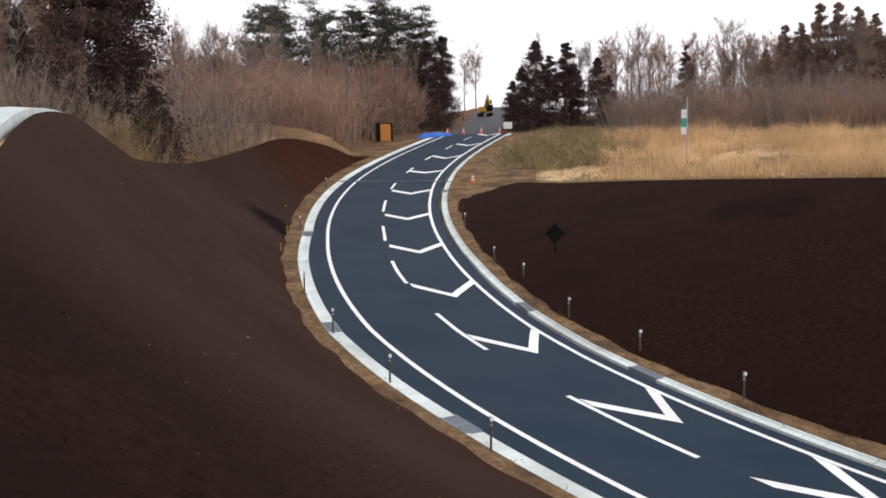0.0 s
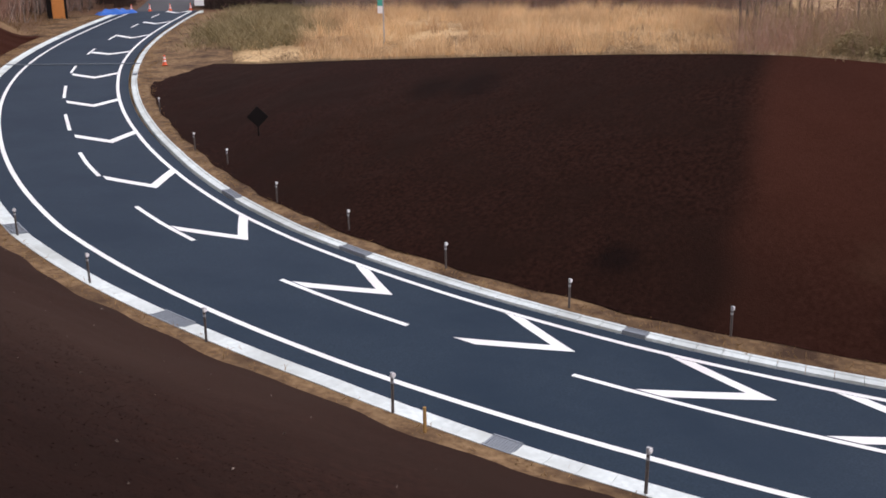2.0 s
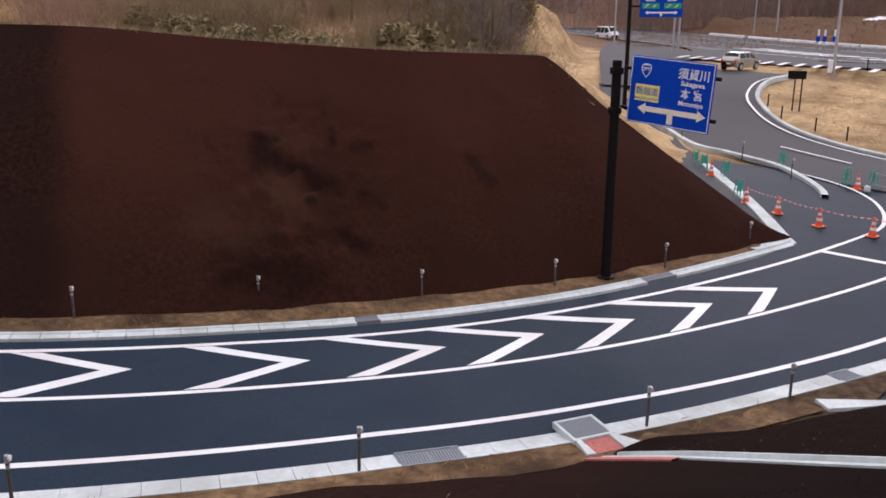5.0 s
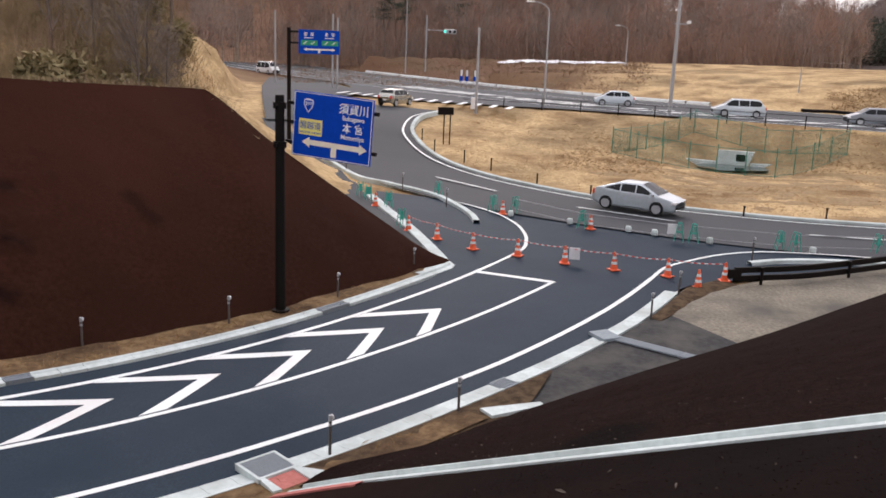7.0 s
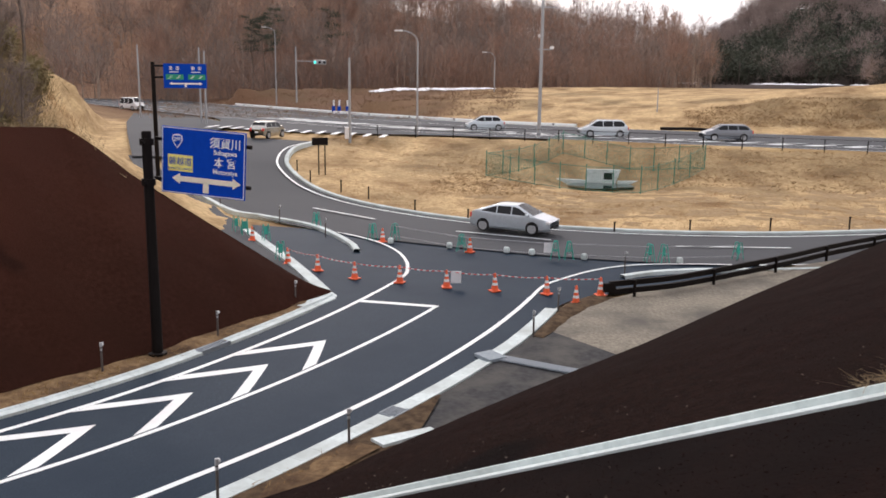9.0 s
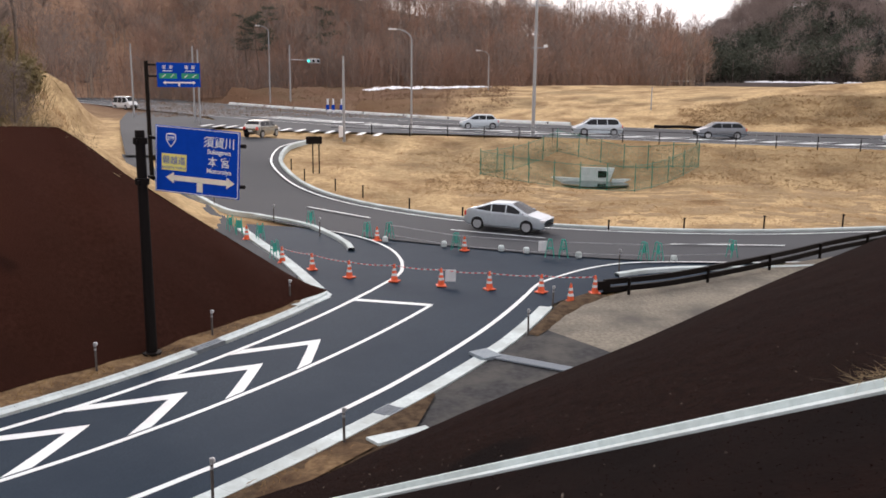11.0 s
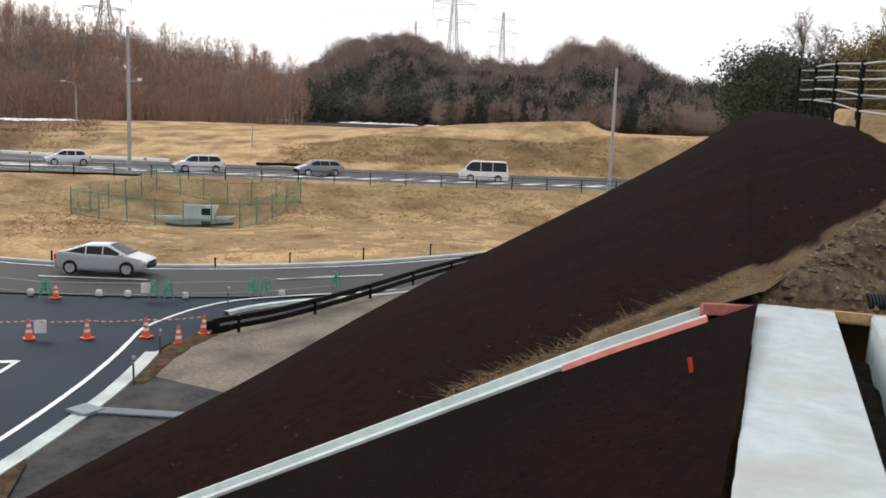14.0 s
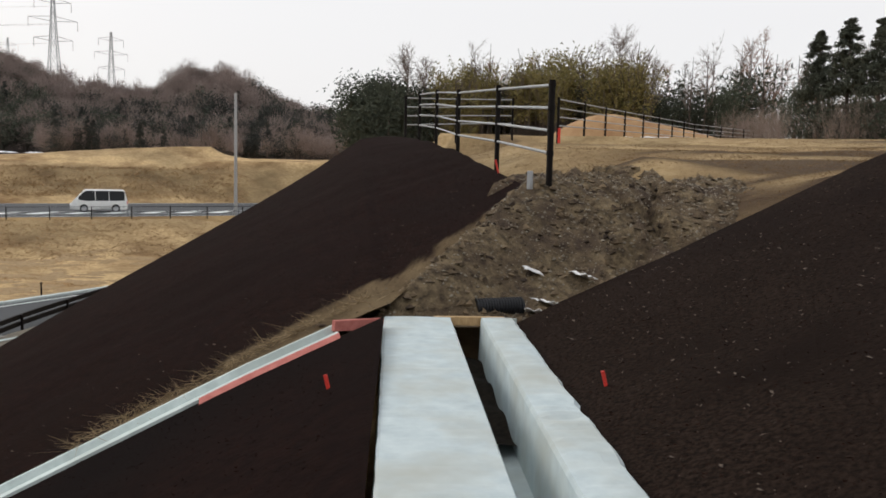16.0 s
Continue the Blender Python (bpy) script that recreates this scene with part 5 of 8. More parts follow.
g0 = barrier_end()
gspots = [(44.6, 8.2), (43.6, 7.6), (42.0, 6.3), (37.4, 5.0), (46.0, 4.2), (42.3, 1.1), (42.3, 0.0), (39.3, -3.1), (37.6, -7.2), (37.5, -7.8), (36.9, -11.3), (36.8, -11.9), (37.4, -15.5)]
g0.matrix_basis = stand(None, *gspots[0], 0.05, 0.6)
for k, (x, y) in enumerate(gspots[1:]):
    copy_thing(g0, stand(None, x, y, 0.06, 0.3 + 0.15 * k))
for k, ((x0, y0), (x1, y1)) in enumerate((((37.6, -7.2), (39.3, -3.1)), ((36.9, -11.3), (37.6, -7.8)), ((37.3, -15.5), (36.9, -11.9)), ((42.3, 0.0), (39.3, -3.1)))):
    t = thing("barrier_bar", "thin pale steel bar between barrier stands", "barrier", group="barrier bars")
    bm = bmesh.new()
    rod(bm, (x0, y0, 0.74), (x1, y1, 0.74), 0.018, seg=6)
    rod(bm, (x0, y0, 0.25), (x1, y1, 0.25), 0.014, seg=6)
    part("rail", bm, M_POLE, t)
for k, (x, y) in enumerate(((40.2, -2.6), (39.1, -5.2), (38.6, -6.3), (37.5, -8.5), (41.4, 0.2), (36.7, -12.6))):
    bm = bmesh.new()
    lathe(bm, [(0.13, 0), (0.15, 0.05), (0.14, 0.2), (0.11, 0.26), (0.05, 0.27)], 10)
    o_ = part("weight_block", bm, M_CONC)
    tagged(o_, "pale round concrete weight block on asphalt", "weight", "weight blocks")
    o_.matrix_basis = stand(None, x, y, 0.05)
for k, (x, y, z) in enumerate(((32.2, -2.35, 0.45), (37.7, -6.9, 0.55))):
    t = thing("notice_board", "small white notice panel hung on the barrier", "notice")
    bm = bmesh.new()
    box(bm, (0.03, 0.40, 0.46), Matrix(), 0.006)
    part("panel", bm, M_WHITE, t)
    t.matrix_basis = stand(None, x, y, z, -0.1)


# ---- guard rail ----
rail = thing("guard_rail", "dark brown steel guard rail with box beams", "guard rail")
gp = curve_through([(30.3, -7.85, 0), (31.3, -10.6, 0.02), (33.0, -13.5, 0.05), (35.0, -16.7, 0.1), (37.6, -20.5, 0.15), (41.5, -27, 0.2), (47, -37, 0.3)], 0.5)
for h in (0.52, 0.22):
    wall_strip("beam", gp, [(0.05, h), (0.06, h + 0.06), (0.05, h + 0.20), (-0.05, h + 0.20), (-0.06, h + 0.06), (-0.05, h)], M_BLACK, rail)
for k in range(2, len(gp), 8):
    bm = bmesh.new()
    rod(bm, gp[k] + np.array((-0.10, -0.05, -0.2)), gp[k] + np.array((-0.10, -0.05, 0.72)), 0.06, seg=10)
    part("post", bm, M_BLACK, rail)
bm = bmesh.new()
box(bm, (0.16, 0.5, 0.34), Matrix.Translation(gp[0] + np.array((0, 0, 0.5))) @ Euler((0, 0, 0.4)).to_matrix().to_4x4(), 0.04)
part("end_cap", bm, M_BLACK, rail)


# ---- pipe fence on the crest ----
def pipe_fence(name, pts, heights, label, gap, post_r=0.044, rail_r=0.021, pale=True):
    f = thing(name, label, "fence")
    d = np.concatenate([[0], np.cumsum(np.linalg.norm(np.diff(np.array(pts)[:, :2], axis=0), axis=1))])
    at_ = np.arange(0, d[-1] + 0.01, gap)
    px = np.stack([np.interp(at_, d, np.array(pts)[:, k]) for k in range(3)], -1)
    top = heights[-1]
    for p in px:
        bm = bmesh.new()
        rod(bm, p + np.array((0, 0, -0.4)), p + np.array((0, 0, top + 0.07)), post_r, seg=10)
        post = part("post", bm, M_BLACK, f)
        for h in heights:
            bm = bmesh.new()
            rod(bm, p + np.array((0, 0, h - 0.03)), p + np.array((0, 0, h + 0.03)), post_r + 0.008, seg=10)
            part("clamp", bm, M_BLACK, post)
    for h in heights:
        for a, b in zip(px, px[1:]):
            bm = bmesh.new()
            rod(bm, a + np.array((0, 0, h)), b + np.array((0, 0, h)), rail_r, seg=8)
            part("rail", bm, M_POLE if pale else M_BLACK, f, "pale galvanised rail" if pale else "")
    return f


HT = (0.30, 0.60, 0.90, 1.20)
FP = [(at_az(150.85, 11.7, 0)), (at_az(147.4, 15.2, 0)), (at_az(145.1, 18.1, 0)), (at_az(143.4, 22.2, 0)), (at_az(142.2, 26.0, 0)), (at_az(141.3, 29.5, 0))]
FZ = (7.68, 7.92, 8.08, 8.42, 8.65, 8.80)
pipe_fence("pipe_fence", [(x, y, z) for (x, y, _), z in zip(FP, FZ)], HT, "dark steel posts with four pale pipe rails on the crest", 3.62)
pipe_fence("pipe_fence", [(*at_az(141.3, 29.5, 0)[:2], 8.8), (*at_az(146.5, 33.5, 0)[:2], 9.1), (*at_az(151.5, 33, 0)[:2], 9.1)], HT, "dark steel posts with pale pipe rails along the plateau", 3.0)
pipe_fence("pipe_fence", [(*at_az(151.3, 30, 0)[:2], 8.9), (*at_az(155, 40, 0)[:2], 9.2), (*at_az(160, 62, 0)[:2], 9.7), (*at_az(164, 85, 0)[:2], 10.2)], HT, "dark steel posts with pale pipe rails receding over the meadow", 4.0)
for az, d, h, mat, lab in ((151.4, 25, 0.5, M_RED, "short red-painted wooden survey stake in the meadow"), (149.6, 11.4, 0.24, M_POLE, "grey concrete boundary stake by the fence"), (153, 27, 1.0, peg_wood, "short ochre wooden survey stake in the meadow")):
    bm = bmesh.new()
    box(bm, (0.06, 0.06, h), Matrix.Translation((0, 0, h / 2 - 0.05)), 0.006)
    o_ = part("survey_stake", bm, mat)
    tagged(o_, lab, "stake", "survey stakes")
    x, y, _ = at_az(az, d, 0)
    o_.matrix_basis = stand(None, x, y, float(ground_z(x, y)) if d > 15 else 7.55)


# ---- the direction signs ----
def words(text, size, x, z, parent, material, y=-0.035, name="lettering", bold=0.0, align="LEFT"):
    cu = bpy.data.curves.new(name, "FONT")
    cu.body, cu.size, cu.align_x, cu.extrude, cu.offset = text, size, align, 0.002, bold
    tmp = bpy.data.objects.new(name, cu)
    scene.collection.objects.link(tmp)
    bpy.context.view_layer.update()
    me = bpy.data.meshes.new_from_object(tmp.evaluated_get(bpy.context.evaluated_depsgraph_get()))
    bpy.data.objects.remove(tmp)
    me.materials.clear()
    ob = mesh_part(name, me, material, parent)
    ob.matrix_basis = Matrix.Translation((x, y, z)) @ Euler((radians(90), 0, 0)).to_matrix().to_4x4()
    return ob


def arrow_outline(x0, x1, z, h, head):
    return [(x0, z), (x0 + head, z + head * 0.62), (x0 + head, z + h), (x1 - head, z + h), (x1 - head, z + head * 0.62), (x1, z),
            (x1 - head, z - head * 0.62), (x1 - head, z - h), (x0 + head, z - h), (x0 + head, z - head * 0.62)]


SIGN_L, SIGN_R = Vector((25.0 * math.sin(radians(75.05)), 25.0 * math.cos(radians(75.05)), 0)), Vector((23.75 * math.sin(radians(80.18)), 23.75 * math.cos(radians(80.18)), 0))
sw = (SIGN_R - SIGN_L).length
sh = 1.82
sign = thing("direction_sign", "blue overhead direction sign with white place names", "road sign")
SB = 4.66                                    # height of the panel's foot
sign.matrix_basis = Matrix.Translation((SIGN_L.x, SIGN_L.y, SB)) @ Euler((0, 0, math.atan2(SIGN_R.y - SIGN_L.y, SIGN_R.x - SIGN_L.x))).to_matrix().to_4x4() @ Matrix.Translation((0, 0, 0.07)) @ Euler((0, radians(3.5), 0)).to_matrix().to_4x4()
bm = bmesh.new()
box(bm, (sw, 0.05, sh), Matrix.Translation((sw / 2, 0, sh / 2)), 0.012)
part("panel", bm, M_BLUE, sign)
bm = bmesh.new()
for z in (0.35, 1.45):
    box(bm, (sw + 0.30, 0.06, 0.09), Matrix.Translation((sw / 2 - 0.12, 0.06, z)), 0.008)
    rod(bm, (sw + 0.02, 0.06, z), (sw + 0.13, 0.06, z), 0.055, seg=12)
part("bracket", bm, M_BLACK, sign)
bm = bmesh.new()
for x, z, lx, lz in ((sw / 2, 0.03, sw - 0.04, 0.018), (sw / 2, sh - 0.03, sw - 0.04, 0.018), (0.03, sh / 2, 0.018, sh - 0.06), (sw - 0.03, sh / 2, 0.018, sh - 0.06)):
    box(bm, (lx, 0.012, lz), Matrix.Translation((x, -0.03, z)))
part("border", bm, M_WHITE, sign, "thin white border")
bm = bmesh.new()
plate(bm, arrow_outline(0.33, sw - 0.12, 0.42, 0.072, 0.24), -0.040, -0.026)
box(bm, (0.17, 0.014, 0.30), Matrix.Translation((sw * 0.54, -0.033, 0.24)))
part("arrow", bm, M_CREAM, sign, "cream two-headed arrow")
bm = bmesh.new()
plate(bm, [(0.34, 1.60), (0.43, 1.635), (0.53, 1.635), (0.62, 1.60), (0.64, 1.48), (0.58, 1.36), (0.48, 1.25), (0.38, 1.36), (0.32, 1.48)], -0.036, -0.026)
part("route_shield", bm, M_WHITE, sign, "white rounded route shield")
bm = bmesh.new()
plate(bm, [(0.37, 1.585), (0.59, 1.585), (0.61, 1.48), (0.555, 1.37), (0.48, 1.285), (0.405, 1.37), (0.35, 1.48)], -0.040, -0.035)
part("route_field", bm, M_BLUE, sign)
words("288", 0.14, 0.48, 1.44, sign, M_WHITE, -0.043, bold=0.004, align="CENTER")
bm = bmesh.new()
plate(bm, [(0.20, 0.62), (0.95, 0.62), (0.95, 1.07), (0.20, 1.07)], -0.034, -0.026)
part("yellow_field", bm, M_YELLOW, sign, "pale yellow field")
words("磐越道", 0.235, 0.575, 0.81, sign, M_BLUE, -0.038, bold=0.0, align="CENTER")
words("BAN-ETSU EXPWY", 0.09, 0.575, 0.66, sign, M_BLUE, -0.038, align="CENTER")
for txt, sz, z in (("須賀川", 0.31, 1.37), ("Sukagawa", 0.18, 1.17), ("本 宮", 0.29, 0.85), ("Motomiya", 0.18, 0.65)):
    words(txt, sz, 1.92, z, sign, M_WHITE, bold=0.004, align="CENTER")
pole = thing("sign_pole", "stout dark brown steel sign pole on the verge", "pole")
bm = bmesh.new()
lathe(bm, [(0.26, -0.1), (0.26, 0.03), (0.15, 0.05), (0.145, 2.0), (0.13, 6.25), (0.12, 6.3)], 18)
part("shaft", bm, M_BLACK, pole, smooth=False)
for z in (SB + 0.35 - 0.1, SB + 1.45 - 0.1):
    bm = bmesh.new()
    lathe(bm, [(0.19, -0.09), (0.19, 0.09)], 16, Matrix.Translation((0, 0, z)))
    rod(bm, (-0.30, 0.0, z), (-0.15, 0, z), 0.05, seg=10)
    part("clamp", bm, M_BLACK, pole)
pole.matrix_basis = stand(None, 23.98, 6.75, 0.1, -0.2)

sign2 = thing("direction_sign", "blue direction sign with two green fields on an arm", "road sign")
S2 = Vector((59.9, 16.2, 0.7))
bm = bmesh.new()
lathe(bm, [(0.22, -0.3), (0.15, 0.1), (0.13, 8.1), (0.12, 8.2)], 14)
part("post", bm, M_BLACK, sign2)
bm = bmesh.new()
for z in (7.2, 7.95):
    rod(bm, (0, 0, z), (1.2, 0, z), 0.07, seg=8)
part("arm", bm, M_BLACK, sign2)
bm = bmesh.new()
box(bm, (3.2, 0.06, 1.85), Matrix.Translation((2.05, -0.1, 7.0)), 0.015)
part("panel", bm, M_BLUE, sign2)
bm = bmesh.new()
plate(bm, arrow_outline(0.85, 3.3, 6.42, 0.06, 0.22), -0.150, -0.132)
box(bm, (0.15, 0.016, 0.26), Matrix.Translation((2.05, -0.14, 6.28)))
part("arrow", bm, M_WHITE, sign2)
for x0 in (0.62, 2.25):
    bm = bmesh.new()
    plate(bm, [(x0, 6.72), (x0 + 1.3, 6.72), (x0 + 1.3, 7.12), (x0, 7.12)], -0.145, -0.132)
    part("green_field", bm, plain("green_sheet", (0.02, 0.30, 0.16), 0.5), sign2, "green field with pale edge")
    bm = bmesh.new()
    for q in range(2):
        for r in range(3):
            box(bm, (0.13, 0.008, 0.05), Matrix.Translation((x0 + 0.25 + 0.6 * q + 0.09 * r, -0.150, 6.84 + 0.08 * r)))
        for r in range(3):
            box(bm, (0.26, 0.008, 0.045), Matrix.Translation((x0 + 0.38 + 0.5 * q, -0.142, 7.50 + 0.09 * r)))
        box(bm, (0.05, 0.008, 0.26), Matrix.Translation((x0 + 0.38 + 0.5 * q, -0.142, 7.58)))
    box(bm, (0.7, 0.008, 0.06), Matrix.Translation((x0 + 0.6, -0.142, 7.30)))
    part("writing_bars", bm, M_WHITE, sign2, "pale unreadable writing")
for piece in sign2.children:
    if piece.name.split(".")[0] not in ("post", "arm"):
        piece.data.transform(Matrix.Translation((0.26, 0, 1.13)) @ Matrix.Diagonal((0.88, 1, 0.88, 1)))
sign2.matrix_basis = Matrix.Translation(S2) @ Euler((0, 0, radians(-74))).to_matrix().to_4x4()


# ---- poles, lamps and signals by the main road ----
def mast(x, y, top, r=0.11, label="grey galvanised steel pole by the road", name="pole", base=None):
    z = float(ground_z(x, y)) if base is None else base
    t = thing(name, label, "pole", stand(None, x, y, z))
    bm = bmesh.new()
    lathe(bm, [(r, -0.4), (r, 1.0), (r * 0.75, top - z - 0.05), (r * 0.6, top - z)], 12)
    part("shaft", bm, M_POLE, t)
    return t, top - z


def street_lamp(x, y, top, way):
    t, h = mast(x, y, top - 0.9, 0.10, "grey street lamp with a curved arm", "street_lamp")
    d = Vector((math.cos(way), math.sin(way), 0))
    bm = bmesh.new()
    pts = [Vector((0, 0, h - 0.1)) + d * (1.5 * (1 - math.cos(a))) + Vector((0, 0, 1.0 * math.sin(a))) for a in np.linspace(0, math.pi / 2, 8)]
    for a, b in zip(pts, pts[1:]):
        rod(bm, a, b, 0.055, seg=8)
    part("arm", bm, M_POLE, t)
    bm = bmesh.new()
    box(bm, (0.75, 0.26, 0.14), Matrix.Translation(pts[-1] + d * 0.3) @ Euler((0, 0, way)).to_matrix().to_4x4(), 0.05)
    part("head", bm, M_WHITE, t, "pale lamp head")


mast(111, 31.8, 11.9, 0.12)
mast(99.8, 21.3, 10.9, 0.12)
mast(103.6, 22.7, 11.4, 0.12)
t, h = mast(77.5, 4.0, 9.8, 0.13, "grey signal pole with a control box", "signal_pole")
bm = bmesh.new()
box(bm, (0.5, 0.35, 1.0), Matrix.Translation((-0.3, 0.25, 0.9)), 0.03)
part("control_box", bm, M_WHITE, t, "pale control box")
t, h = mast(149, 16.6, 13.4, 0.14, "grey signal pole with a signal arm", "signal_pole")
bm = bmesh.new()
rod(bm, (0, 0, h - 2.4), (-0.3, -3.8, h - 2.5), 0.07, seg=8)
part("arm", bm, M_POLE, t)
bm = bmesh.new()
box(bm, (0.35, 2.2, 0.8), Matrix.Translation((-0.4, -4.0, h - 2.6)), 0.15)
part("signal_head", bm, M_POLE, t, "grey three-lamp signal head")
for k, mat in enumerate((plain("lit_green_lens", (0.05, 0.9, 0.7), 0.4, glow=0.8), M_GLASS, M_GLASS)):
    bm = bmesh.new()
    rod(bm, (-0.58, -3.2 - 0.8 * k, h - 2.6), (-0.66, -3.2 - 0.8 * k, h - 2.6), 0.22, seg=14)
    part("lens", bm, mat, t, "lit green lens" if k == 0 else "")
street_lamp(149, 20, 16.4, radians(105))
street_lamp(82, -2.1, 12.4, radians(100))
street_lamp(147, -16.7, 12.8, radians(95))
t, h = mast(79.1, -13.2, 15.4, 0.17, "tall grey utility pole with camera boxes", "utility_pole")
bm = bmesh.new()
for z, s_ in ((h - 0.9, 1.6), (h - 4.6, 1.2)):
    box(bm, (0.1, s_, 0.1), Matrix.Translation((0, -s_ / 2 + 0.3, z)))
part("cross_arm", bm, M_POLE, t)
bm = bmesh.new()
box(bm, (0.3, 0.35, 0.25), Matrix.Translation((-0.1, -0.9, h - 4.45)), 0.04)
part("camera_box", bm, M_WHITE, t, "pale camera housing")
mast(105, -32, 7.3, 0.08, "thin dark pole in the far meadow")
mast(60, -51, 13.6, 0.16, "tall grey steel pole beside the main road")

# low dark sign and posts round the meadow
isl = thing("island_sign", "dark brown back of a small sign on two posts", "road sign")
bm = bmesh.new()
box(bm, (0.06, 1.15, 0.55), Matrix.Translation((0, 0, 2.4)), 0.02)
part("panel", bm, M_BLACK, isl)
for dy in (-0.35, 0.1):
    bm = bmesh.new()
    rod(bm, (0, dy, -0.2), (0, dy, 2.3), 0.045, seg=8)
    part("post", bm, M_BLACK, isl)
isl.matrix_basis = stand(None, 62.8, 5.4, float(ground_z(62.8, 5.4)), 0.1)


def short_post(x, y, h=0.75):
    bm = bmesh.new()
    rod(bm, (0, 0, -0.2), (0, 0, h), 0.045, seg=8)
    box(bm, (0.11, 0.11, 0.06), Matrix.Translation((0, 0, h)), 0.01)
    o_ = part("meadow_post", bm, M_BLACK)
    tagged(o_, "short dark brown post at the meadow edge", "post", "meadow posts")
    o_.matrix_basis = stand(None, x, y, float(ground_z(x, y)) + 0.05)


for x, y in ((64.0, 7.2), (60.5, 5.9), (57.8, 3.6), (55.6, 1.7), (50.9, -1.2), (47.6, -4.1), (44.9, -7.2), (44.0, -11.5), (43.9, -15.5), (44.3, -20.0), (44.6, -24.5)):
    short_post(x, y)
# low road fence along the near edge of the main road
rf = side(MAIN, near_w + 0.5)[4:i_mouth - 8]
low = thing("road_fence", "low dark post-and-rail fence beside the main road", "fence")
for k in range(0, len(rf) - 3, 3):
    bm = bmesh.new()
    rod(bm, rf[k] + np.array((0, 0, -0.3)), rf[k] + np.array((0, 0, 0.85)), 0.045, seg=6)
    part("post", bm, M_BLACK, low)
    for h in (0.45, 0.85):
        bm = bmesh.new()
        rod(bm, rf[k] + np.array((0, 0, h)), rf[k + 3] + np.array((0, 0, h)), 0.022, seg=5)
        part("rail", bm, M_BLACK, low)
bar2 = thing("barrier_wall", "pale concrete barrier with dark chevrons along the far lane", "barrier")
bw = side(MAIN, -FAR_W - 0.6)[i_mouth - 22:i_mouth + 60]
bw = bw[np.degrees(np.arctan2(bw[:, 0], bw[:, 1])) < 102.1]
wall_strip("wall", bw, [(0.25, -0.2), (0.2, 0.2), (0.1, 0.34), (-0.1, 0.34), (-0.2, 0.2), (-0.25, -0.2)], M_PAINT, bar2)
for k in range(4, len(bw) - 2, 9):
    bm = bmesh.new()
    d = Vector(bw[k + 1] - bw[k]).normalized()
    plate(bm, [(-0.4, 0.08), (-0.2, 0.2), (-0.4, 0.32), (-0.2, 0.32), (0.0, 0.2), (-0.2, 0.08)], -0.02, 0.02)
    o_ = part("chevron_mark", bm, M_BLACK, bar2)
    o_.matrix_basis = Matrix.Translation(bw[k] + np.array((-0.2, 0.12, 0))) @ d.to_track_quat("X", "Z").to_matrix().to_4x4()
for px_, py_ in ((127.7, 8.9), (127.7, 8.1), (127.8, 6.9)):
    t = thing("lane_marker", "white and blue lane divider post", "marker post", group="lane divider posts")
    bm = bmesh.new()
    rod(bm, (0, 0, 0), (0, 0, 2.2), 0.14, seg=10)
    part("post", bm, M_WHITE, t)
    bm = bmesh.new()
    box(bm, (0.08, 0.5, 0.7), Matrix.Translation((-0.2, 0, 1.0)), 0.02)
    part("plate", bm, M_BLUE, t)
    t.matrix_basis = stand(None, px_, py_, float(ground_z(px_, py_)))

# a long black pipe left lying beyond the far lane
fp = side(MAIN, -FAR_W - 1.6)
fa = np.degrees(np.arctan2(fp[:, 0], fp[:, 1]))
fp = fp[(fa > 107.0) & (fa < 112.0)]
roll = thing("drain_pipe", "long black corrugated pipe lying on the verge", "pipe")
bm = bmesh.new()
for a, b in zip(fp, fp[1:]):
    za, zb = max(2.9, float(ground_z(a[0], a[1]))), max(2.9, float(ground_z(b[0], b[1])))
    rod(bm, (a[0], a[1], za + 0.15), (b[0], b[1], zb + 0.15), 0.17, seg=8)
part("tube", bm, M_BLACK, roll)

# basin in the meadow: green mesh pen round a concrete culvert
pen = thing("mesh_pen", "green wire mesh fence round the meadow basin", "fence")
PEN = [(65.8, -7.0), (59.2, -17.2), (65.1, -23.8), (73.0, -14.3), (65.8, -7.0)]
M_NET = plain("green_wire", (0.05, 0.21, 0.155), 0.6)
for (x0, y0), (x1, y1) in zip(PEN, PEN[1:]):
    n_p = max(3, int(math.hypot(x1 - x0, y1 - y0) / 1.8))
    for k in range(n_p):
        x, y = x0 + (x1 - x0) * k / n_p, y0 + (y1 - y0) * k / n_p
        xb, yb = x0 + (x1 - x0) * (k + 1) / n_p, y0 + (y1 - y0) * (k + 1) / n_p
        z, zb = float(ground_z(x, y)), float(ground_z(xb, yb))
        bm = bmesh.new()
        rod(bm, (x, y, z - 0.2), (x, y, z + 2.0), 0.035, seg=6)
        part("post", bm, M_NET, pen)
        bm = bmesh.new()
        for j in range(14):
            f0, f1 = j / 14, (j + 1) / 14
            for a, b in (((f0, 0.1), (f1, 1.8)), ((f0, 1.8), (f1, 0.1))):
                rod(bm, (x + (xb - x) * a[0], y + (yb - y) * a[0], z + (zb - z) * a[0] + a[1]), (x + (xb - x) * b[0], y + (yb - y) * b[0], z + (zb - z) * b[0] + b[1]), 0.006, seg=3)
        for h in (0.1, 1.8):
            rod(bm, (x, y, z + h), (xb, yb, zb + h), 0.02, seg=4)
        part("mesh_panel", bm, M_NET, pen)
culvert = thing("culvert", "pale concrete culvert mouth in the basin", "culvert")
bm = bmesh.new()
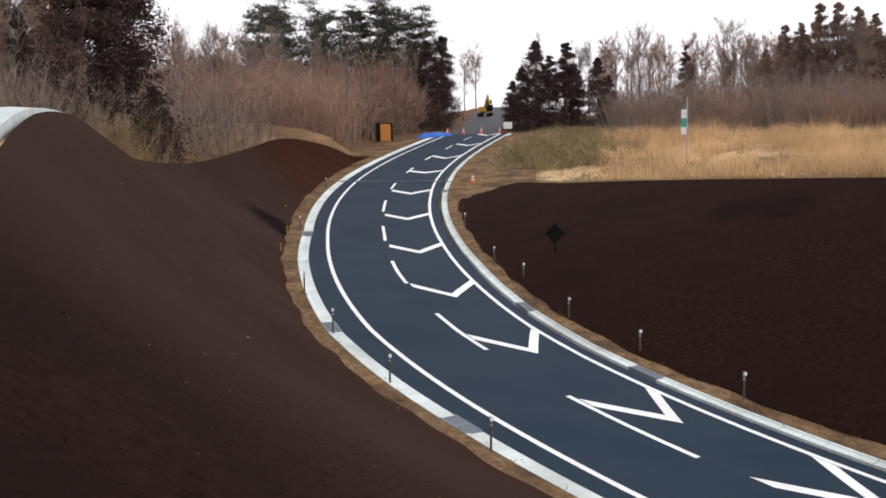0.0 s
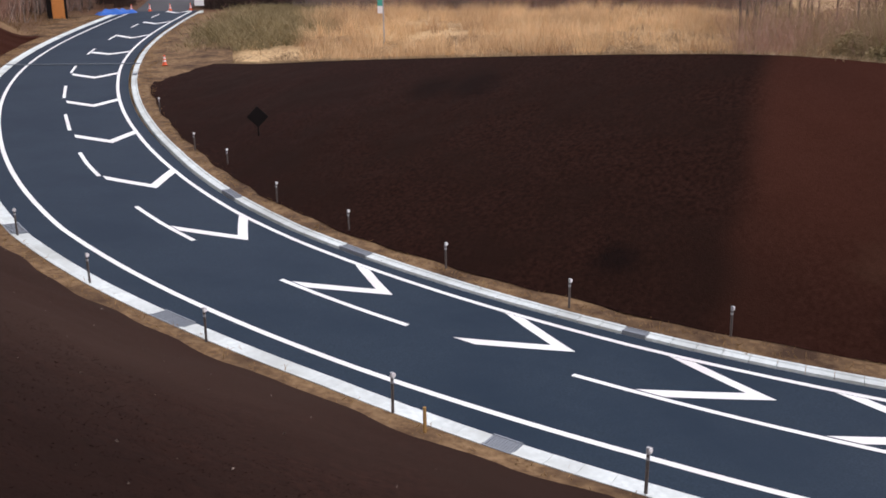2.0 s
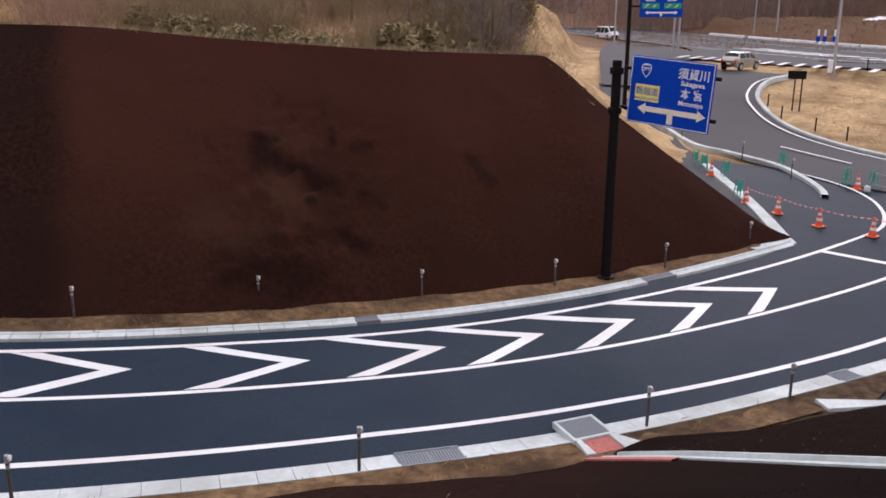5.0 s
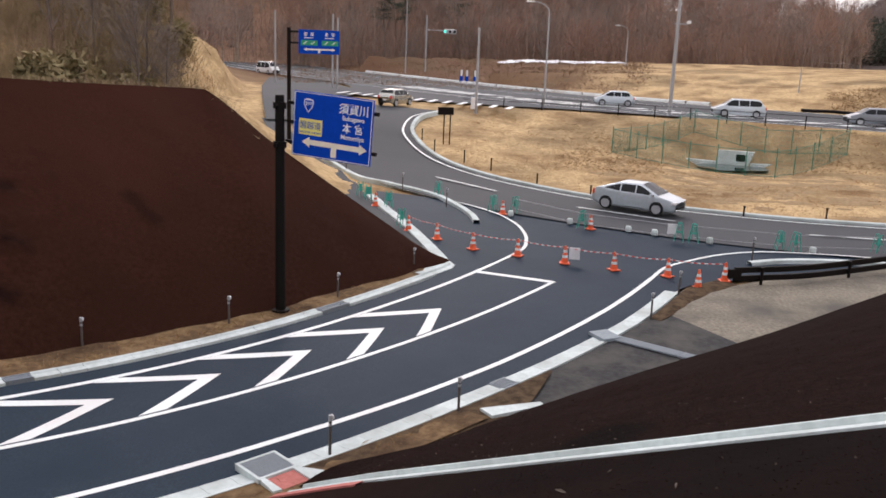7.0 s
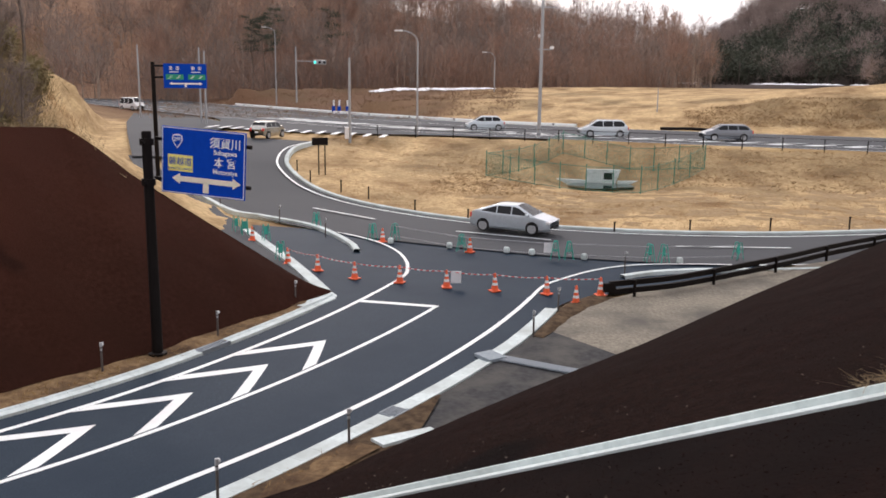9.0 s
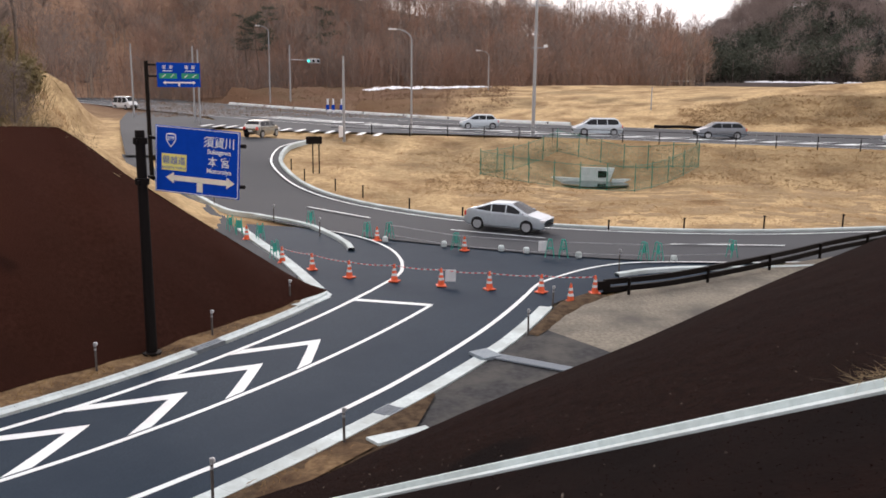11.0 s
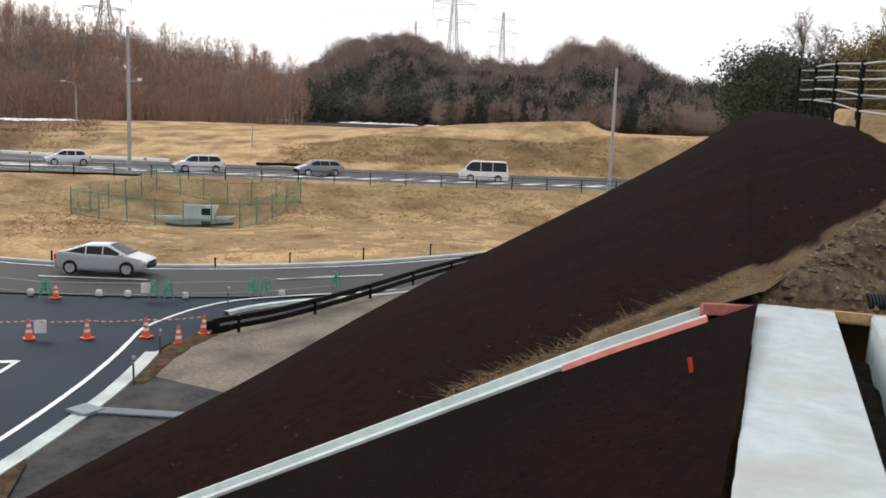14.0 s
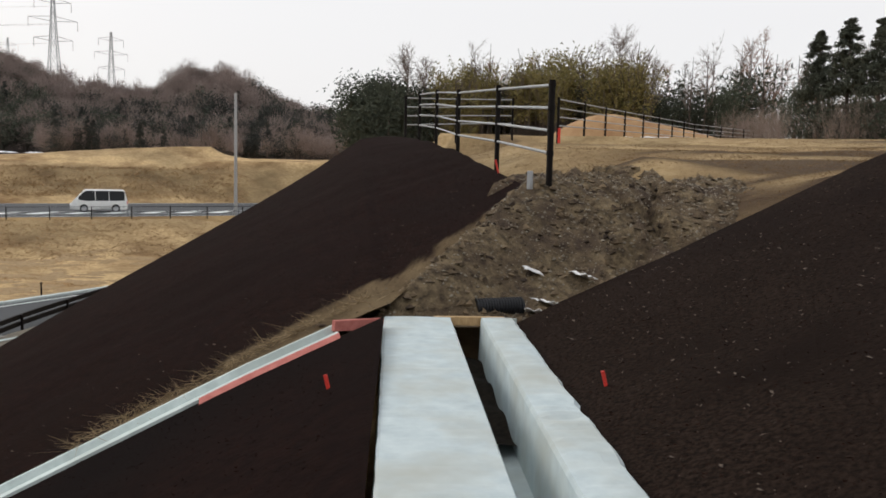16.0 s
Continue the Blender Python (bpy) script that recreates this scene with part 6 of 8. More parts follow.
for poly in ([(-1.6, -0.5), (-1.6, 1.15), (0.1, 1.15), (0.1, -0.5)], [(0.1, 0.85), (0.1, 1.15), (1.7, 1.15), (1.6, 0.85)], [(0.95, -0.5), (0.95, 0.85), (1.6, 0.85), (1.15, -0.5)], [(0.1, -0.5), (0.1, 0.15), (0.95, 0.15), (0.95, -0.5)]):
    plate(bm, poly, -0.2, 0.3)
part("headwall", bm, M_CONC, culvert)
# solid block whose near-black colour stands for the bore's shade
bm = bmesh.new()
box(bm, (1.0, 1.6, 0.9), Matrix.Translation((0.52, 1.0, 0.5)))
part("bore", bm, M_SILT_BORE, culvert, "dark culvert bore")
for x, ln, turn in ((-3.4, 3.8, -0.25), (2.9, 3.0, 0.3)):
    bm = bmesh.new()
    box(bm, (ln, 0.4, 0.75), Matrix.Translation((x, -0.5, -0.2)) @ Matrix.Rotation(turn, 4, "Z"), 0.03)
    part("edge_wall", bm, M_CONC, culvert)
culvert.matrix_basis = stand(None, 68.0, -16.6, 0.16, radians(-103)) @ Matrix.Scale(0.82, 4)


pool = [(65.9 + 1.9 * math.cos(a) * (1 + 0.15 * math.sin(3 * a)), -16.0 + 2.9 * math.sin(a) * (1 + 0.12 * math.cos(2 * a)), 0.06) for a in np.linspace(0, 6.283, 40, endpoint=False)]
bm = bmesh.new()
bm.faces.new([bm.verts.new(p) for p in pool])
tagged(part("water", bm, plain("dark_standing_water", (0.03, 0.045, 0.045), 0.08)), "dark standing water in front of the culvert", "water", kind="structure")

# ---- vehicles ----
def car(name, label, at_, way, paint, L=4.3, W=1.7, H=1.5, nose=0.9, hood=0.95, screen=0.75, roof=1.7, back=0.5, tail=0.9, wheel=0.31, base=2.65, tailz=0.95):
    """A passenger car from its lengthwise stations: nose, bonnet, windscreen, roof and tail."""
    t = thing(name, label, "car", group="vehicles")
    x0 = -L / 2
    xs = [x0, x0 + 0.12, x0 + hood, x0 + hood + screen, x0 + hood + screen + roof, x0 + hood + screen + roof + back, L / 2 - 0.08, L / 2]
    belt = [0.62, 0.74, nose, 0.94, 0.96, tailz, tailz - 0.08, 0.72]
    top = [0.63, 0.76, nose + 0.03, H - 0.04, H - 0.05, tailz + 0.04, tailz - 0.05, 0.73]
    wid = [0.74, 0.90, 0.98, 1.0, 1.0, 0.97, 0.88, 0.76]
    bot = [0.28, 0.20, 0.18, 0.18, 0.18, 0.19, 0.24, 0.34]
    def interp(v, x):
        return sum(wt * float(np.interp(x + dx, xs, v)) for dx, wt in ((-0.14, 0.2), (-0.07, 0.2), (0, 0.2), (0.07, 0.2), (0.14, 0.2)))
    fine = np.unique(np.concatenate([np.linspace(x0, L / 2, 60), xs]))
    rows = []
    for x in fine:
        w = W / 2 * interp(wid, x)
        zb, zl, zt = interp(bot, x), interp(belt, x), interp(top, x)
        k = np.clip((zt - zl) / 0.5, 0, 1)
        half = [(w * 0.86, zb), (w * 0.965, zb + 0.08), (w * 0.985, zb + 0.16), (w, (zb + zl) / 2 - 0.02), (w, (zb + zl) / 2 + 0.08), (w * 0.975, zl - 0.05), (w * 0.965, zl), (w * (0.965 - 0.10 * k), zl + (zt - zl) * 0.5), (w * (0.965 - 0.20 * k), zt - 0.09 * k), (w * (0.93 - 0.26 * k), zt - 0.02 * k), (w * (0.78 - 0.26 * k), zt + 0.01 * k), (0, zt + 0.03 * k)]
        rows.append([(x, y, z) for y, z in half] + [(x, -y, z) for y, z in half[-2::-1]])
    sheet("body", np.array(rows), paint, t)
    for sy in (-1, 1):                       # side windows
        g = []
        xa, xb = x0 + hood + 0.25, x0 + hood + screen + roof + back - 0.2
        for x in np.linspace(xa, xb, 14):
            w, zl, zt = W / 2 * interp(wid, x), interp(belt, x), interp(top, x)
            k = np.clip((zt - zl) / 0.5, 0, 1)
            lo_z, hi_z = zl + 0.03, max(zl + 0.035, zt - 0.09)
            f = lambda z: w * 0.97 - w * 0.20 * k * (z - zl) / max(0.05, zt - 0.06 * k - zl) + 0.010
            g.append([(x, sy * f(lo_z), lo_z), (x, sy * f(hi_z), hi_z)])
        wn_ = sheet("side_window", np.array(g), M_GLASS, t, "dark tinted glass", False)
        for fx in (0.36, 0.66):
            x = xa + (xb - xa) * fx
            w, zl, zt = W / 2 * interp(wid, x), interp(belt, x), interp(top, x)
            bm = bmesh.new()
            rod(bm, (x, sy * (w * 0.97 + 0.006), zl), (x, sy * (w * 0.79 + 0.012), zt - 0.07), 0.03, seg=5)
            part("pillar", bm, paint, t)
    for xa, xb, nm in ((x0 + hood + 0.06, x0 + hood + screen - 0.05, "windscreen"), (x0 + hood + screen + roof + 0.06, x0 + hood + screen + roof + back - 0.08, "rear_window")):
        g = []
        for x in np.linspace(xa, xb, 5):
            w, zt, zl = W / 2 * interp(wid, x), interp(top, x), interp(belt, x)
            k = np.clip((zt - zl) / 0.5, 0, 1)
            ww = w * (0.88 - 0.26 * k)
            g.append([(x, -ww, zt + 0.012), (x, 0, zt + 0.03 * k + 0.012), (x, ww, zt + 0.012)])
        sheet(nm, np.array(g), M_GLASS, t, "dark tinted glass", False)
    for sx in (-base / 2 + 0.05, base / 2 + 0.05):
        for sy in (-1, 1):
            bm = bmesh.new()
            y = sy * (W / 2 - 0.09)
            rod(bm, (sx, y - 0.10, wheel), (sx, y + 0.105, wheel), wheel, seg=22)
            wh = part("wheel", bm, M_TYRE, t)
            bm = bmesh.new()
            rod(bm, (sx, sy * W / 2 * 0.9, wheel + 0.03), (sx, sy * (W / 2 + 0.002), wheel + 0.02), wheel + 0.035, seg=24)
            part("wheel_arch", bm, M_TYRE, t, "dark wheel arch")
            bm = bmesh.new()
            rod(bm, (sx, y + sy * 0.08, wheel), (sx, y + sy * 0.112, wheel), wheel * 0.76, seg=16)
            part("rim", bm, M_POLE, wh, "silver wheel rim")
    for sy in (-1, 1):
        bm = bmesh.new()
        box(bm, (0.22, 0.34, 0.13), Matrix.Translation((x0 + 0.12, sy * W * 0.36, 0.66)), 0.03)
        part("headlight", bm, M_WHITE, t, "clear headlight")
        bm = bmesh.new()
        box(bm, (0.12, 0.22, 0.26), Matrix.Translation((L / 2 - 0.08, sy * W * 0.37, 0.80)), 0.03)
        part("tail_light", bm, M_RED, t, "red tail light")
        bm = bmesh.new()
        box(bm, (0.12, 0.18, 0.12), Matrix.Translation((x0 + hood + 0.35, sy * (W / 2 + 0.06), 1.0)), 0.03)
        part("door_mirror", bm, paint, t)
    for xe, nm in ((x0 + 0.02, "front_bumper"), (L / 2 - 0.03, "rear_bumper")):
        bm = bmesh.new()
        box(bm, (0.12, W * 0.66, 0.09), Matrix.Translation((xe, 0, 0.40)), 0.03)
        part(nm, bm, M_TYRE, t, "dark bumper opening")
    bm = bmesh.new()
    box(bm, (0.03, 0.36, 0.12), Matrix.Translation((L / 2 - 0.005, 0, 0.58)), 0.01)
    part("plate", bm, M_WHITE, t, "white plate without writing")
    t.matrix_basis = stand(None, *at_, way)
    return t


SILVER = plain("silver_car_paint", (0.56, 0.62, 0.66), 0.3, metal=0.45, coat=0.8)
BEIGE = plain("champagne_car_paint", (0.46, 0.46, 0.42), 0.25, metal=0.7, coat=0.8)
GUN = plain("gunmetal_car_paint", (0.22, 0.24, 0.27), 0.32, metal=0.4, coat=0.6)
WHITEP = plain("white_car_paint", (0.74, 0.75, 0.74), 0.3, coat=0.6)


def facing(a, b):
    """Turn so that the car's nose points from a to b."""
    return math.atan2(b[1] - a[1], b[0] - a[0]) + math.pi


car("hatchback", "silver sloping-roofed hatchback on the slip road", (44.0, -6.2, 0.24), facing((44.7, -4.9), (43.3, -7.35)), SILVER, 4.45, 1.72, 1.49, 0.90, 0.85, 1.0, 1.1, 1.05, 0.9, base=2.7, tailz=1.05)
car("hatchback", "champagne compact hatchback waiting at the crossing", (78.6, 11.4, 2.72), facing((0, 0), (0.93, -0.36)), BEIGE, 3.95, 1.68, 1.53, 0.98, 0.7, 0.75, 1.85, 0.35, base=2.5, tailz=1.0)
car("hatchback", "silver compact car queueing on the main road", (90.0, -9.35, 2.93), facing((0, -1), (0, 0)), SILVER, 4.0, 1.69, 1.53, 0.98, 0.75, 0.8, 1.75, 0.4, base=2.55, tailz=1.0)
car("station_wagon", "silver long-roofed wagon queueing on the main road", (80.9, -19.6, 2.93), facing((80.8, -21), (81.0, -18.2)), SILVER, 4.6, 1.72, 1.62, 0.98, 0.8, 0.8, 2.4, 0.35, base=2.78, tailz=1.05)
car("station_wagon", "gunmetal grey wagon queueing on the main road", (76.7, -29.8, 2.93), facing((76.6, -31.1), (76.8, -28.5)), GUN, 4.5, 1.70, 1.50, 0.95, 0.9, 0.8, 2.1, 0.45, base=2.6, tailz=1.0)
car("van", "white high-roofed passenger van queueing on the main road", (69.6, -43.7, 2.93), facing((68.9, -44.8), (70.2, -42.6)), WHITEP, 4.75, 1.72, 1.98, 1.12, 0.45, 0.75, 3.35, 0.12, base=2.6, tailz=1.15)
car("van", "white parked van beyond the junction", (132.0, 39.0, float(ground_z(132.0, 39.0))), 0.9, WHITEP, 4.2, 1.7, 1.9, 1.1, 0.4, 0.75, 2.8, 0.15, base=2.5, tailz=1.1)

# ---- the works at the top of the ramp ----
p = on_ramp(88, 8.2)
toilet = thing("site_cabin", "tall narrow orange-doored portable cabin in a dark frame", "cabin")
bm = bmesh.new()
box(bm, (1.7, 1.3, 2.5), Matrix.Translation((0, 0, 1.25)), 0.04)
part("shell", bm, M_BLACK, toilet)
bm = bmesh.new()
box(bm, (1.05, 0.06, 2.1), Matrix.Translation((0.1, -0.66, 1.35)), 0.02)
part("door", bm, plain("orange_panel", (0.62, 0.24, 0.05), 0.5), toilet, "orange door panel")
xq, yq, _ = at_az(-3.75, 90, 0)
toilet.matrix_basis = stand(None, xq, yq, 10.05, 0.1)
bm = bmesh.new()
bmesh.ops.create_grid(bm, x_segments=24, y_segments=10, size=0.5)
for v in bm.verts:
    e = max(0.0, 1 - (2 * v.co.x) ** 4) * max(0.0, 1 - (2 * v.co.y) ** 4)
    v.co = Vector((v.co.x * 4.4, v.co.y * 2.2, e * (0.55 + 0.2 * math.sin(v.co.x * 17) * math.cos(v.co.y * 13)) + 0.02))
o_ = part("tarpaulin", bm, M_BLUETARP, smooth=True)
tagged(o_, "crumpled blue tarpaulin over a low heap", "tarpaulin")
xq, yq, _ = at_az(-0.35, 92, 0)
o_.matrix_basis = stand(None, xq, yq, 10.95, 0.35)
dig = thing("excavator", "small yellow excavator on the road above the works", "excavator")
M_DIG = plain("yellow_machine_paint", (0.62, 0.36, 0.04), 0.5)
bm = bmesh.new()
for sy in (-0.8, 0.8):
    box(bm, (2.6, 0.45, 0.6), Matrix.Translation((0, sy, 0.3)), 0.2)
part("track", bm, M_BLACK, dig)
bm = bmesh.new()
box(bm, (2.0, 1.9, 0.9), Matrix.Translation((-0.1, 0, 1.15)), 0.12)
part("house", bm, M_DIG, dig)
bm = bmesh.new()
box(bm, (1.1, 0.9, 1.3), Matrix.Translation((0.4, 0.45, 2.1)), 0.08)
part("cab", bm, M_GLASS, dig, "dark glazed cab")
bm = bmesh.new()
rod(bm, (0.9, -0.3, 1.4), (2.4, -0.3, 3.4), 0.2, 0.16, 8)
rod(bm, (2.4, -0.3, 3.4), (3.4, -0.3, 1.6), 0.15, 0.12, 8)
part("boom", bm, M_DIG, dig)
bm = bmesh.new()
plate(bm, [(3.1, 1.7), (3.7, 1.6), (3.6, 0.8), (2.9, 0.7), (2.7, 1.1)], -0.75, 0.15)
part("bucket", bm, M_BLACK, dig)
dig.matrix_basis = stand(None, 6.4, 126.0, 15.25, -1.3) @ Matrix.Scale(0.85, 4)
bm = bmesh.new()
box(bm, (0.9, 0.05, 0.7), Matrix.Translation((0, 0, 0.75)), 0.01)
o_ = part("works_board", bm, M_WHITE)
tagged(o_, "white works board standing at the road closure", "board")
o_.matrix_basis = stand(None, *on_ramp(96.6, -3.6), 0.0)
ban = thing("banner_pole", "thin pole with a green and white banner in the grass", "banner")
xq, yq, _ = at_az(15.8, 62, 0)
zq = float(ground_z(xq, yq))
bm = bmesh.new()
rod(bm, (0, 0, -0.2), (0, 0, 12.45 - zq), 0.05, seg=8)
part("pole", bm, M_POLE, ban)
for k, (z0, z1, mat) in enumerate(((11.0, 11.6, M_WHITE), (10.4, 11.0, M_GREEN), (9.9, 10.4, M_WHITE))):
    bm = bmesh.new()
    box(bm, (0.36, 0.04, z1 - z0), Matrix.Translation((-0.22, 0, (z0 + z1) / 2 - zq)))
    part("cloth", bm, mat, ban, "green and white cloth")
ban.matrix_basis = stand(None, xq, yq, zq)
dia = thing("warning_sign", "dark back of a diamond warning sign on a post", "road sign")
bm = bmesh.new()
box(bm, (0.66, 0.03, 0.66), Matrix.Translation((0, 0, 0.92)) @ Euler((0, radians(45), 0)).to_matrix().to_4x4(), 0.01)
part("plate", bm, M_BLACK, dia)
bm = bmesh.new()
rod(bm, (0, 0.05, -0.4), (0, 0.05, 1.3), 0.038, seg=10)
part("post", bm, M_BLACK, dia)
xq, yq, _ = at_az(7.45, 38.6, 0)
dia.matrix_basis = stand(None, xq, yq, 3.93, radians(-7))
# slot drain across the ramp
slot = thing("slot_drain", "pale steel slot drain across the asphalt", "drain")
bm = bmesh.new()
a, b = Vector(on_ramp(66.5, float(left_kerb(66)), 0.05)), Vector(on_ramp(65.8, float(right_kerb(66)), 0.05))
box(bm, ((b - a).length, 0.28, 0.06), Matrix.Translation((a + b) / 2) @ (b - a).to_track_quat("X", "Z").to_matrix().to_4x4())
part("grating", bm, M_STEEL, slot)


# ---- plants: twigs and leaves are single small faces, gathered by numpy ----
class Heap:
    """Gathers triangles, with a material number for each."""
    def __init__(self):
        self.v, self.f, self.m, self.n = [], [], [], 0

    def add(self, v, f, m=0):
        v, f = np.asarray(v, float).reshape(-1, 3), np.asarray(f, int).reshape(-1, 3)
        self.v.append(v)
        self.f.append(f + self.n)
        self.m.append(np.full(len(f), m))
        self.n += len(v)

    def arrays(self):
        return np.concatenate(self.v), np.concatenate(self.f), np.concatenate(self.m)


def fast_mesh(name, v, f, m, materials):
    me = bpy.data.meshes.new(name)
    me.vertices.add(len(v))
    me.vertices.foreach_set("co", v.astype(np.float32).ravel())
    me.loops.add(len(f) * 3)
    me.loops.foreach_set("vertex_index", f.astype(np.int32).ravel())
    me.polygons.add(len(f))
    me.polygons.foreach_set("loop_start", np.arange(0, len(f) * 3, 3, dtype=np.int32))
    me.polygons.foreach_set("material_index", m.astype(np.int32))
    for mat in materials:
        me.materials.append(mat)
    me.update(calc_edges=True)
    me.validate()
    return me


def unit(a):
    return a / (np.linalg.norm(a, axis=-1, keepdims=True) + 1e-9)


def tubes(h, a, b, ra, rb, m=0, k=4):
    """Tapered tubes from the points a to the points b."""
    a, b = np.atleast_2d(a), np.atleast_2d(b)
    n = len(a)
    d = unit(b - a)
    u = unit(np.cross(d, np.where(np.abs(d[:, 2:3]) > 0.9, np.array([[1.0, 0, 0]]), np.array([[0, 0, 1.0]]))))
    w = np.cross(d, u)
    ang = 2 * np.pi * np.arange(k) / k
    ring = u[:, None] * np.cos(ang)[None, :, None] + w[:, None] * np.sin(ang)[None, :, None]
    ra, rb = np.broadcast_to(ra, n)[:, None, None], np.broadcast_to(rb, n)[:, None, None]
    v = np.concatenate([a[:, None] + ring * ra, b[:, None] + ring * rb], 1)
    i = np.arange(k)
    j = (i + 1) % k
    f = np.concatenate([np.stack([i, j, j + k], -1), np.stack([i, j + k, i + k], -1)])
    h.add(v.reshape(-1, 3), (f[None] + (np.arange(n) * 2 * k)[:, None, None]).reshape(-1, 3), m)


def slivers(h, a, b, width, rs, m=0):
    """Thin blades or twigs: one long triangle each."""
    n = len(a)
    s = unit(np.cross(b - a, rs.randn(n, 3))) * (np.broadcast_to(width, n) / 2)[:, None]
    h.add(np.stack([a - s, a + s, b], 1).reshape(-1, 3), np.arange(3 * n).reshape(-1, 3), m)


def leaves(h, c, size, rs, m=0, flat=0.0):
    """Small leaf faces, turned at random."""
    n = len(c)
    u = rs.randn(n, 3)
    u[:, 2] *= 1 - flat
    u = unit(u)
    w = unit(np.cross(u, rs.randn(n, 3)))
    s = (np.broadcast_to(size, n) * (0.6 + 0.8 * rs.rand(n)))[:, None]
    h.add(np.stack([c - u * s * 0.6, c + w * s * 0.45, c + u * s * 0.7], 1).reshape(-1, 3), np.arange(3 * n).reshape(-1, 3), m)


def bare_tree(seed, height=13.0, limbs=18, subs=8, twigs=9, spread=0.28, low=0.32, tw=0.022, trunk_r=0.13):
    """A leafless tree: trunk, limbs that rise, and a haze of twigs. Gives trunk and crown."""
    rs = np.random.RandomState(seed)
    t, c = Heap(), Heap()
    n = 7
    z = np.linspace(0, height * 0.93, n)
    axis = np.column_stack([np.cumsum(rs.randn(n) * 0.02 * height / 3) * (z > 0), np.cumsum(rs.randn(n) * 0.02 * height / 3) * (z > 0), z])
    r = trunk_r * (1 - z / (height * 1.02)) + 0.015
    tubes(t, axis[:-1], axis[1:], r[:-1], r[1:], 0, 6)
    f = low + (0.97 - low) * rs.rand(limbs) ** 0.8
    p0 = np.stack([np.interp(f * height * 0.93, z, axis[:, k]) for k in range(3)], -1)
    az = rs.rand(limbs) * 2 * np.pi
    ln = height * spread * (1.15 - 0.75 * f) * (0.7 + 0.6 * rs.rand(limbs))
    d = unit(np.column_stack([np.cos(az), np.sin(az), 0.9 + 0.8 * rs.rand(limbs)]))
    mid = p0 + d * (ln * 0.55)[:, None]
    end = mid + unit(d + np.array([0, 0, 0.5])) * (ln * 0.55)[:, None]
    rb = np.interp(f * height * 0.93, z, r) * 0.5
    tubes(c, p0, mid, rb, rb * 0.6, 0, 4)
    tubes(c, mid, end, rb * 0.6, 0.012, 0, 3)
    q = rs.rand(limbs, subs)
    s0 = np.where(q[..., None] < 0.5, p0[:, None] + (mid - p0)[:, None] * (q * 2)[..., None], mid[:, None] + (end - mid)[:, None] * (q * 2 - 1)[..., None]).reshape(-1, 3)
    sd = unit(np.repeat(d, subs, 0) + rs.randn(limbs * subs, 3) * 0.55 + np.array([0, 0, 0.25]))
    s1 = s0 + sd * (np.repeat(ln, subs) * (0.25 + 0.3 * rs.rand(limbs * subs)))[:, None]
    slivers(c, s0, s1, tw * 1.5, rs)
    slivers(c, s0, s1, tw * 1.5, rs)
    k = rs.rand(limbs * subs, twigs)
    w0 = (s0[:, None] + (s1 - s0)[:, None] * k[..., None]).reshape(-1, 3)
    wd = unit(np.repeat(sd, twigs, 0) + rs.randn(len(w0), 3) * 0.6 + np.array([0, 0, 0.2]))
    slivers(c, w0, w0 + wd * (height * 0.055 * (0.5 + rs.rand(len(w0))))[:, None], tw, rs)
    return t, c


def round_tree(seed, height=9.0, tw=0.08, n=640):
    """A leafless tree seen far off: stems that fan out into a domed crown of fine twigs."""
    rs = np.random.RandomState(seed)
    t, c = Heap(), Heap()
    tubes(t, np.array([[0, 0, 0.0]]), np.array([[0, 0, height * 0.5]]), 0.13, 0.07, 0, 5)
    d = unit(np.column_stack([rs.randn(n, 2), rs.rand(n) * 2.4 - 0.5]))
    core = np.array([0, 0, height * 0.42])
    lump = 1 + 0.16 * np.sin(d[:, 0] * 5 + seed) * np.cos(d[:, 1] * 4 + seed * 2)
    r = (0.35 + 0.65 * rs.rand(n) ** 0.5) * lump
    p = core + d * np.array([0.42, 0.42, 0.55]) * height * r[:, None]
    w = unit(d + np.array([0, 0, 0.6]) + rs.randn(n, 3) * 0.35)
    slivers(c, p - w * height * 0.09, p + w * height * 0.05, tw, rs)
    k = 22
    tubes(c, np.repeat(core[None] * np.array([1, 1, 0.7]), k, 0), p[:k], 0.05, 0.02, 0, 3)
    return t, c


def cedar(seed, height=14.0, width=0.2, per=110, n_b=85, skirt=0.05, leaf=0.25):
    """A conical evergreen: a straight trunk and drooping sprays of small foliage."""
    rs = np.random.RandomState(seed)
    t, c = Heap(), Heap()
    tubes(t, np.array([[0, 0, 0.0], [0, 0, height * 0.5]]), np.array([[0, 0, height * 0.5], [0, 0, height]]), np.array([0.022 * height, 0.012 * height]), np.array([0.012 * height, 0.01]), 0, 6)
    f = skirt + (0.99 - skirt) * rs.rand(n_b) ** 0.9
    az = rs.rand(n_b) * 2 * np.pi
    ln = height * width * (1.03 - f) ** 0.75 * (0.65 + 0.55 * rs.rand(n_b))
    p0 = np.column_stack([np.zeros(n_b), np.zeros(n_b), f * height])
    p1 = p0 + np.column_stack([np.cos(az) * ln, np.sin(az) * ln, -0.12 * ln + rs.randn(n_b) * 0.1])
    slivers(c, p0, p1, 0.07, rs, 1)
    k = rs.rand(n_b, per) ** 0.6
    q = (p0[:, None] + (p1 - p0)[:, None] * k[..., None]).reshape(-1, 3)
    q = q + rs.randn(len(q), 3) * np.array([1, 1, 0.8]) * (0.05 + 0.13 * np.repeat(ln, per))[:, None] * 0.9
    leaves(c, q, leaf, rs, 0)
    return t, c


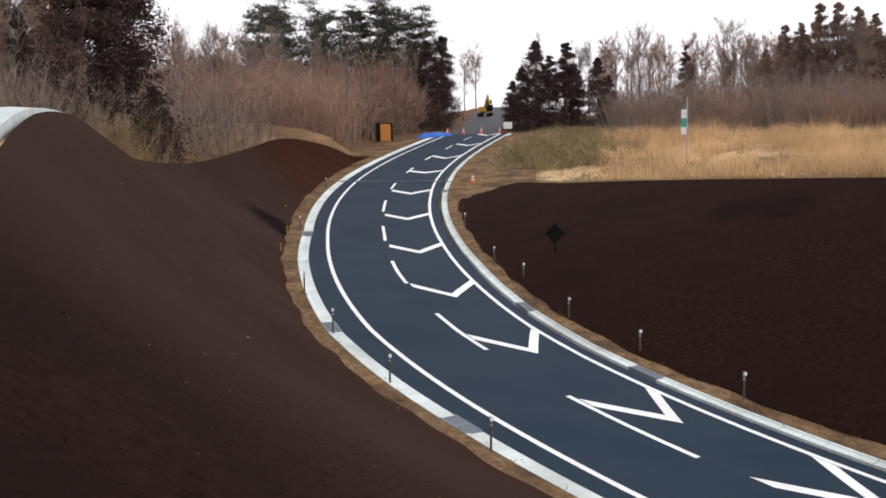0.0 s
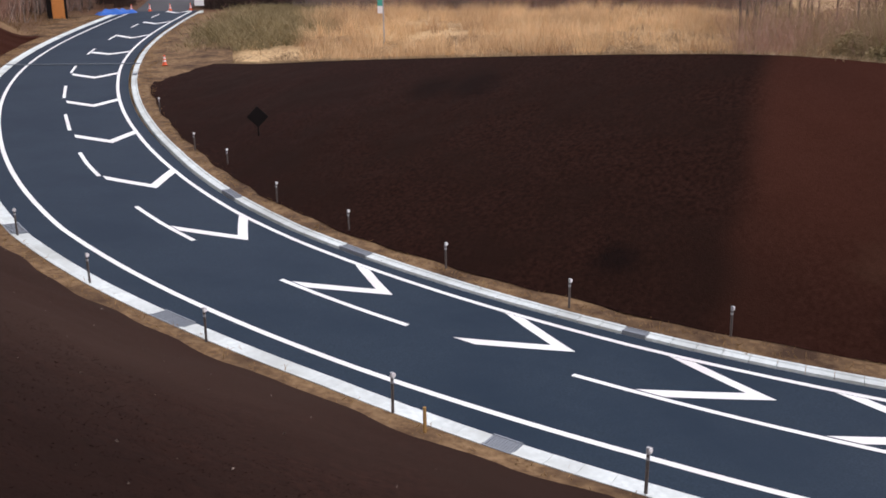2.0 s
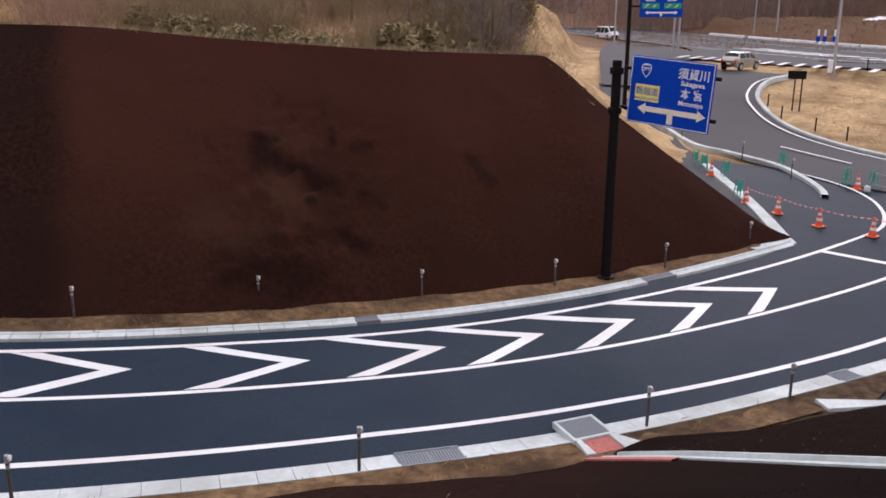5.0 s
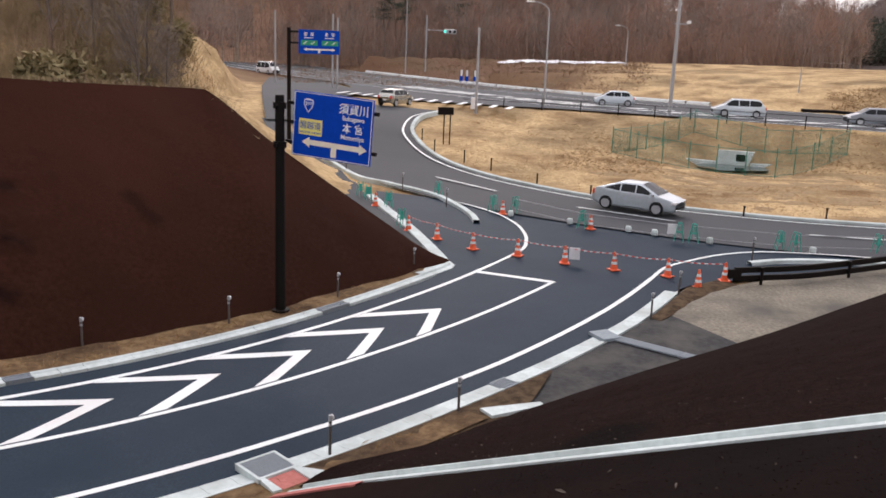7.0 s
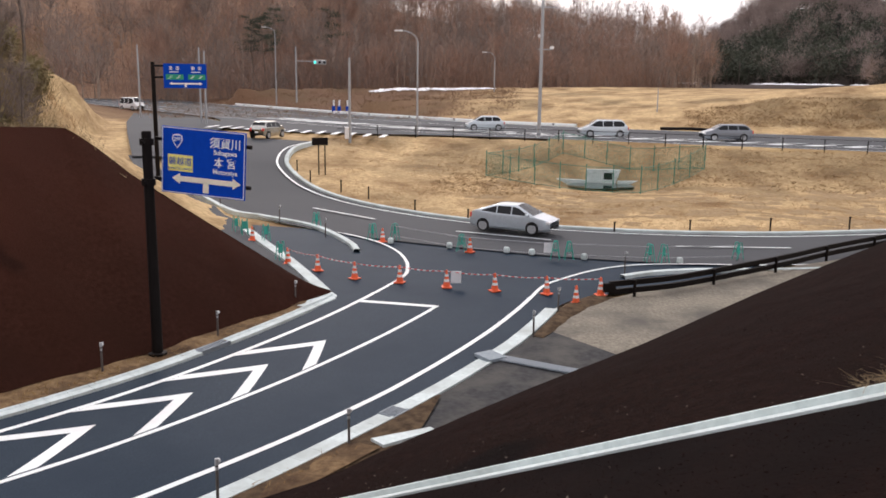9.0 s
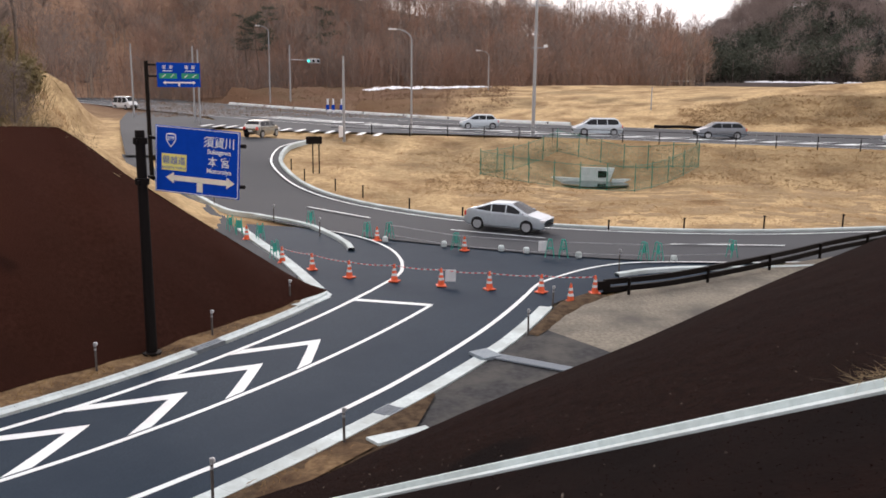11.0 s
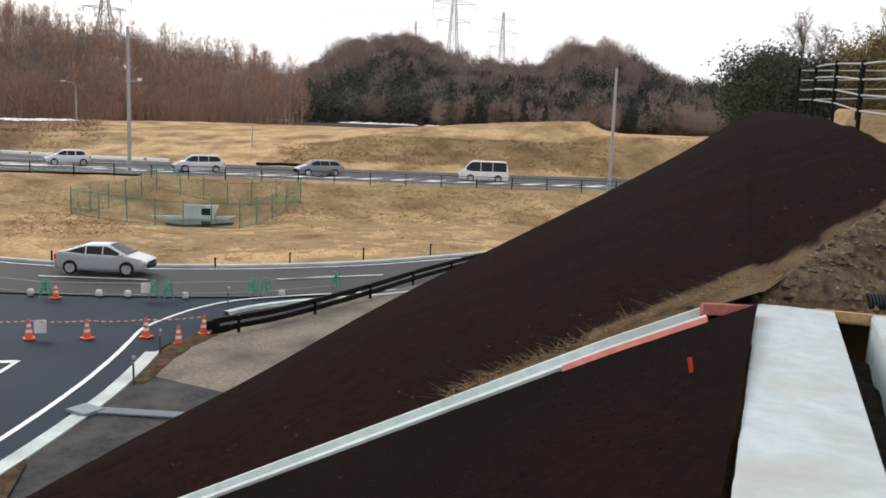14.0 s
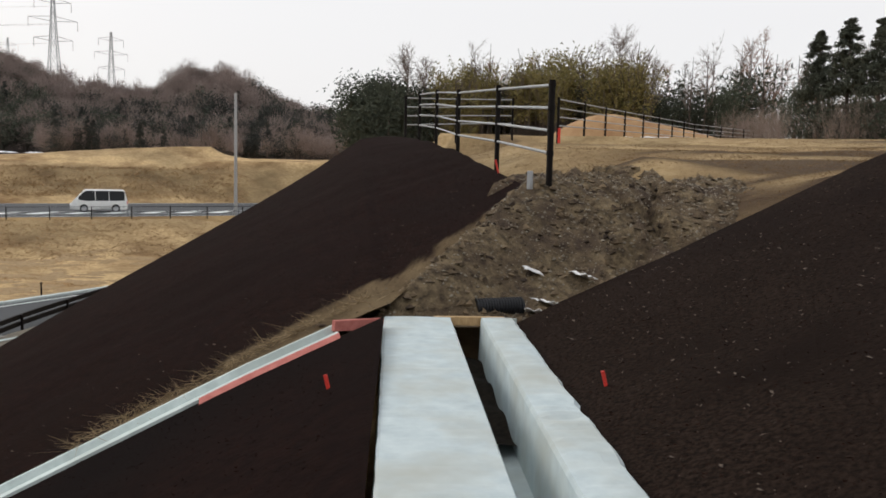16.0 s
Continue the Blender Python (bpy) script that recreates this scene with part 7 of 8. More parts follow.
def pine(seed, height=17.0):
    rs = np.random.RandomState(seed)
    t, c = Heap(), Heap()
    n = 6
    z = np.linspace(0, height, n)
    ax = np.column_stack([np.cumsum(rs.randn(n) * 0.25) * (z > 0), np.cumsum(rs.randn(n) * 0.25) * (z > 0), z])
    tubes(t, ax[:-1], ax[1:], 0.2 * (1 - z[:-1] / height * 0.85), 0.2 * (1 - z[1:] / height * 0.85), 0, 6)
    for k in range(15):
        f = 0.52 + 0.48 * rs.rand()
        p = np.array([np.interp(f * height, z, ax[:, j]) for j in range(3)])
        a = rs.rand() * 6.28
        ln = (1.2 + 2.6 * (1 - f)) * (0.7 + 0.6 * rs.rand())
        e = p + np.array([math.cos(a) * ln, math.sin(a) * ln, 0.3 * ln])
        tubes(t, p[None], e[None], 0.05, 0.02, 0, 4)
        q = p + (e - p) * (0.35 + 0.75 * rs.rand(130))[:, None] + rs.randn(130, 3) * np.array([0.5, 0.5, 0.16]) * (0.5 + 0.3 * ln)
        leaves(c, q, 0.24, rs, 0, 0.5)
    return t, c


def broadleaf(seed, height=9.0, leaf=0.30, clumps=40, per=85):
    rs = np.random.RandomState(seed)
    t, c = Heap(), Heap()
    tubes(t, np.array([[0, 0, 0.0]]), np.array([[0, 0, height * 0.6]]), 0.18, 0.08, 0, 6)
    p = unit(rs.randn(clumps, 3)) * (0.55 + 0.45 * rs.rand(clumps, 1)) * np.array([0.34, 0.34, 0.42]) * height + np.array([0, 0, height * 0.56])
    q = (p[:, None] + rs.randn(clumps, per, 3) * height * 0.075).reshape(-1, 3)
    leaves(c, q, leaf, rs, 0)
    return t, c


def bamboo(seed, height=11.0):
    rs = np.random.RandomState(seed)
    t, c = Heap(), Heap()
    for k in range(9):
        b = np.array([*rs.randn(2) * 0.9, 0])
        h = height * (0.8 + 0.3 * rs.rand())
        lean = rs.randn(2) * 0.7
        z = np.linspace(0, 1, 6)
        ax = b + np.column_stack([lean[0] * z ** 2.5 * 1.6, lean[1] * z ** 2.5 * 1.6, h * (z - 0.06 * z ** 4)])
        tubes(t, ax[:-1], ax[1:], 0.05, 0.035, 0, 4)
        s = 0.35 + 0.65 * rs.rand(150)
        q = np.stack([np.interp(s, z, ax[:, j]) for j in range(3)], -1) + rs.randn(150, 3) * np.array([0.5, 0.5, 0.45])
        leaves(c, q, 0.36, rs, 0)
    return t, c


def thicket(seed, height=3.6, stems=60, twigs=20, tw=0.012):
    """A clump of thin bare stems with side twigs."""
    rs = np.random.RandomState(seed)
    t, c = Heap(), Heap()
    b = np.column_stack([rs.randn(stems, 2) * 0.8, np.zeros(stems)])
    d = unit(np.column_stack([rs.randn(stems, 2) * 0.28, np.ones(stems)]))
    e = b + d * (height * (0.55 + 0.5 * rs.rand(stems)))[:, None]
    slivers(c, b, e, tw * 1.6, rs)
    k = 0.2 + 0.8 * rs.rand(stems, twigs)
    q = (b[:, None] + (e - b)[:, None] * k[..., None]).reshape(-1, 3)
    w = unit(np.repeat(d, twigs, 0) + rs.randn(len(q), 3) * 0.5)
    slivers(c, q, q + w * (height * 0.17 * (0.5 + rs.rand(len(q))))[:, None], tw, rs)
    return t, c


def tree_kind(name, label, category, gen, mats, seeds):
    """Prototypes of one kind of tree; each has a trunk and a crown."""
    out = []
    for s in seeds:
        t, c = gen(s)
        parts = []
        for nm, hp, ms in (("trunk", t, [M_BARK]), ("crown", c, mats)):
            if hp.n:
                v, f, m = hp.arrays()
                parts.append((nm, fast_mesh(nm, v, f, m, ms), (v, f, m)))
        out.append(parts)
    return dict(name=name, label=label, category=category, protos=out, mats=mats)


TREES = np.random.RandomState(11)


def plant(kind, x, y, scale=1.0, z=None, label="", group=""):
    z = float(ground_z(x, y)) - 0.1 if z is None else z
    t = thing(kind["name"], label or kind["label"], kind["category"], group=group or kind["name"] + "s")
    t.matrix_basis = Matrix.Translation((x, y, z)) @ Euler((0, 0, TREES.rand() * 6.28)).to_matrix().to_4x4() @ Matrix.Scale(scale * (0.9 + 0.2 * TREES.rand()), 4)
    for nm, me, _ in kind["protos"][TREES.randint(len(kind["protos"]))]:
        o_ = new(nm, me)
        o_.parent = t
    return t


def woods(name, label, kinds, places, keep=1.0, bark=None):
    """A far wood, gathered into one body of many trees. Places: x, y, z, size, kind."""
    h = Heap()
    mats = [bark or M_BARK]
    for k in kinds:
        mats += [m for m in k["mats"]]
    start = [1]
    for k in kinds:
        start.append(start[-1] + len(k["mats"]))
    for x, y, z, s, k in places:
        pr = kinds[k]["protos"][TREES.randint(len(kinds[k]["protos"]))]
        a = TREES.rand() * 6.28
        ca, sa_ = math.cos(a) * s, math.sin(a) * s
        for nm, _, (v, f, m) in pr:
            if keep < 1 and nm == "crown":
                sel = TREES.rand(len(f)) < keep
                f, m = f[sel], m[sel]
            w = np.column_stack([v[:, 0] * ca - v[:, 1] * sa_ + x, v[:, 0] * sa_ + v[:, 1] * ca + y, v[:, 2] * s * (0.85 + 0.3 * TREES.rand()) + z])
            h.v.append(w)
            h.f.append(f + h.n)
            h.m.append(np.zeros(len(f), int) if nm == "trunk" else m + start[k])
            h.n += len(w)
    v, f, m = h.arrays()
    return tagged(mesh_part(name, fast_mesh(name, v, f, m, mats), None), label, "wood", kind="stuff")


BARE = tree_kind("bare_tree", "tall leafless deciduous tree with fine grey-brown twigs", "tree", lambda s: bare_tree(s, 13.0, 24, 9, 14, 0.30, 0.26, 0.020), [M_TWIG], (1, 2, 3, 4))
BARE_RED = tree_kind("bare_tree", "leafless young tree with reddish-brown twigs", "tree", lambda s: bare_tree(s, 11, 24, 9, 14, 0.24, 0.12, 0.018, 0.07), [M_TWIG_RED], (5, 6, 7))
CEDAR = tree_kind("cedar_tree", "dark rusty-brown winter cedar with drooping sprays", "tree", lambda s: cedar(s, 14.0, 0.2, 300, 100, 0.08, 0.13), [M_CEDAR, M_BARK], (1, 2, 3))
CEDAR_WIDE = tree_kind("cedar_tree", "broad dark rusty cedar reaching the ground", "tree", lambda s: cedar(s, 11, 0.30, 200, 110, 0.03, 0.17), [M_CEDAR, M_BARK], (4, 5))
CEDAR_BLACK = tree_kind("cedar_tree", "broad black-green cedar above the plateau", "tree", lambda s: cedar(s, 11, 0.30, 110, 105, 0.03, 0.26), [M_HILLGREEN, M_BARK], (4,))
CEDAR_RUST = tree_kind("cedar_tree", "broad russet-brown winter cedar", "tree", lambda s: cedar(s, 12, 0.25, 240, 120, 0.02, 0.15), [M_CEDAR_RUST, M_BARK], (6, 7, 8))
PINE = tree_kind("pine_tree", "tall bare-stemmed pine with a dark flat crown", "tree", lambda s: pine(s), [M_PINE], (1, 2, 3))
LEAFY = tree_kind("evergreen_tree", "dark green evergreen broadleaf tree", "tree", lambda s: broadleaf(s), [M_PINE], (1, 2, 3))
BAMBOO = tree_kind("bamboo_clump", "yellow-green arching bamboo clump", "bamboo", lambda s: bamboo(s), [M_BAMBOO], (1, 2, 3))
BUSH = tree_kind("thicket", "bare reddish-brown thicket of thin stems", "shrub", lambda s: thicket(s), [M_TWIG_RED], (1, 2, 3))
BUSH_TAN = tree_kind("thicket", "tangle of tan dead vines over a bush", "shrub", lambda s: thicket(s + 40, 3.0, 90, 24), [M_VINE], (1, 2))
BUSH_GREY = tree_kind("thicket", "bare grey-brown thicket of thin stems", "shrub", lambda s: thicket(s + 20, 3.2), [M_TWIG], (1, 2, 3))
SASA = tree_kind("undergrowth", "low olive-green evergreen undergrowth", "shrub", lambda s: broadleaf(s + 9, 1.0, 0.12, 50, 34), [M_SASA], (1, 2))

BARE_FAR = tree_kind("bare_tree", "leafless tree", "tree", lambda s: bare_tree(s, 13.0, 13, 5, 5, 0.28, 0.3, 0.045, 0.13), [M_TWIG], (31, 32, 33, 34))
BARE_RED_FAR = tree_kind("bare_tree", "leafless tree", "tree", lambda s: bare_tree(s, 11.0, 13, 5, 5, 0.24, 0.22, 0.042, 0.09), [M_TWIG_RED], (35, 36, 37))
LEAFY_FAR = tree_kind("evergreen_tree", "evergreen tree", "tree", lambda s: broadleaf(s, 9.0, 0.50, 34, 17), [M_HILLGREEN], (31, 32, 33))
CEDAR_FAR = tree_kind("cedar_tree", "cedar tree", "tree", lambda s: cedar(s, 10.0, 0.27, 12, 60, 0.05, 0.6), [M_HILLDARK, M_BARK], (41, 42, 43))
LEAFY_DARK = tree_kind("evergreen_tree", "evergreen tree", "tree", lambda s: broadleaf(s, 9.0, 0.42, 40, 20), [M_HILLDARK], (34, 35, 36))
BARE_HILL = tree_kind("bare_tree", "leafless tree", "tree", lambda s: round_tree(s), [M_HILLTWIG], (44, 45, 46, 47))
ROUND_FAR = tree_kind("bare_tree", "leafless tree", "tree", lambda s: round_tree(s, 10.0, 0.055, 700), [M_TWIG], (51, 52, 53))
ROUND_RED = tree_kind("bare_tree", "leafless tree", "tree", lambda s: round_tree(s, 9.0, 0.05, 700), [M_TWIG_RED], (54, 55, 56))
BUSH_FAR = tree_kind("thicket", "thicket", "shrub", lambda s: thicket(s + 60, 3.6, 34, 11, 0.017), [M_TWIG_RED], (1, 2, 3))
BUSH_GREY_FAR = tree_kind("thicket", "thicket", "shrub", lambda s: thicket(s + 70, 3.2, 34, 11, 0.017), [M_TWIG], (1, 2, 3))


def scatter(n, az, d, seed):
    rs = np.random.RandomState(seed)
    a, r = az[0] + (az[1] - az[0]) * rs.rand(n), d[0] + (d[1] - d[0]) * rs.rand(n)
    return [at_az(p, q, 0)[:2] + (rs.rand(),) for p, q in zip(a, r)]


def clear(x, y, pad=6.5):
    """Off the ramp and its run-out."""
    return min(np.min((RX[:225] - x) ** 2 + (RY[:225] - y) ** 2), np.min((UPPER[:, 0] - x) ** 2 + (UPPER[:, 1] - y) ** 2)) > pad ** 2


def inside_crest(x, y):
    """On the plateau, behind the crest of the far bank."""
    i = np.argmin((right_crest[:, 0] - x) ** 2 + (right_crest[:, 1] - y) ** 2)
    return math.hypot(x, y) > math.hypot(right_crest[i, 0], right_crest[i, 1]) + 0.6


# north-west: behind the near bank
for az, d, k, sc in ((-22.3, 47, CEDAR, 1.2), (-20.2, 49, CEDAR, 1.15), (-21.2, 51, CEDAR, 1.25), (-18.2, 46, CEDAR_WIDE, 0.46), (-17.6, 47, CEDAR_WIDE, 0.40), (-25.6, 50, CEDAR, 0.6), (-24.6, 66, CEDAR, 1.1), (-27.0, 62, CEDAR, 1.0), (-28.8, 58, CEDAR, 0.9), (-23.4, 60, CEDAR_WIDE, 0.9)):
    x, y, _ = at_az(az, d, 0)
    plant(k, x, y, sc)
for x, y, r in scatter(22, (-30, -22.5), (50, 72), 2) + scatter(14, (-20, -12), (84, 104), 37):
    if clear(x, y):
        plant(BARE if r < 0.5 else BARE_RED, x, y, 0.55 + 0.35 * r)
for x, y, r in scatter(30, (-30, -22.5), (42, 60), 3) + scatter(26, (-20, -12), (82, 98), 36):
    if clear(x, y):
        plant(BUSH_GREY, x, y, 1.0 + 0.8 * r)
for az, d, sc in ((-15.4, 62, 2.05), (-14.7, 64, 1.85), (-16.2, 66, 1.9), (-13.6, 68, 1.6), (-12.4, 70, 1.5)):
    x, y, _ = at_az(az, d, 0)
    plant(BUSH_GREY, x, y, sc, label="grey bare shrub with many stems fanning out")
for x, y, r in scatter(9, (-22.6, -18.2), (43.5, 45.5), 57):
    plant(BUSH_TAN, x, y, 0.6 + 0.45 * r)
for az, d, sc in ((-14.6, 86, 0.85), (-12.4, 92, 0.8), (-10.6, 100, 0.85), (-16.9, 84, 0.8), (-8.2, 104, 0.8)):
    x, y, _ = at_az(az, d, 0)
    plant(BARE, x, y, sc)
for x, y, r in scatter(34, (-11.8, -3.4), (108, 130), 4) + scatter(8, (-3.2, -0.4), (106, 118), 8):
    if clear(x, y, 7):
        plant(PINE, x, y, 0.78 + 0.24 * r)
woods("far_wood", "dense reddish-brown young wood beside the upper road", [BARE_RED_FAR, ROUND_RED, BARE_FAR], [(x, y, float(ground_z(x, y)) - 0.2, 0.55 + 0.35 * ((r * 7) % 1), int(r * 2.3)) for x, y, r in scatter(280, (-17, -0.5), (92, 122), 5) if clear(x, y, 7.5)], 1.0, M_BARK_FAR)
woods("far_wood", "tall leafless trees behind the thicket", [BARE_FAR, ROUND_FAR], [(x, y, float(ground_z(x, y)) - 0.2, 0.75 + 0.3 * ((r * 7) % 1), int(r > 0.7)) for x, y, r in scatter(110, (-20, -0.5), (122, 140), 66) if clear(x, y, 7.5)], 1.0, M_BARK_FAR)
for x, y, r in scatter(120, (-17, -1.2), (80, 112), 6):
    if clear(x, y, 9.0) and r < 0.35 and (math.hypot(x, y) > 95 or x < -10):
        plant(BUSH, x, y, 1.3 + 0.8 * r)
woods("far_thicket", "dense reddish-brown thicket beside the upper road", [BUSH_FAR, BUSH_GREY_FAR], [(x, y, float(ground_z(x, y)) - 0.2, 1.2 + 0.9 * r, int(r > 0.85)) for x, y, r in scatter(420, (-17, -1.2), (82, 118), 51) if clear(x, y, 9.0) and (math.hypot(x, y) > 95 or x < -10)], 1.0, M_BARK_FAR)
for az, d, s in ((0.1, 113, 1.15), (-0.9, 108, 0.9), (-1.9, 112, 0.95), (0.2, 104, 0.62), (-0.5, 101, 0.5)):
    x, y, _ = at_az(az, d, 0)
    plant(CEDAR_WIDE, x, y, s)
for az, d, s in ((2.3, 150, 0.85), (1.6, 144, 0.8), (5.6, 150, 0.7)):
    x, y, _ = at_az(az, d, 0)
    plant(BARE, x, y, s)
# north-east plateau
for az, d, s, k in ((4.7, 99, 0.55, CEDAR_WIDE), (5.3, 97, 0.66, CEDAR_WIDE), (6.2, 98, 0.86, CEDAR_WIDE), (7.1, 97, 0.74, CEDAR_WIDE), (8.2, 98, 0.95, CEDAR_WIDE), (8.9, 100, 0.6, CEDAR_WIDE), (10.2, 97, 0.66, CEDAR_WIDE), (10.9, 100, 0.5, CEDAR_WIDE), (15.7, 108, 0.72, CEDAR),
                    (20.4, 104, 0.72, CEDAR_RUST), (21.5, 106, 0.98, CEDAR_RUST), (22.4, 108, 1.0, CEDAR_RUST), (23.4, 108, 1.06, CEDAR_RUST), (24.4, 108, 1.03, CEDAR_RUST), (25.5, 109, 1.05, CEDAR_RUST), (26.4, 109, 1.02, CEDAR_RUST), (27.4, 110, 1.05, CEDAR_RUST), (28.6, 112, 1.1, CEDAR_RUST), (30.2, 112, 1.1, CEDAR_RUST)):
    x, y, _ = at_az(az, d, 0)
    plant(k, x, y, s)
for x, y, r in scatter(64, (9, 34), (104, 128), 7):
    plant(BARE if r < 0.7 else BARE_RED, x, y, 0.62 + 0.38 * r)
plant(BARE, *at_az(12.7, 104, 0)[:2], 0.9)
woods("far_thicket", "dense brown thicket at the edge of the plateau", [BUSH_FAR, BUSH_GREY_FAR], [(x, y, float(ground_z(x, y)) - 0.2, 0.9 + 1.0 * r, int(r > 0.45)) for x, y, r in scatter(420, (11, 40), (88, 118), 52)])
for x, y, r in scatter(46, (44, 62), (33.5, 44), 10):
    plant(SASA, x, y, 0.9 + 1.0 * r, float(ground_z(x, y)) - 0.3, "dark olive evergreen shrub in dry grass")
for x, y, r in scatter(30, (60, 68.6), (40, 56), 46):
    plant(SASA, x, y, 1.6 + 1.4 * r, float(ground_z(x, y)) - 0.3, "tall olive-brown scrub on the dry slope")
for x, y, r in scatter(24, (60, 67.8), (42, 56), 47):
    plant((BUSH_TAN, BARE, BUSH_TAN)[int(r * 3)], x, y, (0.9, 0.5, 0.9)[int(r * 3)] + 0.3 * ((r * 9) % 1))
for x, y, r in scatter(110, (38, 69), (40, 64), 41):
    if inside_crest(x, y):
        plant((BUSH_TAN, BUSH, BUSH_TAN)[int(r * 3)], x, y, 0.55 + 0.55 * r)
for x, y, r in scatter(60, (38, 63), (50, 80), 12):
    plant(BARE if r < 0.6 else BARE_RED, x, y, 0.6 + 0.3 * r)
woods("far_wood", "leafless wood on the northern skyline", [BARE_FAR, BARE_RED_FAR], [(x, y, float(ground_z(x, y)), 0.75 + 0.4 * r, int(r > 0.6)) for x, y, r in scatter(190, (-40, 66), (132, 175), 13) if clear(x, y, 7)], 0.8)
# east: the long brown wood beyond the main road, on a low ridge
def ridge_z(x, y):
    d, az = np.hypot(x, y), np.degrees(np.arctan2(x, y))
    return ground_z(x, y) + np.interp(az, [86, 95, 104, 108, 111], [27.0, 18.0, 13.0, 8.0, 0.0]) * sstep(178, 255, d) * sstep(52, 60, az)


xa_, xd_ = np.meshgrid(np.radians(np.linspace(50, 113, 90)), np.linspace(170, 330, 30), indexing="ij")
xx_, yy_ = np.sin(xa_) * xd_, np.cos(xa_) * xd_
tagged(sheet("hill", np.stack([xx_, yy_, ridge_z(xx_, yy_) - 0.25 - 1.5 * sstep(176, 170, xd_)], -1), surf("ridge_leaf_litter", (0.26, 0.155, 0.095), (0.38, 0.24, 0.155), 0.7, 0.95)), "low ridge under the brown wood", "hill", kind="structure")
east = [(x, y, float(ridge_z(x, y)) - 0.3, 0.95 + 0.4 * r, int(r * 3.99)) for x, y, r in scatter(640, (66, 109.5), (176, 255), 14) + scatter(280, (84, 110.3), (185, 262), 61) if x > 3.6 * y or r < 0.55]
woods("far_wood", "long leafless brown wood beyond the main road", [BARE_FAR, ROUND_FAR, ROUND_RED, BARE_RED_FAR], east, 0.7, M_BARK_PALE)
woods("far_thicket", "brown bare undergrowth along the wood edge", [BUSH_FAR, BUSH_GREY_FAR], [(x, y, float(ridge_z(x, y)) - 0.2, 1.7 + 1.0 * r, int(r > 0.7)) for x, y, r in scatter(420, (66, 109), (168, 225), 15) if x > 3.6 * y or r < 0.4], 0.9)
for az, d, s in ((81.5, 176, 1.0), (82.3, 180, 1.05), (80.9, 184, 1.0), (86.0, 190, 1.1)):
    x, y, _ = at_az(az, d, 0)
    plant(PINE, x, y, s)

# ---- wooded hills to the south-east ----
CREST_AZ = [100, 106, 109.7, 111.2, 112.8, 115.5, 117.3, 118.8, 121, 123.5, 125.4, 127.3, 129.8, 131.6, 132.8, 135, 137.2, 139, 142, 150, 160]
CREST_Z = [8, 12, 17, 24, 29.5, 32, 31, 28, 24, 22, 22.5, 28.5, 29, 25, 21, 16.5, 16, 18, 19, 19, 17]


def hill_z(x, y):
    """A range of low wooded hills whose crest runs about 300 m off."""
    d, az = np.hypot(x, y), np.degrees(np.arctan2(x, y))
    near = np.interp(az, [108, 112, 120, 128, 136], [215, 225, 205, 205, 190])
    return 8.0 + (np.interp(az, CREST_AZ, CREST_Z) - 8.0) * sstep(near, near + 82, d) + 1.2 * fbm(x, y, 0.035, 1.0) * sstep(near, near + 40, d)


ha, hd = np.meshgrid(np.radians(np.linspace(104, 160, 150)), np.linspace(185, 430, 60), indexing="ij")
M_HILL = surf("hill_leaf_litter", (0.075, 0.058, 0.050), (0.125, 0.097, 0.083), 0.5, 0.95)
hx, hy = np.sin(ha) * hd, np.cos(ha) * hd
hz = hill_z(hx, hy) - 4.0 * sstep(20, 0, hd - 185)
tagged(sheet("hill", np.stack([hx, hy, hz], -1), M_HILL), "brown wooded hillside beyond the fields", "hill", kind="structure")
ever, dark, leafless = [], [], []
for x, y, r in scatter(1350, (107.5, 147), (200, 318), 21):
    z, az, d = float(hill_z(np.array(x), np.array(y))), math.degrees(math.atan2(x, y)), math.hypot(x, y)
    if d < 208 and az < 119:
        continue
    up = (z - 8) / max(4.0, float(np.interp(az, CREST_AZ, CREST_Z)) - 8)
    patch = float(fbm(np.array(x), np.array(y), 0.022, 3.0))
    size = 0.75 + 0.4 * ((r * 7) % 1)
    if az < 119.5 and up < 0.6 + 0.2 * patch:
        (ever if r < 0.72 else dark if r < 0.8 else leafless).append((x, y, z - 0.4, size, int(r < 0.76)))
    elif az >= 119.5 and up < 0.5 + 0.6 * patch:
        (dark if r < 0.5 else ever if r < 0.6 else leafless).append((x, y, z - 0.4, size, int(r > 0.12)))
    else:
        (dark if r < 0.04 else leafless).append((x, y, z - 0.6, size * 0.95, 1))
woods("hill_wood", "dark evergreen wood covering the lower hills", [LEAFY_FAR], [p[:4] + (0,) for p in ever], 1.0, M_BARK_FAR)
woods("hill_wood", "dark evergreens standing among bare trees", [CEDAR_FAR, LEAFY_DARK], dark, 1.0, M_BARK_FAR)
woods("hill_wood", "leafless grey-brown wood over the hilltops", [BARE_HILL], [p[:4] + (0,) for p in leafless], 1.0, M_BARK_FAR)
woods("far_wood", "mixed dark wood at the foot of the hills", [LEAFY_DARK, CEDAR_FAR, BARE_HILL, BARE_HILL], [(x, y, 8.0, 0.45 + 0.35 * ((r * 9) % 1), int(r * 3.99)) for x, y, r in scatter(230, (119, 141), (178, 215), 22)], 1.0, M_BARK_FAR)
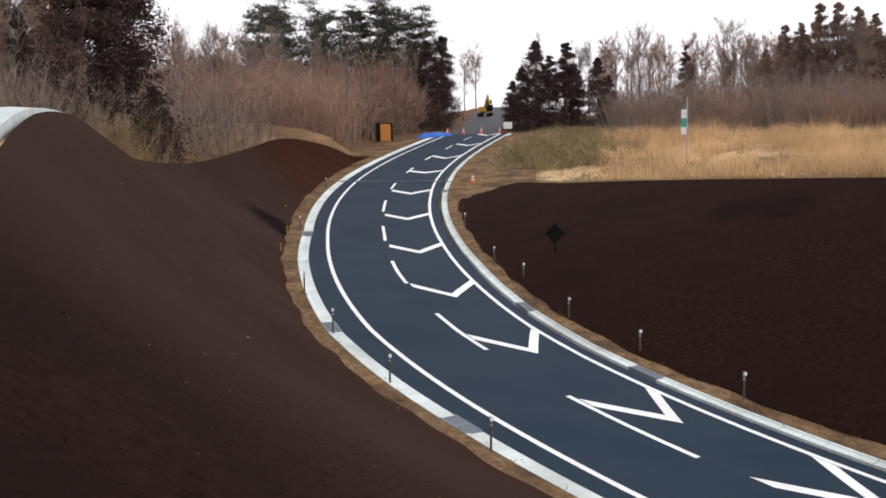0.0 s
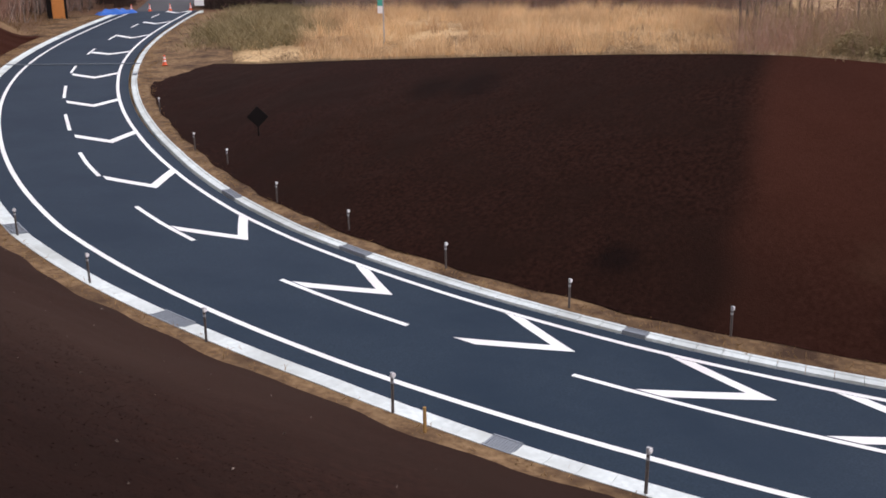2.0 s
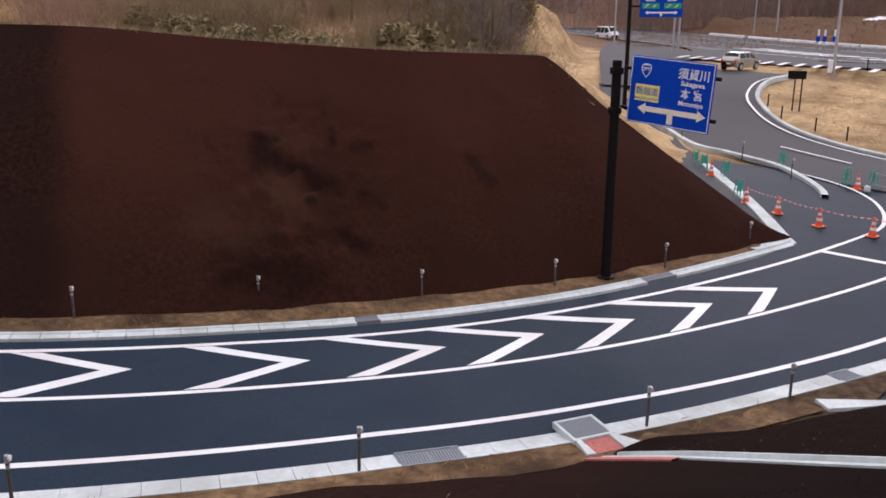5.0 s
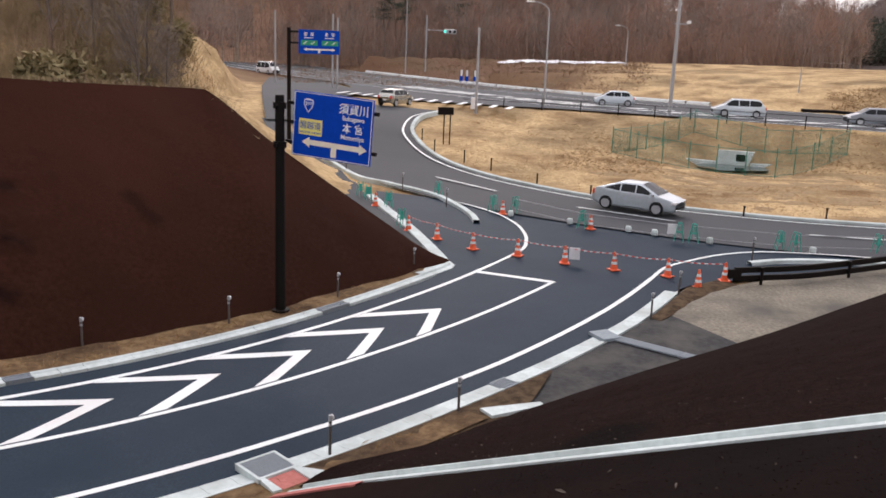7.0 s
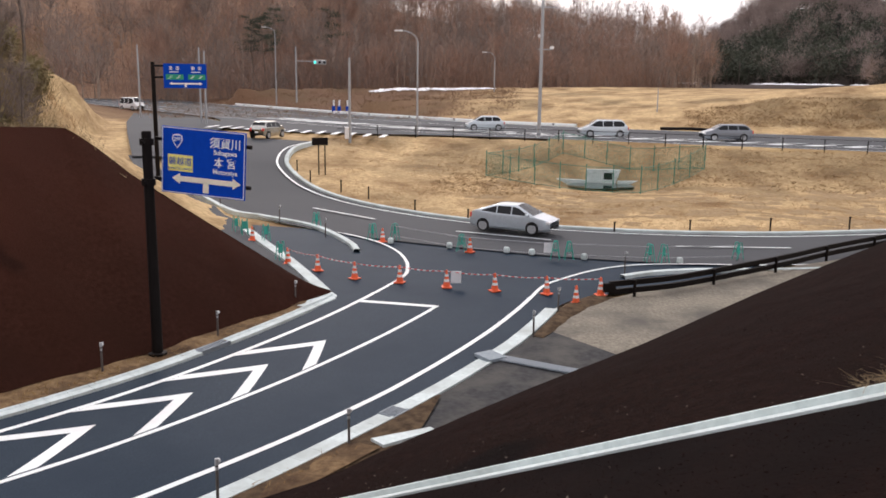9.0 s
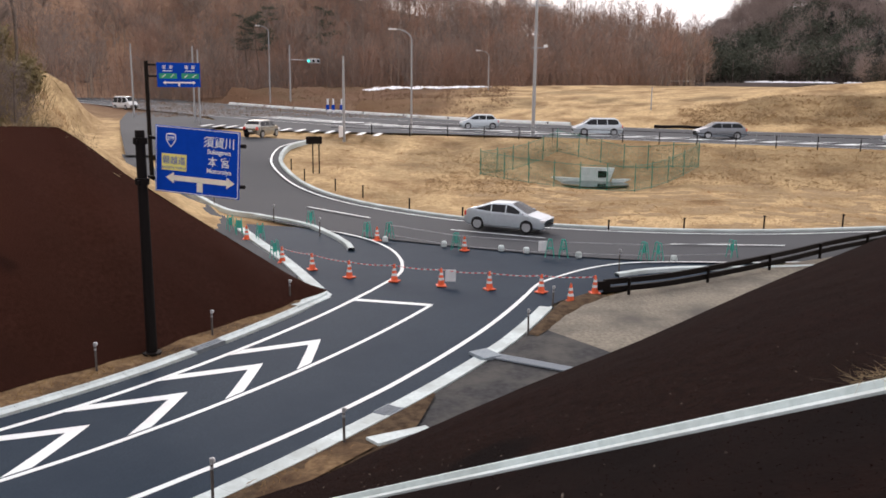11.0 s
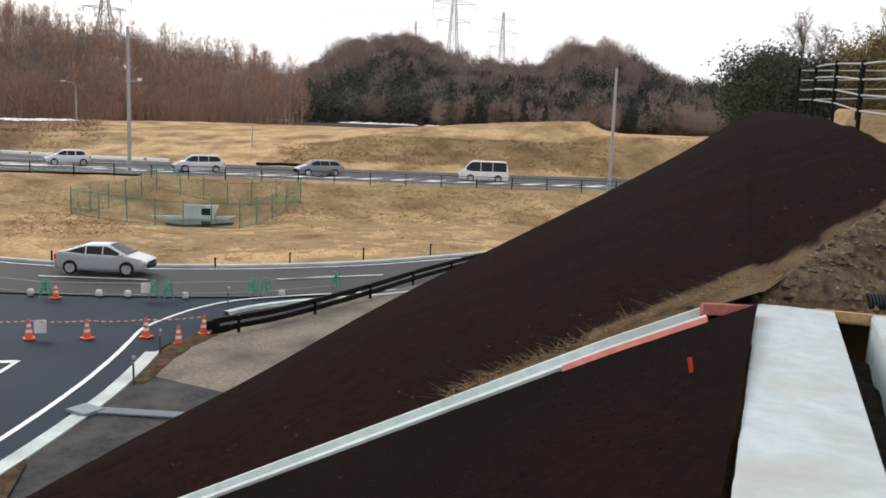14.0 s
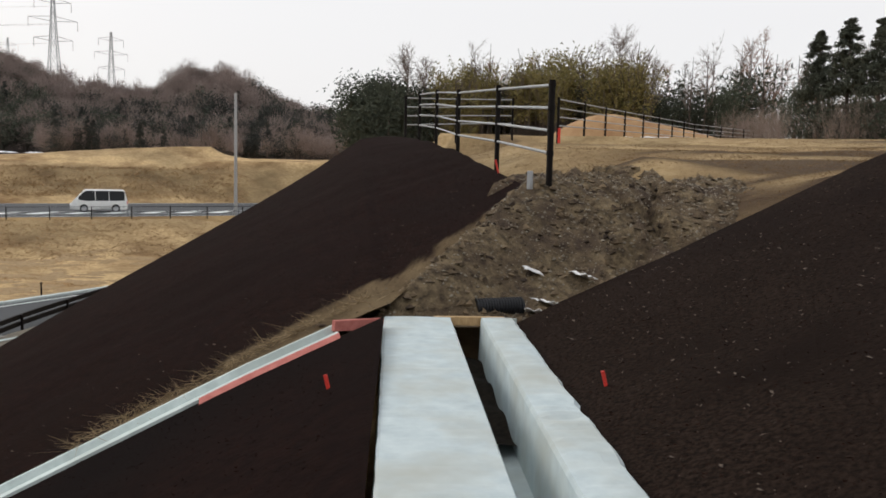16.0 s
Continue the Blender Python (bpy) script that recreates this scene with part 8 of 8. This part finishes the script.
# bamboo and mixed wood over the southern plateau
woods("bamboo_grove", "yellow-green bamboo grove behind the plateau", [BAMBOO], [(x, y, float(ground_z(x, y)) - 0.3, 0.78 + 0.25 * r, 0) for x, y, r in scatter(120, (143, 156.5), (112, 132), 23)], 0.7)
woods("far_wood", "mixed leafless and evergreen wood behind the plateau", [BARE_FAR, LEAFY_FAR, BARE_RED_FAR], [(x, y, float(ground_z(x, y)) - 0.3, 0.85 + 0.35 * r, int(r * 2.99)) for x, y, r in scatter(190, (138, 176), (118, 150), 24)], 0.8, M_BARK_FAR)
for x, y, r in scatter(14, (138.3, 142.5), (112, 128), 25):
    plant(LEAFY, x, y, 1.05 + 0.3 * r)
for az, d, s, k in ((141.4, 116, 1.15, BARE), (142.6, 118, 1.0, BARE), (155.2, 118, 1.05, BARE), (156.0, 116, 0.8, LEAFY), (156.9, 119, 0.7, LEAFY), (157.8, 117, 0.75, LEAFY), (157.2, 115, 0.9, BARE), (152.8, 122, 1.0, BARE)):
    x, y, _ = at_az(az, d, 0)
    plant(k, x, y, s)
for az, d, s in ((167.0, 78, 0.78), (168.6, 76, 0.92), (170.3, 74, 0.95), (172, 76, 1.0), (174, 80, 1.0), (165.8, 90, 0.55), (162.2, 118, 0.85), (163.4, 121, 0.9), (161.2, 122, 0.8)):
    x, y, _ = at_az(az, d, 0)
    plant(LEAFY if d > 85 else CEDAR_BLACK, x, y, s)
for x, y, r in scatter(30, (160, 176), (72, 88), 26):
    plant(BUSH_GREY, x, y, 0.7 + 0.5 * r)
# one snow patch along the wood edge, others under the hills
M_SNOWS = [(92.5, 158, 20, 1.2), (95.0, 157, 9, 0.8), (114.3, 196, 13, 2.0), (116.6, 199, 8, 1.6), (108.6, 196, 7, 1.2), (118.6, 198, 4, 1.6), (89.0, 156, 4, 0.7), (156.4, 68, 6.5, 0.5), (148.2, 64, 2.2, 0.4)]
for az, d, ln, wd in M_SNOWS:
    bm = bmesh.new()
    bmesh.ops.create_grid(bm, x_segments=40, y_segments=6, size=0.5)
    a = radians(az)
    for v in bm.verts:
        e = 1 + 0.45 * math.sin(v.co.x * 31 + az) + 0.3 * math.sin(v.co.x * 77)
        u, w = v.co.x * ln, v.co.y * wd * 4 * max(0.1, e) * (1 - (2 * v.co.x) ** 2 * 0.7)
        x, y = math.sin(a) * (d + w) + math.cos(a) * u, math.cos(a) * (d + w) - math.sin(a) * u
        top = (0.2 if d < 185 else 0.35) * max(0, 1 - (2 * v.co.y) ** 2) * max(0, 1 - (2 * v.co.x) ** 4) * (0.6 + 0.4 * math.sin(v.co.x * 23 + v.co.y * 9))
        v.co = Vector((x, y, max(float(ground_z(x, y)), float(hill_z(np.array(x), np.array(y))) if d > 185 else -9) + 0.12 + top))
    o_ = part("snow_patch", bm, M_SNOW, smooth=True)
    tagged(o_, "old white snow lying along the wood edge", "snow", kind="stuff")


# ---- lattice pylons on the skyline ----
def pylon(x, y, z, h, w):
    t = thing("pylon", "grey lattice power pylon on the skyline", "pylon", group="pylons")
    legs, lac, arm = Heap(), Heap(), Heap()
    half = lambda f: w / 2 * (1 - f) ** 1.25 + 0.5
    lv = np.linspace(0, 1, 12)
    for sx, sy in ((1, 1), (1, -1), (-1, -1), (-1, 1)):
        p = np.array([(sx * half(f), sy * half(f), f * h) for f in lv])
        tubes(legs, p[:-1], p[1:], 0.16, 0.14, 0, 4)
    cor = [(1, 1), (1, -1), (-1, -1), (-1, 1), (1, 1)]
    for f0, f1 in zip(lv, lv[1:]):
        for (ax, ay), (bx, by) in zip(cor, cor[1:]):
            tubes(lac, np.array([[ax * half(f0), ay * half(f0), f0 * h], [bx * half(f0), by * half(f0), f0 * h], [ax * half(f1), ay * half(f1), f1 * h]]),
                  np.array([[bx * half(f1), by * half(f1), f1 * h], [ax * half(f1), ay * half(f1), f1 * h], [bx * half(f1), by * half(f1), f1 * h]]), 0.09, 0.09, 0, 3)
    for f, r in ((0.70, w * 0.95), (0.82, w * 1.2), (0.93, w * 0.9)):
        for s in (-1, 1):
            tubes(arm, np.array([[0, s * half(f), f * h], [0, s * half(f), f * h + h * 0.03]]), np.array([[0, s * r, f * h + h * 0.012]] * 2), 0.14, 0.1, 0, 4)
            tubes(arm, np.array([[0, s * r, f * h + h * 0.01]]), np.array([[0, s * r, f * h - h * 0.045]]), 0.12, 0.12, 0, 4)
    for nm, hp_ in (("leg", legs), ("lattice", lac), ("cross_arm", arm)):
        v, f, m = hp_.arrays()
        mesh_part(nm, fast_mesh(nm, v, f, m, [M_POLE]), None, t)
    t.matrix_basis = stand(None, x, y, z, math.atan2(x, y) * -1 + math.pi / 2 + 0.3)
    return t


for az, d, z, h, w in ((119.75, 440, 8, 74, 9), (122.95, 620, 7.5, 82, 9), (117.3, 900, 7.5, 107, 10), (98.2, 262, 20, 24, 6)):
    x, y, _ = at_az(az, d, 0)
    pylon(x, y, z, h, w)
cable = thing("power_line", "thin power cables between pylons", "cable")
for k in range(4):
    f, s = ((0.82, 1), (0.82, -1), (0.70, 1), (0.93, -1))[k]
    a, b = Vector(at_az(119.75, 440, 12 + 70 * f - 2)), Vector(at_az(78, 620, 60 * f + 20))
    bm = bmesh.new()
    prev = None
    for q in np.linspace(0, 1, 18):
        p = a.lerp(b, q) + Vector((s * 3, 0, -14 * math.sin(math.pi * q)))
        if prev:
            rod(bm, prev, p, 0.06, seg=3)
        prev = p
    part("wire", bm, M_POLE, cable)


# ---- grass: tufts of dry blades, gathered as stuff ----
def tufts(name, label, spots, material, height, blades, spread=0.18, width=0.02, lean=0.35, seed=1, drape=0.0):
    rs = np.random.RandomState(seed)
    sp = np.asarray(spots, float)
    n = len(sp)
    b = np.repeat(sp, blades, 0) + np.column_stack([rs.randn(n * blades, 2) * spread, np.zeros(n * blades)])
    hgt = height * (0.5 + 0.8 * rs.rand(n * blades))
    e = b + np.column_stack([rs.randn(n * blades, 2) * lean * hgt[:, None], hgt - drape * hgt * rs.rand(n * blades)])
    h = Heap()
    slivers(h, b, e, width, rs)
    v, f, m = h.arrays()
    return tagged(mesh_part(name, fast_mesh(name, v, f, m, [material]), None), label, "grass", kind="stuff")


def on_ground(places, lift=-0.03):
    return [(x, y, float(ground_z(x, y)) + lift) for x, y, _ in places]


crest_edge = [tuple(right_crest[i] + np.array((k * 0.5, k * 0.8, 0.0))) for i in range(8, 138) for k in (0.1, 0.8, 1.6) if right_crest[i, 2] > 4]
tufts("grass", "dead grass fringe along the crest", crest_edge, M_VINE, 0.14, 10, 0.25, 0.03, 0.8, 2)
mat_sp = [p for p in on_ground(scatter(2400, (2.2, 44), (41, 64), 65)) if inside_crest(p[0], p[1]) and clear(p[0], p[1], 5.5)]
tufts("grass", "brown matted dead grass behind the crest", mat_sp, surf("matted_dead_grass", (0.20, 0.14, 0.085), (0.35, 0.255, 0.155), 0.9, 0.95), 0.3, 14, 0.4, 0.03, 1.3, 19)
plate_sp = [p for p in on_ground(scatter(4600, (10.5, 44), (50, 86), 31)) if inside_crest(p[0], p[1]) and float(fbm(np.array(p[0]), np.array(p[1]), 0.5, 8.0)) > -0.05]
sasa_sp = [p for p in on_ground(scatter(760, (3.0, 10.5), (66, 93), 9) + scatter(200, (9, 12.5), (70, 92), 19)) if clear(p[0], p[1], 7)]
tufts("undergrowth", "low olive-green evergreen undergrowth", sasa_sp, M_SASA, 0.8, 18, 0.5, 0.06, 0.7, 10)
tufts("grass", "tall straw-coloured dry grass on the plateau", plate_sp, M_STRAW, 1.0, 12, 0.25, 0.04, 0.38, 3)
tall_sp = [p for p in on_ground(scatter(420, (11.5, 30), (44, 80), 62)) if inside_crest(p[0], p[1]) and float(fbm(np.array(p[0]), np.array(p[1]), 0.3, 2.0)) > 0.1]
tufts("grass", "tall golden plumes of dry grass on the plateau", tall_sp, M_STRAW, 1.9, 30, 0.22, 0.035, 0.3, 16)
plate_sp = [p for p in on_ground(scatter(1500, (40, 70), (31, 56), 44)) if inside_crest(p[0], p[1])]
tufts("grass", "rank straw-coloured grass among shrubs behind the crest", plate_sp, M_STRAW, 0.6, 14, 0.35, 0.03, 0.45, 14)
scrub_sp = on_ground(scatter(520, (62, 68.6), (43, 60), 64))
tufts("grass", "tall olive-brown scrub on the dry slope", scrub_sp, surf("olive_brown_scrub", (0.20, 0.155, 0.07), (0.36, 0.27, 0.13), 0.7, 0.95, c3=(0.12, 0.10, 0.045), big=0.3), 1.1, 16, 0.4, 0.035, 0.5, 18)
shrub_sp = [p for p in on_ground(scatter(420, (43, 66), (31, 42), 45)) if inside_crest(p[0], p[1]) and float(fbm(np.array(p[0]), np.array(p[1]), 0.7, 3.0)) > 0]
tufts("undergrowth", "dark olive evergreen scrub behind the crest", shrub_sp, surf("dark_olive_leaves", (0.06, 0.06, 0.032), (0.15, 0.13, 0.065), 1.2, 0.9), 0.8, 26, 0.35, 0.06, 0.6, 15)
plate_sp = [p for p in on_ground(scatter(900, (2, 68), (36, 70), 32)) if inside_crest(p[0], p[1]) and clear(p[0], p[1], 6.0)]
tufts("grass", "short dry grass on the plateau", plate_sp, M_STRAW, 0.35, 14, 0.4, 0.035, 0.5, 4)
M_STRAW_DARK = surf("brown_dead_grass", (0.14, 0.085, 0.04), (0.26, 0.17, 0.08), 1.2, 0.95)
tufts("grass", "dead brown grass tufts over the meadow", on_ground(scatter(1300, (86, 122), (47, 82), 33)), surf("pale_brown_dead_grass", (0.36, 0.25, 0.125), (0.50, 0.29, 0.145), 1.2, 0.95), 0.13, 14, 0.45, 0.03, 0.9, 5)
M_RANK = surf("rank_brown_grass", (0.28, 0.185, 0.10), (0.43, 0.30, 0.16), 0.5, 0.95)
tufts("grass", "rank brown grass below the main road", on_ground([p for p in scatter(1500, (92, 131), (64, 76), 67) if float(fbm(np.array(p[0]), np.array(p[1]), 0.25, 5.0)) > -0.12 and abs(math.hypot(p[0] - 67.0, p[1] + 15.5)) > 6.5]) + on_ground(scatter(200, (92.5, 99), (57, 64), 68)), M_RANK, 0.12, 12, 0.5, 0.05, 1.6, 20)
tufts("grass", "rough brown grass on the scarp over the main road", on_ground(scatter(900, (109, 131), (100, 110), 69)), M_RANK, 0.3, 12, 0.6, 0.07, 1.1, 21)
tufts("grass", "brown leaf litter and weeds along the wood edge", on_ground(scatter(1100, (74, 98), (114, 165), 70)), surf("brown_weeds", (0.16, 0.10, 0.062), (0.33, 0.215, 0.135), 0.4, 0.95), 0.5, 12, 0.7, 0.07, 0.8, 22)
# low mats of flattened brown grass lying on the pale meadow
wv, wf = [], []
rw_ = np.random.RandomState(71)
for x, y, r in scatter(230, (96, 126), (49, 66), 71):
    ln, wd, turn = 0.45 + 1.3 * r ** 2, 0.25 + 0.45 * rw_.rand(), math.atan2(y, x) + math.pi / 2 + rw_.randn() * 0.2
    b0 = len(wv)
    wv.append((x, y, float(ground_z(x, y)) + 0.06))
    for q in range(14):
        a, e = q * 0.449, 0.6 + 0.6 * rw_.rand()
        u, w = math.cos(a) * ln * e, math.sin(a) * wd * e
        px_, py_ = x + u * math.cos(turn) - w * math.sin(turn), y + u * math.sin(turn) + w * math.cos(turn)
        wv.append((px_, py_, float(ground_z(px_, py_)) + 0.012))
    wf += [(b0, b0 + 1 + q, b0 + 1 + (q + 1) % 14) for q in range(14)]
tagged(raw("grass", wv, wf, surf("matted_brown_grass", (0.25, 0.17, 0.088), (0.40, 0.28, 0.145), 5, 0.95, 0.04, 12), smooth=True), "flattened brown grass mats in the sunken meadow", "grass", kind="stuff")
tufts("grass", "dry grass on the verge behind the near bank", on_ground([p for p in scatter(1700, (-21, -2), (44, 92), 34) if clear(p[0], p[1], 5.2)]), M_STRAW_DARK, 0.4, 12, 0.4, 0.035, 0.6, 6)
tufts("grass", "short winter grass on the southern meadow", on_ground(scatter(2600, (148, 174), (15, 80), 35)), M_STRAW_DARK, 0.05, 12, 0.35, 0.012, 1.2, 7)
tufts("grass", "fine short winter turf above the clay bank", on_ground(scatter(4200, (149, 177), (11.5, 32), 63), -0.01), M_STRAW_DARK, 0.035, 9, 0.14, 0.006, 1.2, 17)
vs = []
for s in np.arange(-10, 92, 0.25):
    for kerb, sg in ((left_kerb, 1), (right_kerb, -1)):
        if sg > 0 and s < 0.5:
            continue
        q = on_ramp(s + random.uniform(-0.1, 0.1), float(kerb(s)) + sg * random.uniform(0.15, 0.95), 0.08)
        vs.append(tuple(q))
tufts("grass", "dead grass tufts on the kerb verge", vs, surf("verge_dead_grass", (0.22, 0.13, 0.05), (0.38, 0.25, 0.11), 2, 0.95), 0.09, 9, 0.16, 0.02, 1.0, 8)
# straw that hangs over the upper edge of the slope drain
top = [tuple(drain_line[-1] * (1 - k) + drain_line[-7] * k + np.array((0.26 + 0.25 * (1 - k), -0.19 - 0.18 * (1 - k), 0.09)))  for k in np.linspace(0.0, 1.1, 70)]
tufts("straw_fringe", "dry straw hanging over the trough", top, M_VINE, 0.11, 11, 0.06, 0.006, 1.4, 9, 1.0)
# bits of root and pale chips on the mulch
rs_ = np.random.RandomState(3)
cv, cf = [], []
for k in range(420):
    i, j = rs_.randint(2, 198), rs_.randint(2, 42)
    c = bank_left[i, j] + np.array((0, 0, 0.03))
    a = rs_.rand() * 6.28
    ln = 0.012 + 0.06 * rs_.rand() ** 4
    d = np.array((math.cos(a), math.sin(a), 0.1)) * ln
    s = np.array((-d[1], d[0], 0.0)) * 0.25
    b0 = len(cv)
    cv += [c - d, c + s, c + d, c - s + np.array((0, 0, 0.02))]
    cf += [(b0, b0 + 1, b0 + 2), (b0, b0 + 2, b0 + 3)]
tagged(raw("wood_chips", cv, cf, surf("pale_root_bits", (0.10, 0.08, 0.06), (0.24, 0.20, 0.17), 9, 0.9)), "pale root bits scattered on the mulch", "wood chips", kind="stuff")

# loose fibres and clods that make the mulch rough
rf_ = np.random.RandomState(17)
hm = Heap()
def clods(rows, n, i0, i1, j0, j1, size):
    i, j = rf_.randint(i0, i1, n), rf_.randint(j0, j1, n)
    fu, fv = rf_.rand(n, 1), rf_.rand(n, 1)
    c = rows[i, j] * (1 - fu) * (1 - fv) + rows[i + 1, j] * fu * (1 - fv) + rows[i, j + 1] * (1 - fu) * fv + rows[i + 1, j + 1] * fu * fv
    d = rf_.randn(n, 3) * np.array([1, 1, 0.45]) * size
    slivers(hm, c - d * 0.5, c + d + np.array([0, 0, size * 0.2]), size * (0.35 + 0.5 * rf_.rand(n)), rf_)
clods(hill_back, 30000, 20, 88, 0, 38, 0.013)
clods(bank_left, 24000, 0, 50, 18, 42, 0.014)
clods(spur_near, 9000, 0, 290, 0, 80, 0.015)
v, f, m = hm.arrays()
tagged(mesh_part("mulch_fibres", fast_mesh("mulch_fibres", v, f, m, [M_SOIL]), None), "loose dark bark fibres on the mulch", "mulch", kind="stuff")

cv, cf = [], []
for k in range(4000):
    src = hill_back if k < 3600 else spur_near
    i, j = rs_.randint(20, src.shape[0] - 2), rs_.randint(1, 30)
    c = src[i, j] + (src[i + 1, j] - src[i, j]) * rs_.rand() + (src[i, j + 1] - src[i, j]) * rs_.rand() + np.array((0, 0, 0.012))
    a = rs_.rand() * 6.28
    d = np.array((math.cos(a), math.sin(a), 0.2)) * (0.006 + 0.022 * rs_.rand() ** 3)
    s = np.array((-d[1], d[0], 0.0)) * (0.3 + 0.4 * rs_.rand())
    b0 = len(cv)
    cv += [c - d, c + s, c + d, c - s + np.array((0, 0, 0.006))]
    cf += [(b0, b0 + 1, b0 + 2), (b0, b0 + 2, b0 + 3)]
tagged(raw("wood_chips", cv, cf, surf("brown_bark_chips", (0.05, 0.036, 0.028), (0.15, 0.115, 0.09), 40, 0.9)), "small brown bark chips on the mulch", "wood chips", kind="stuff")
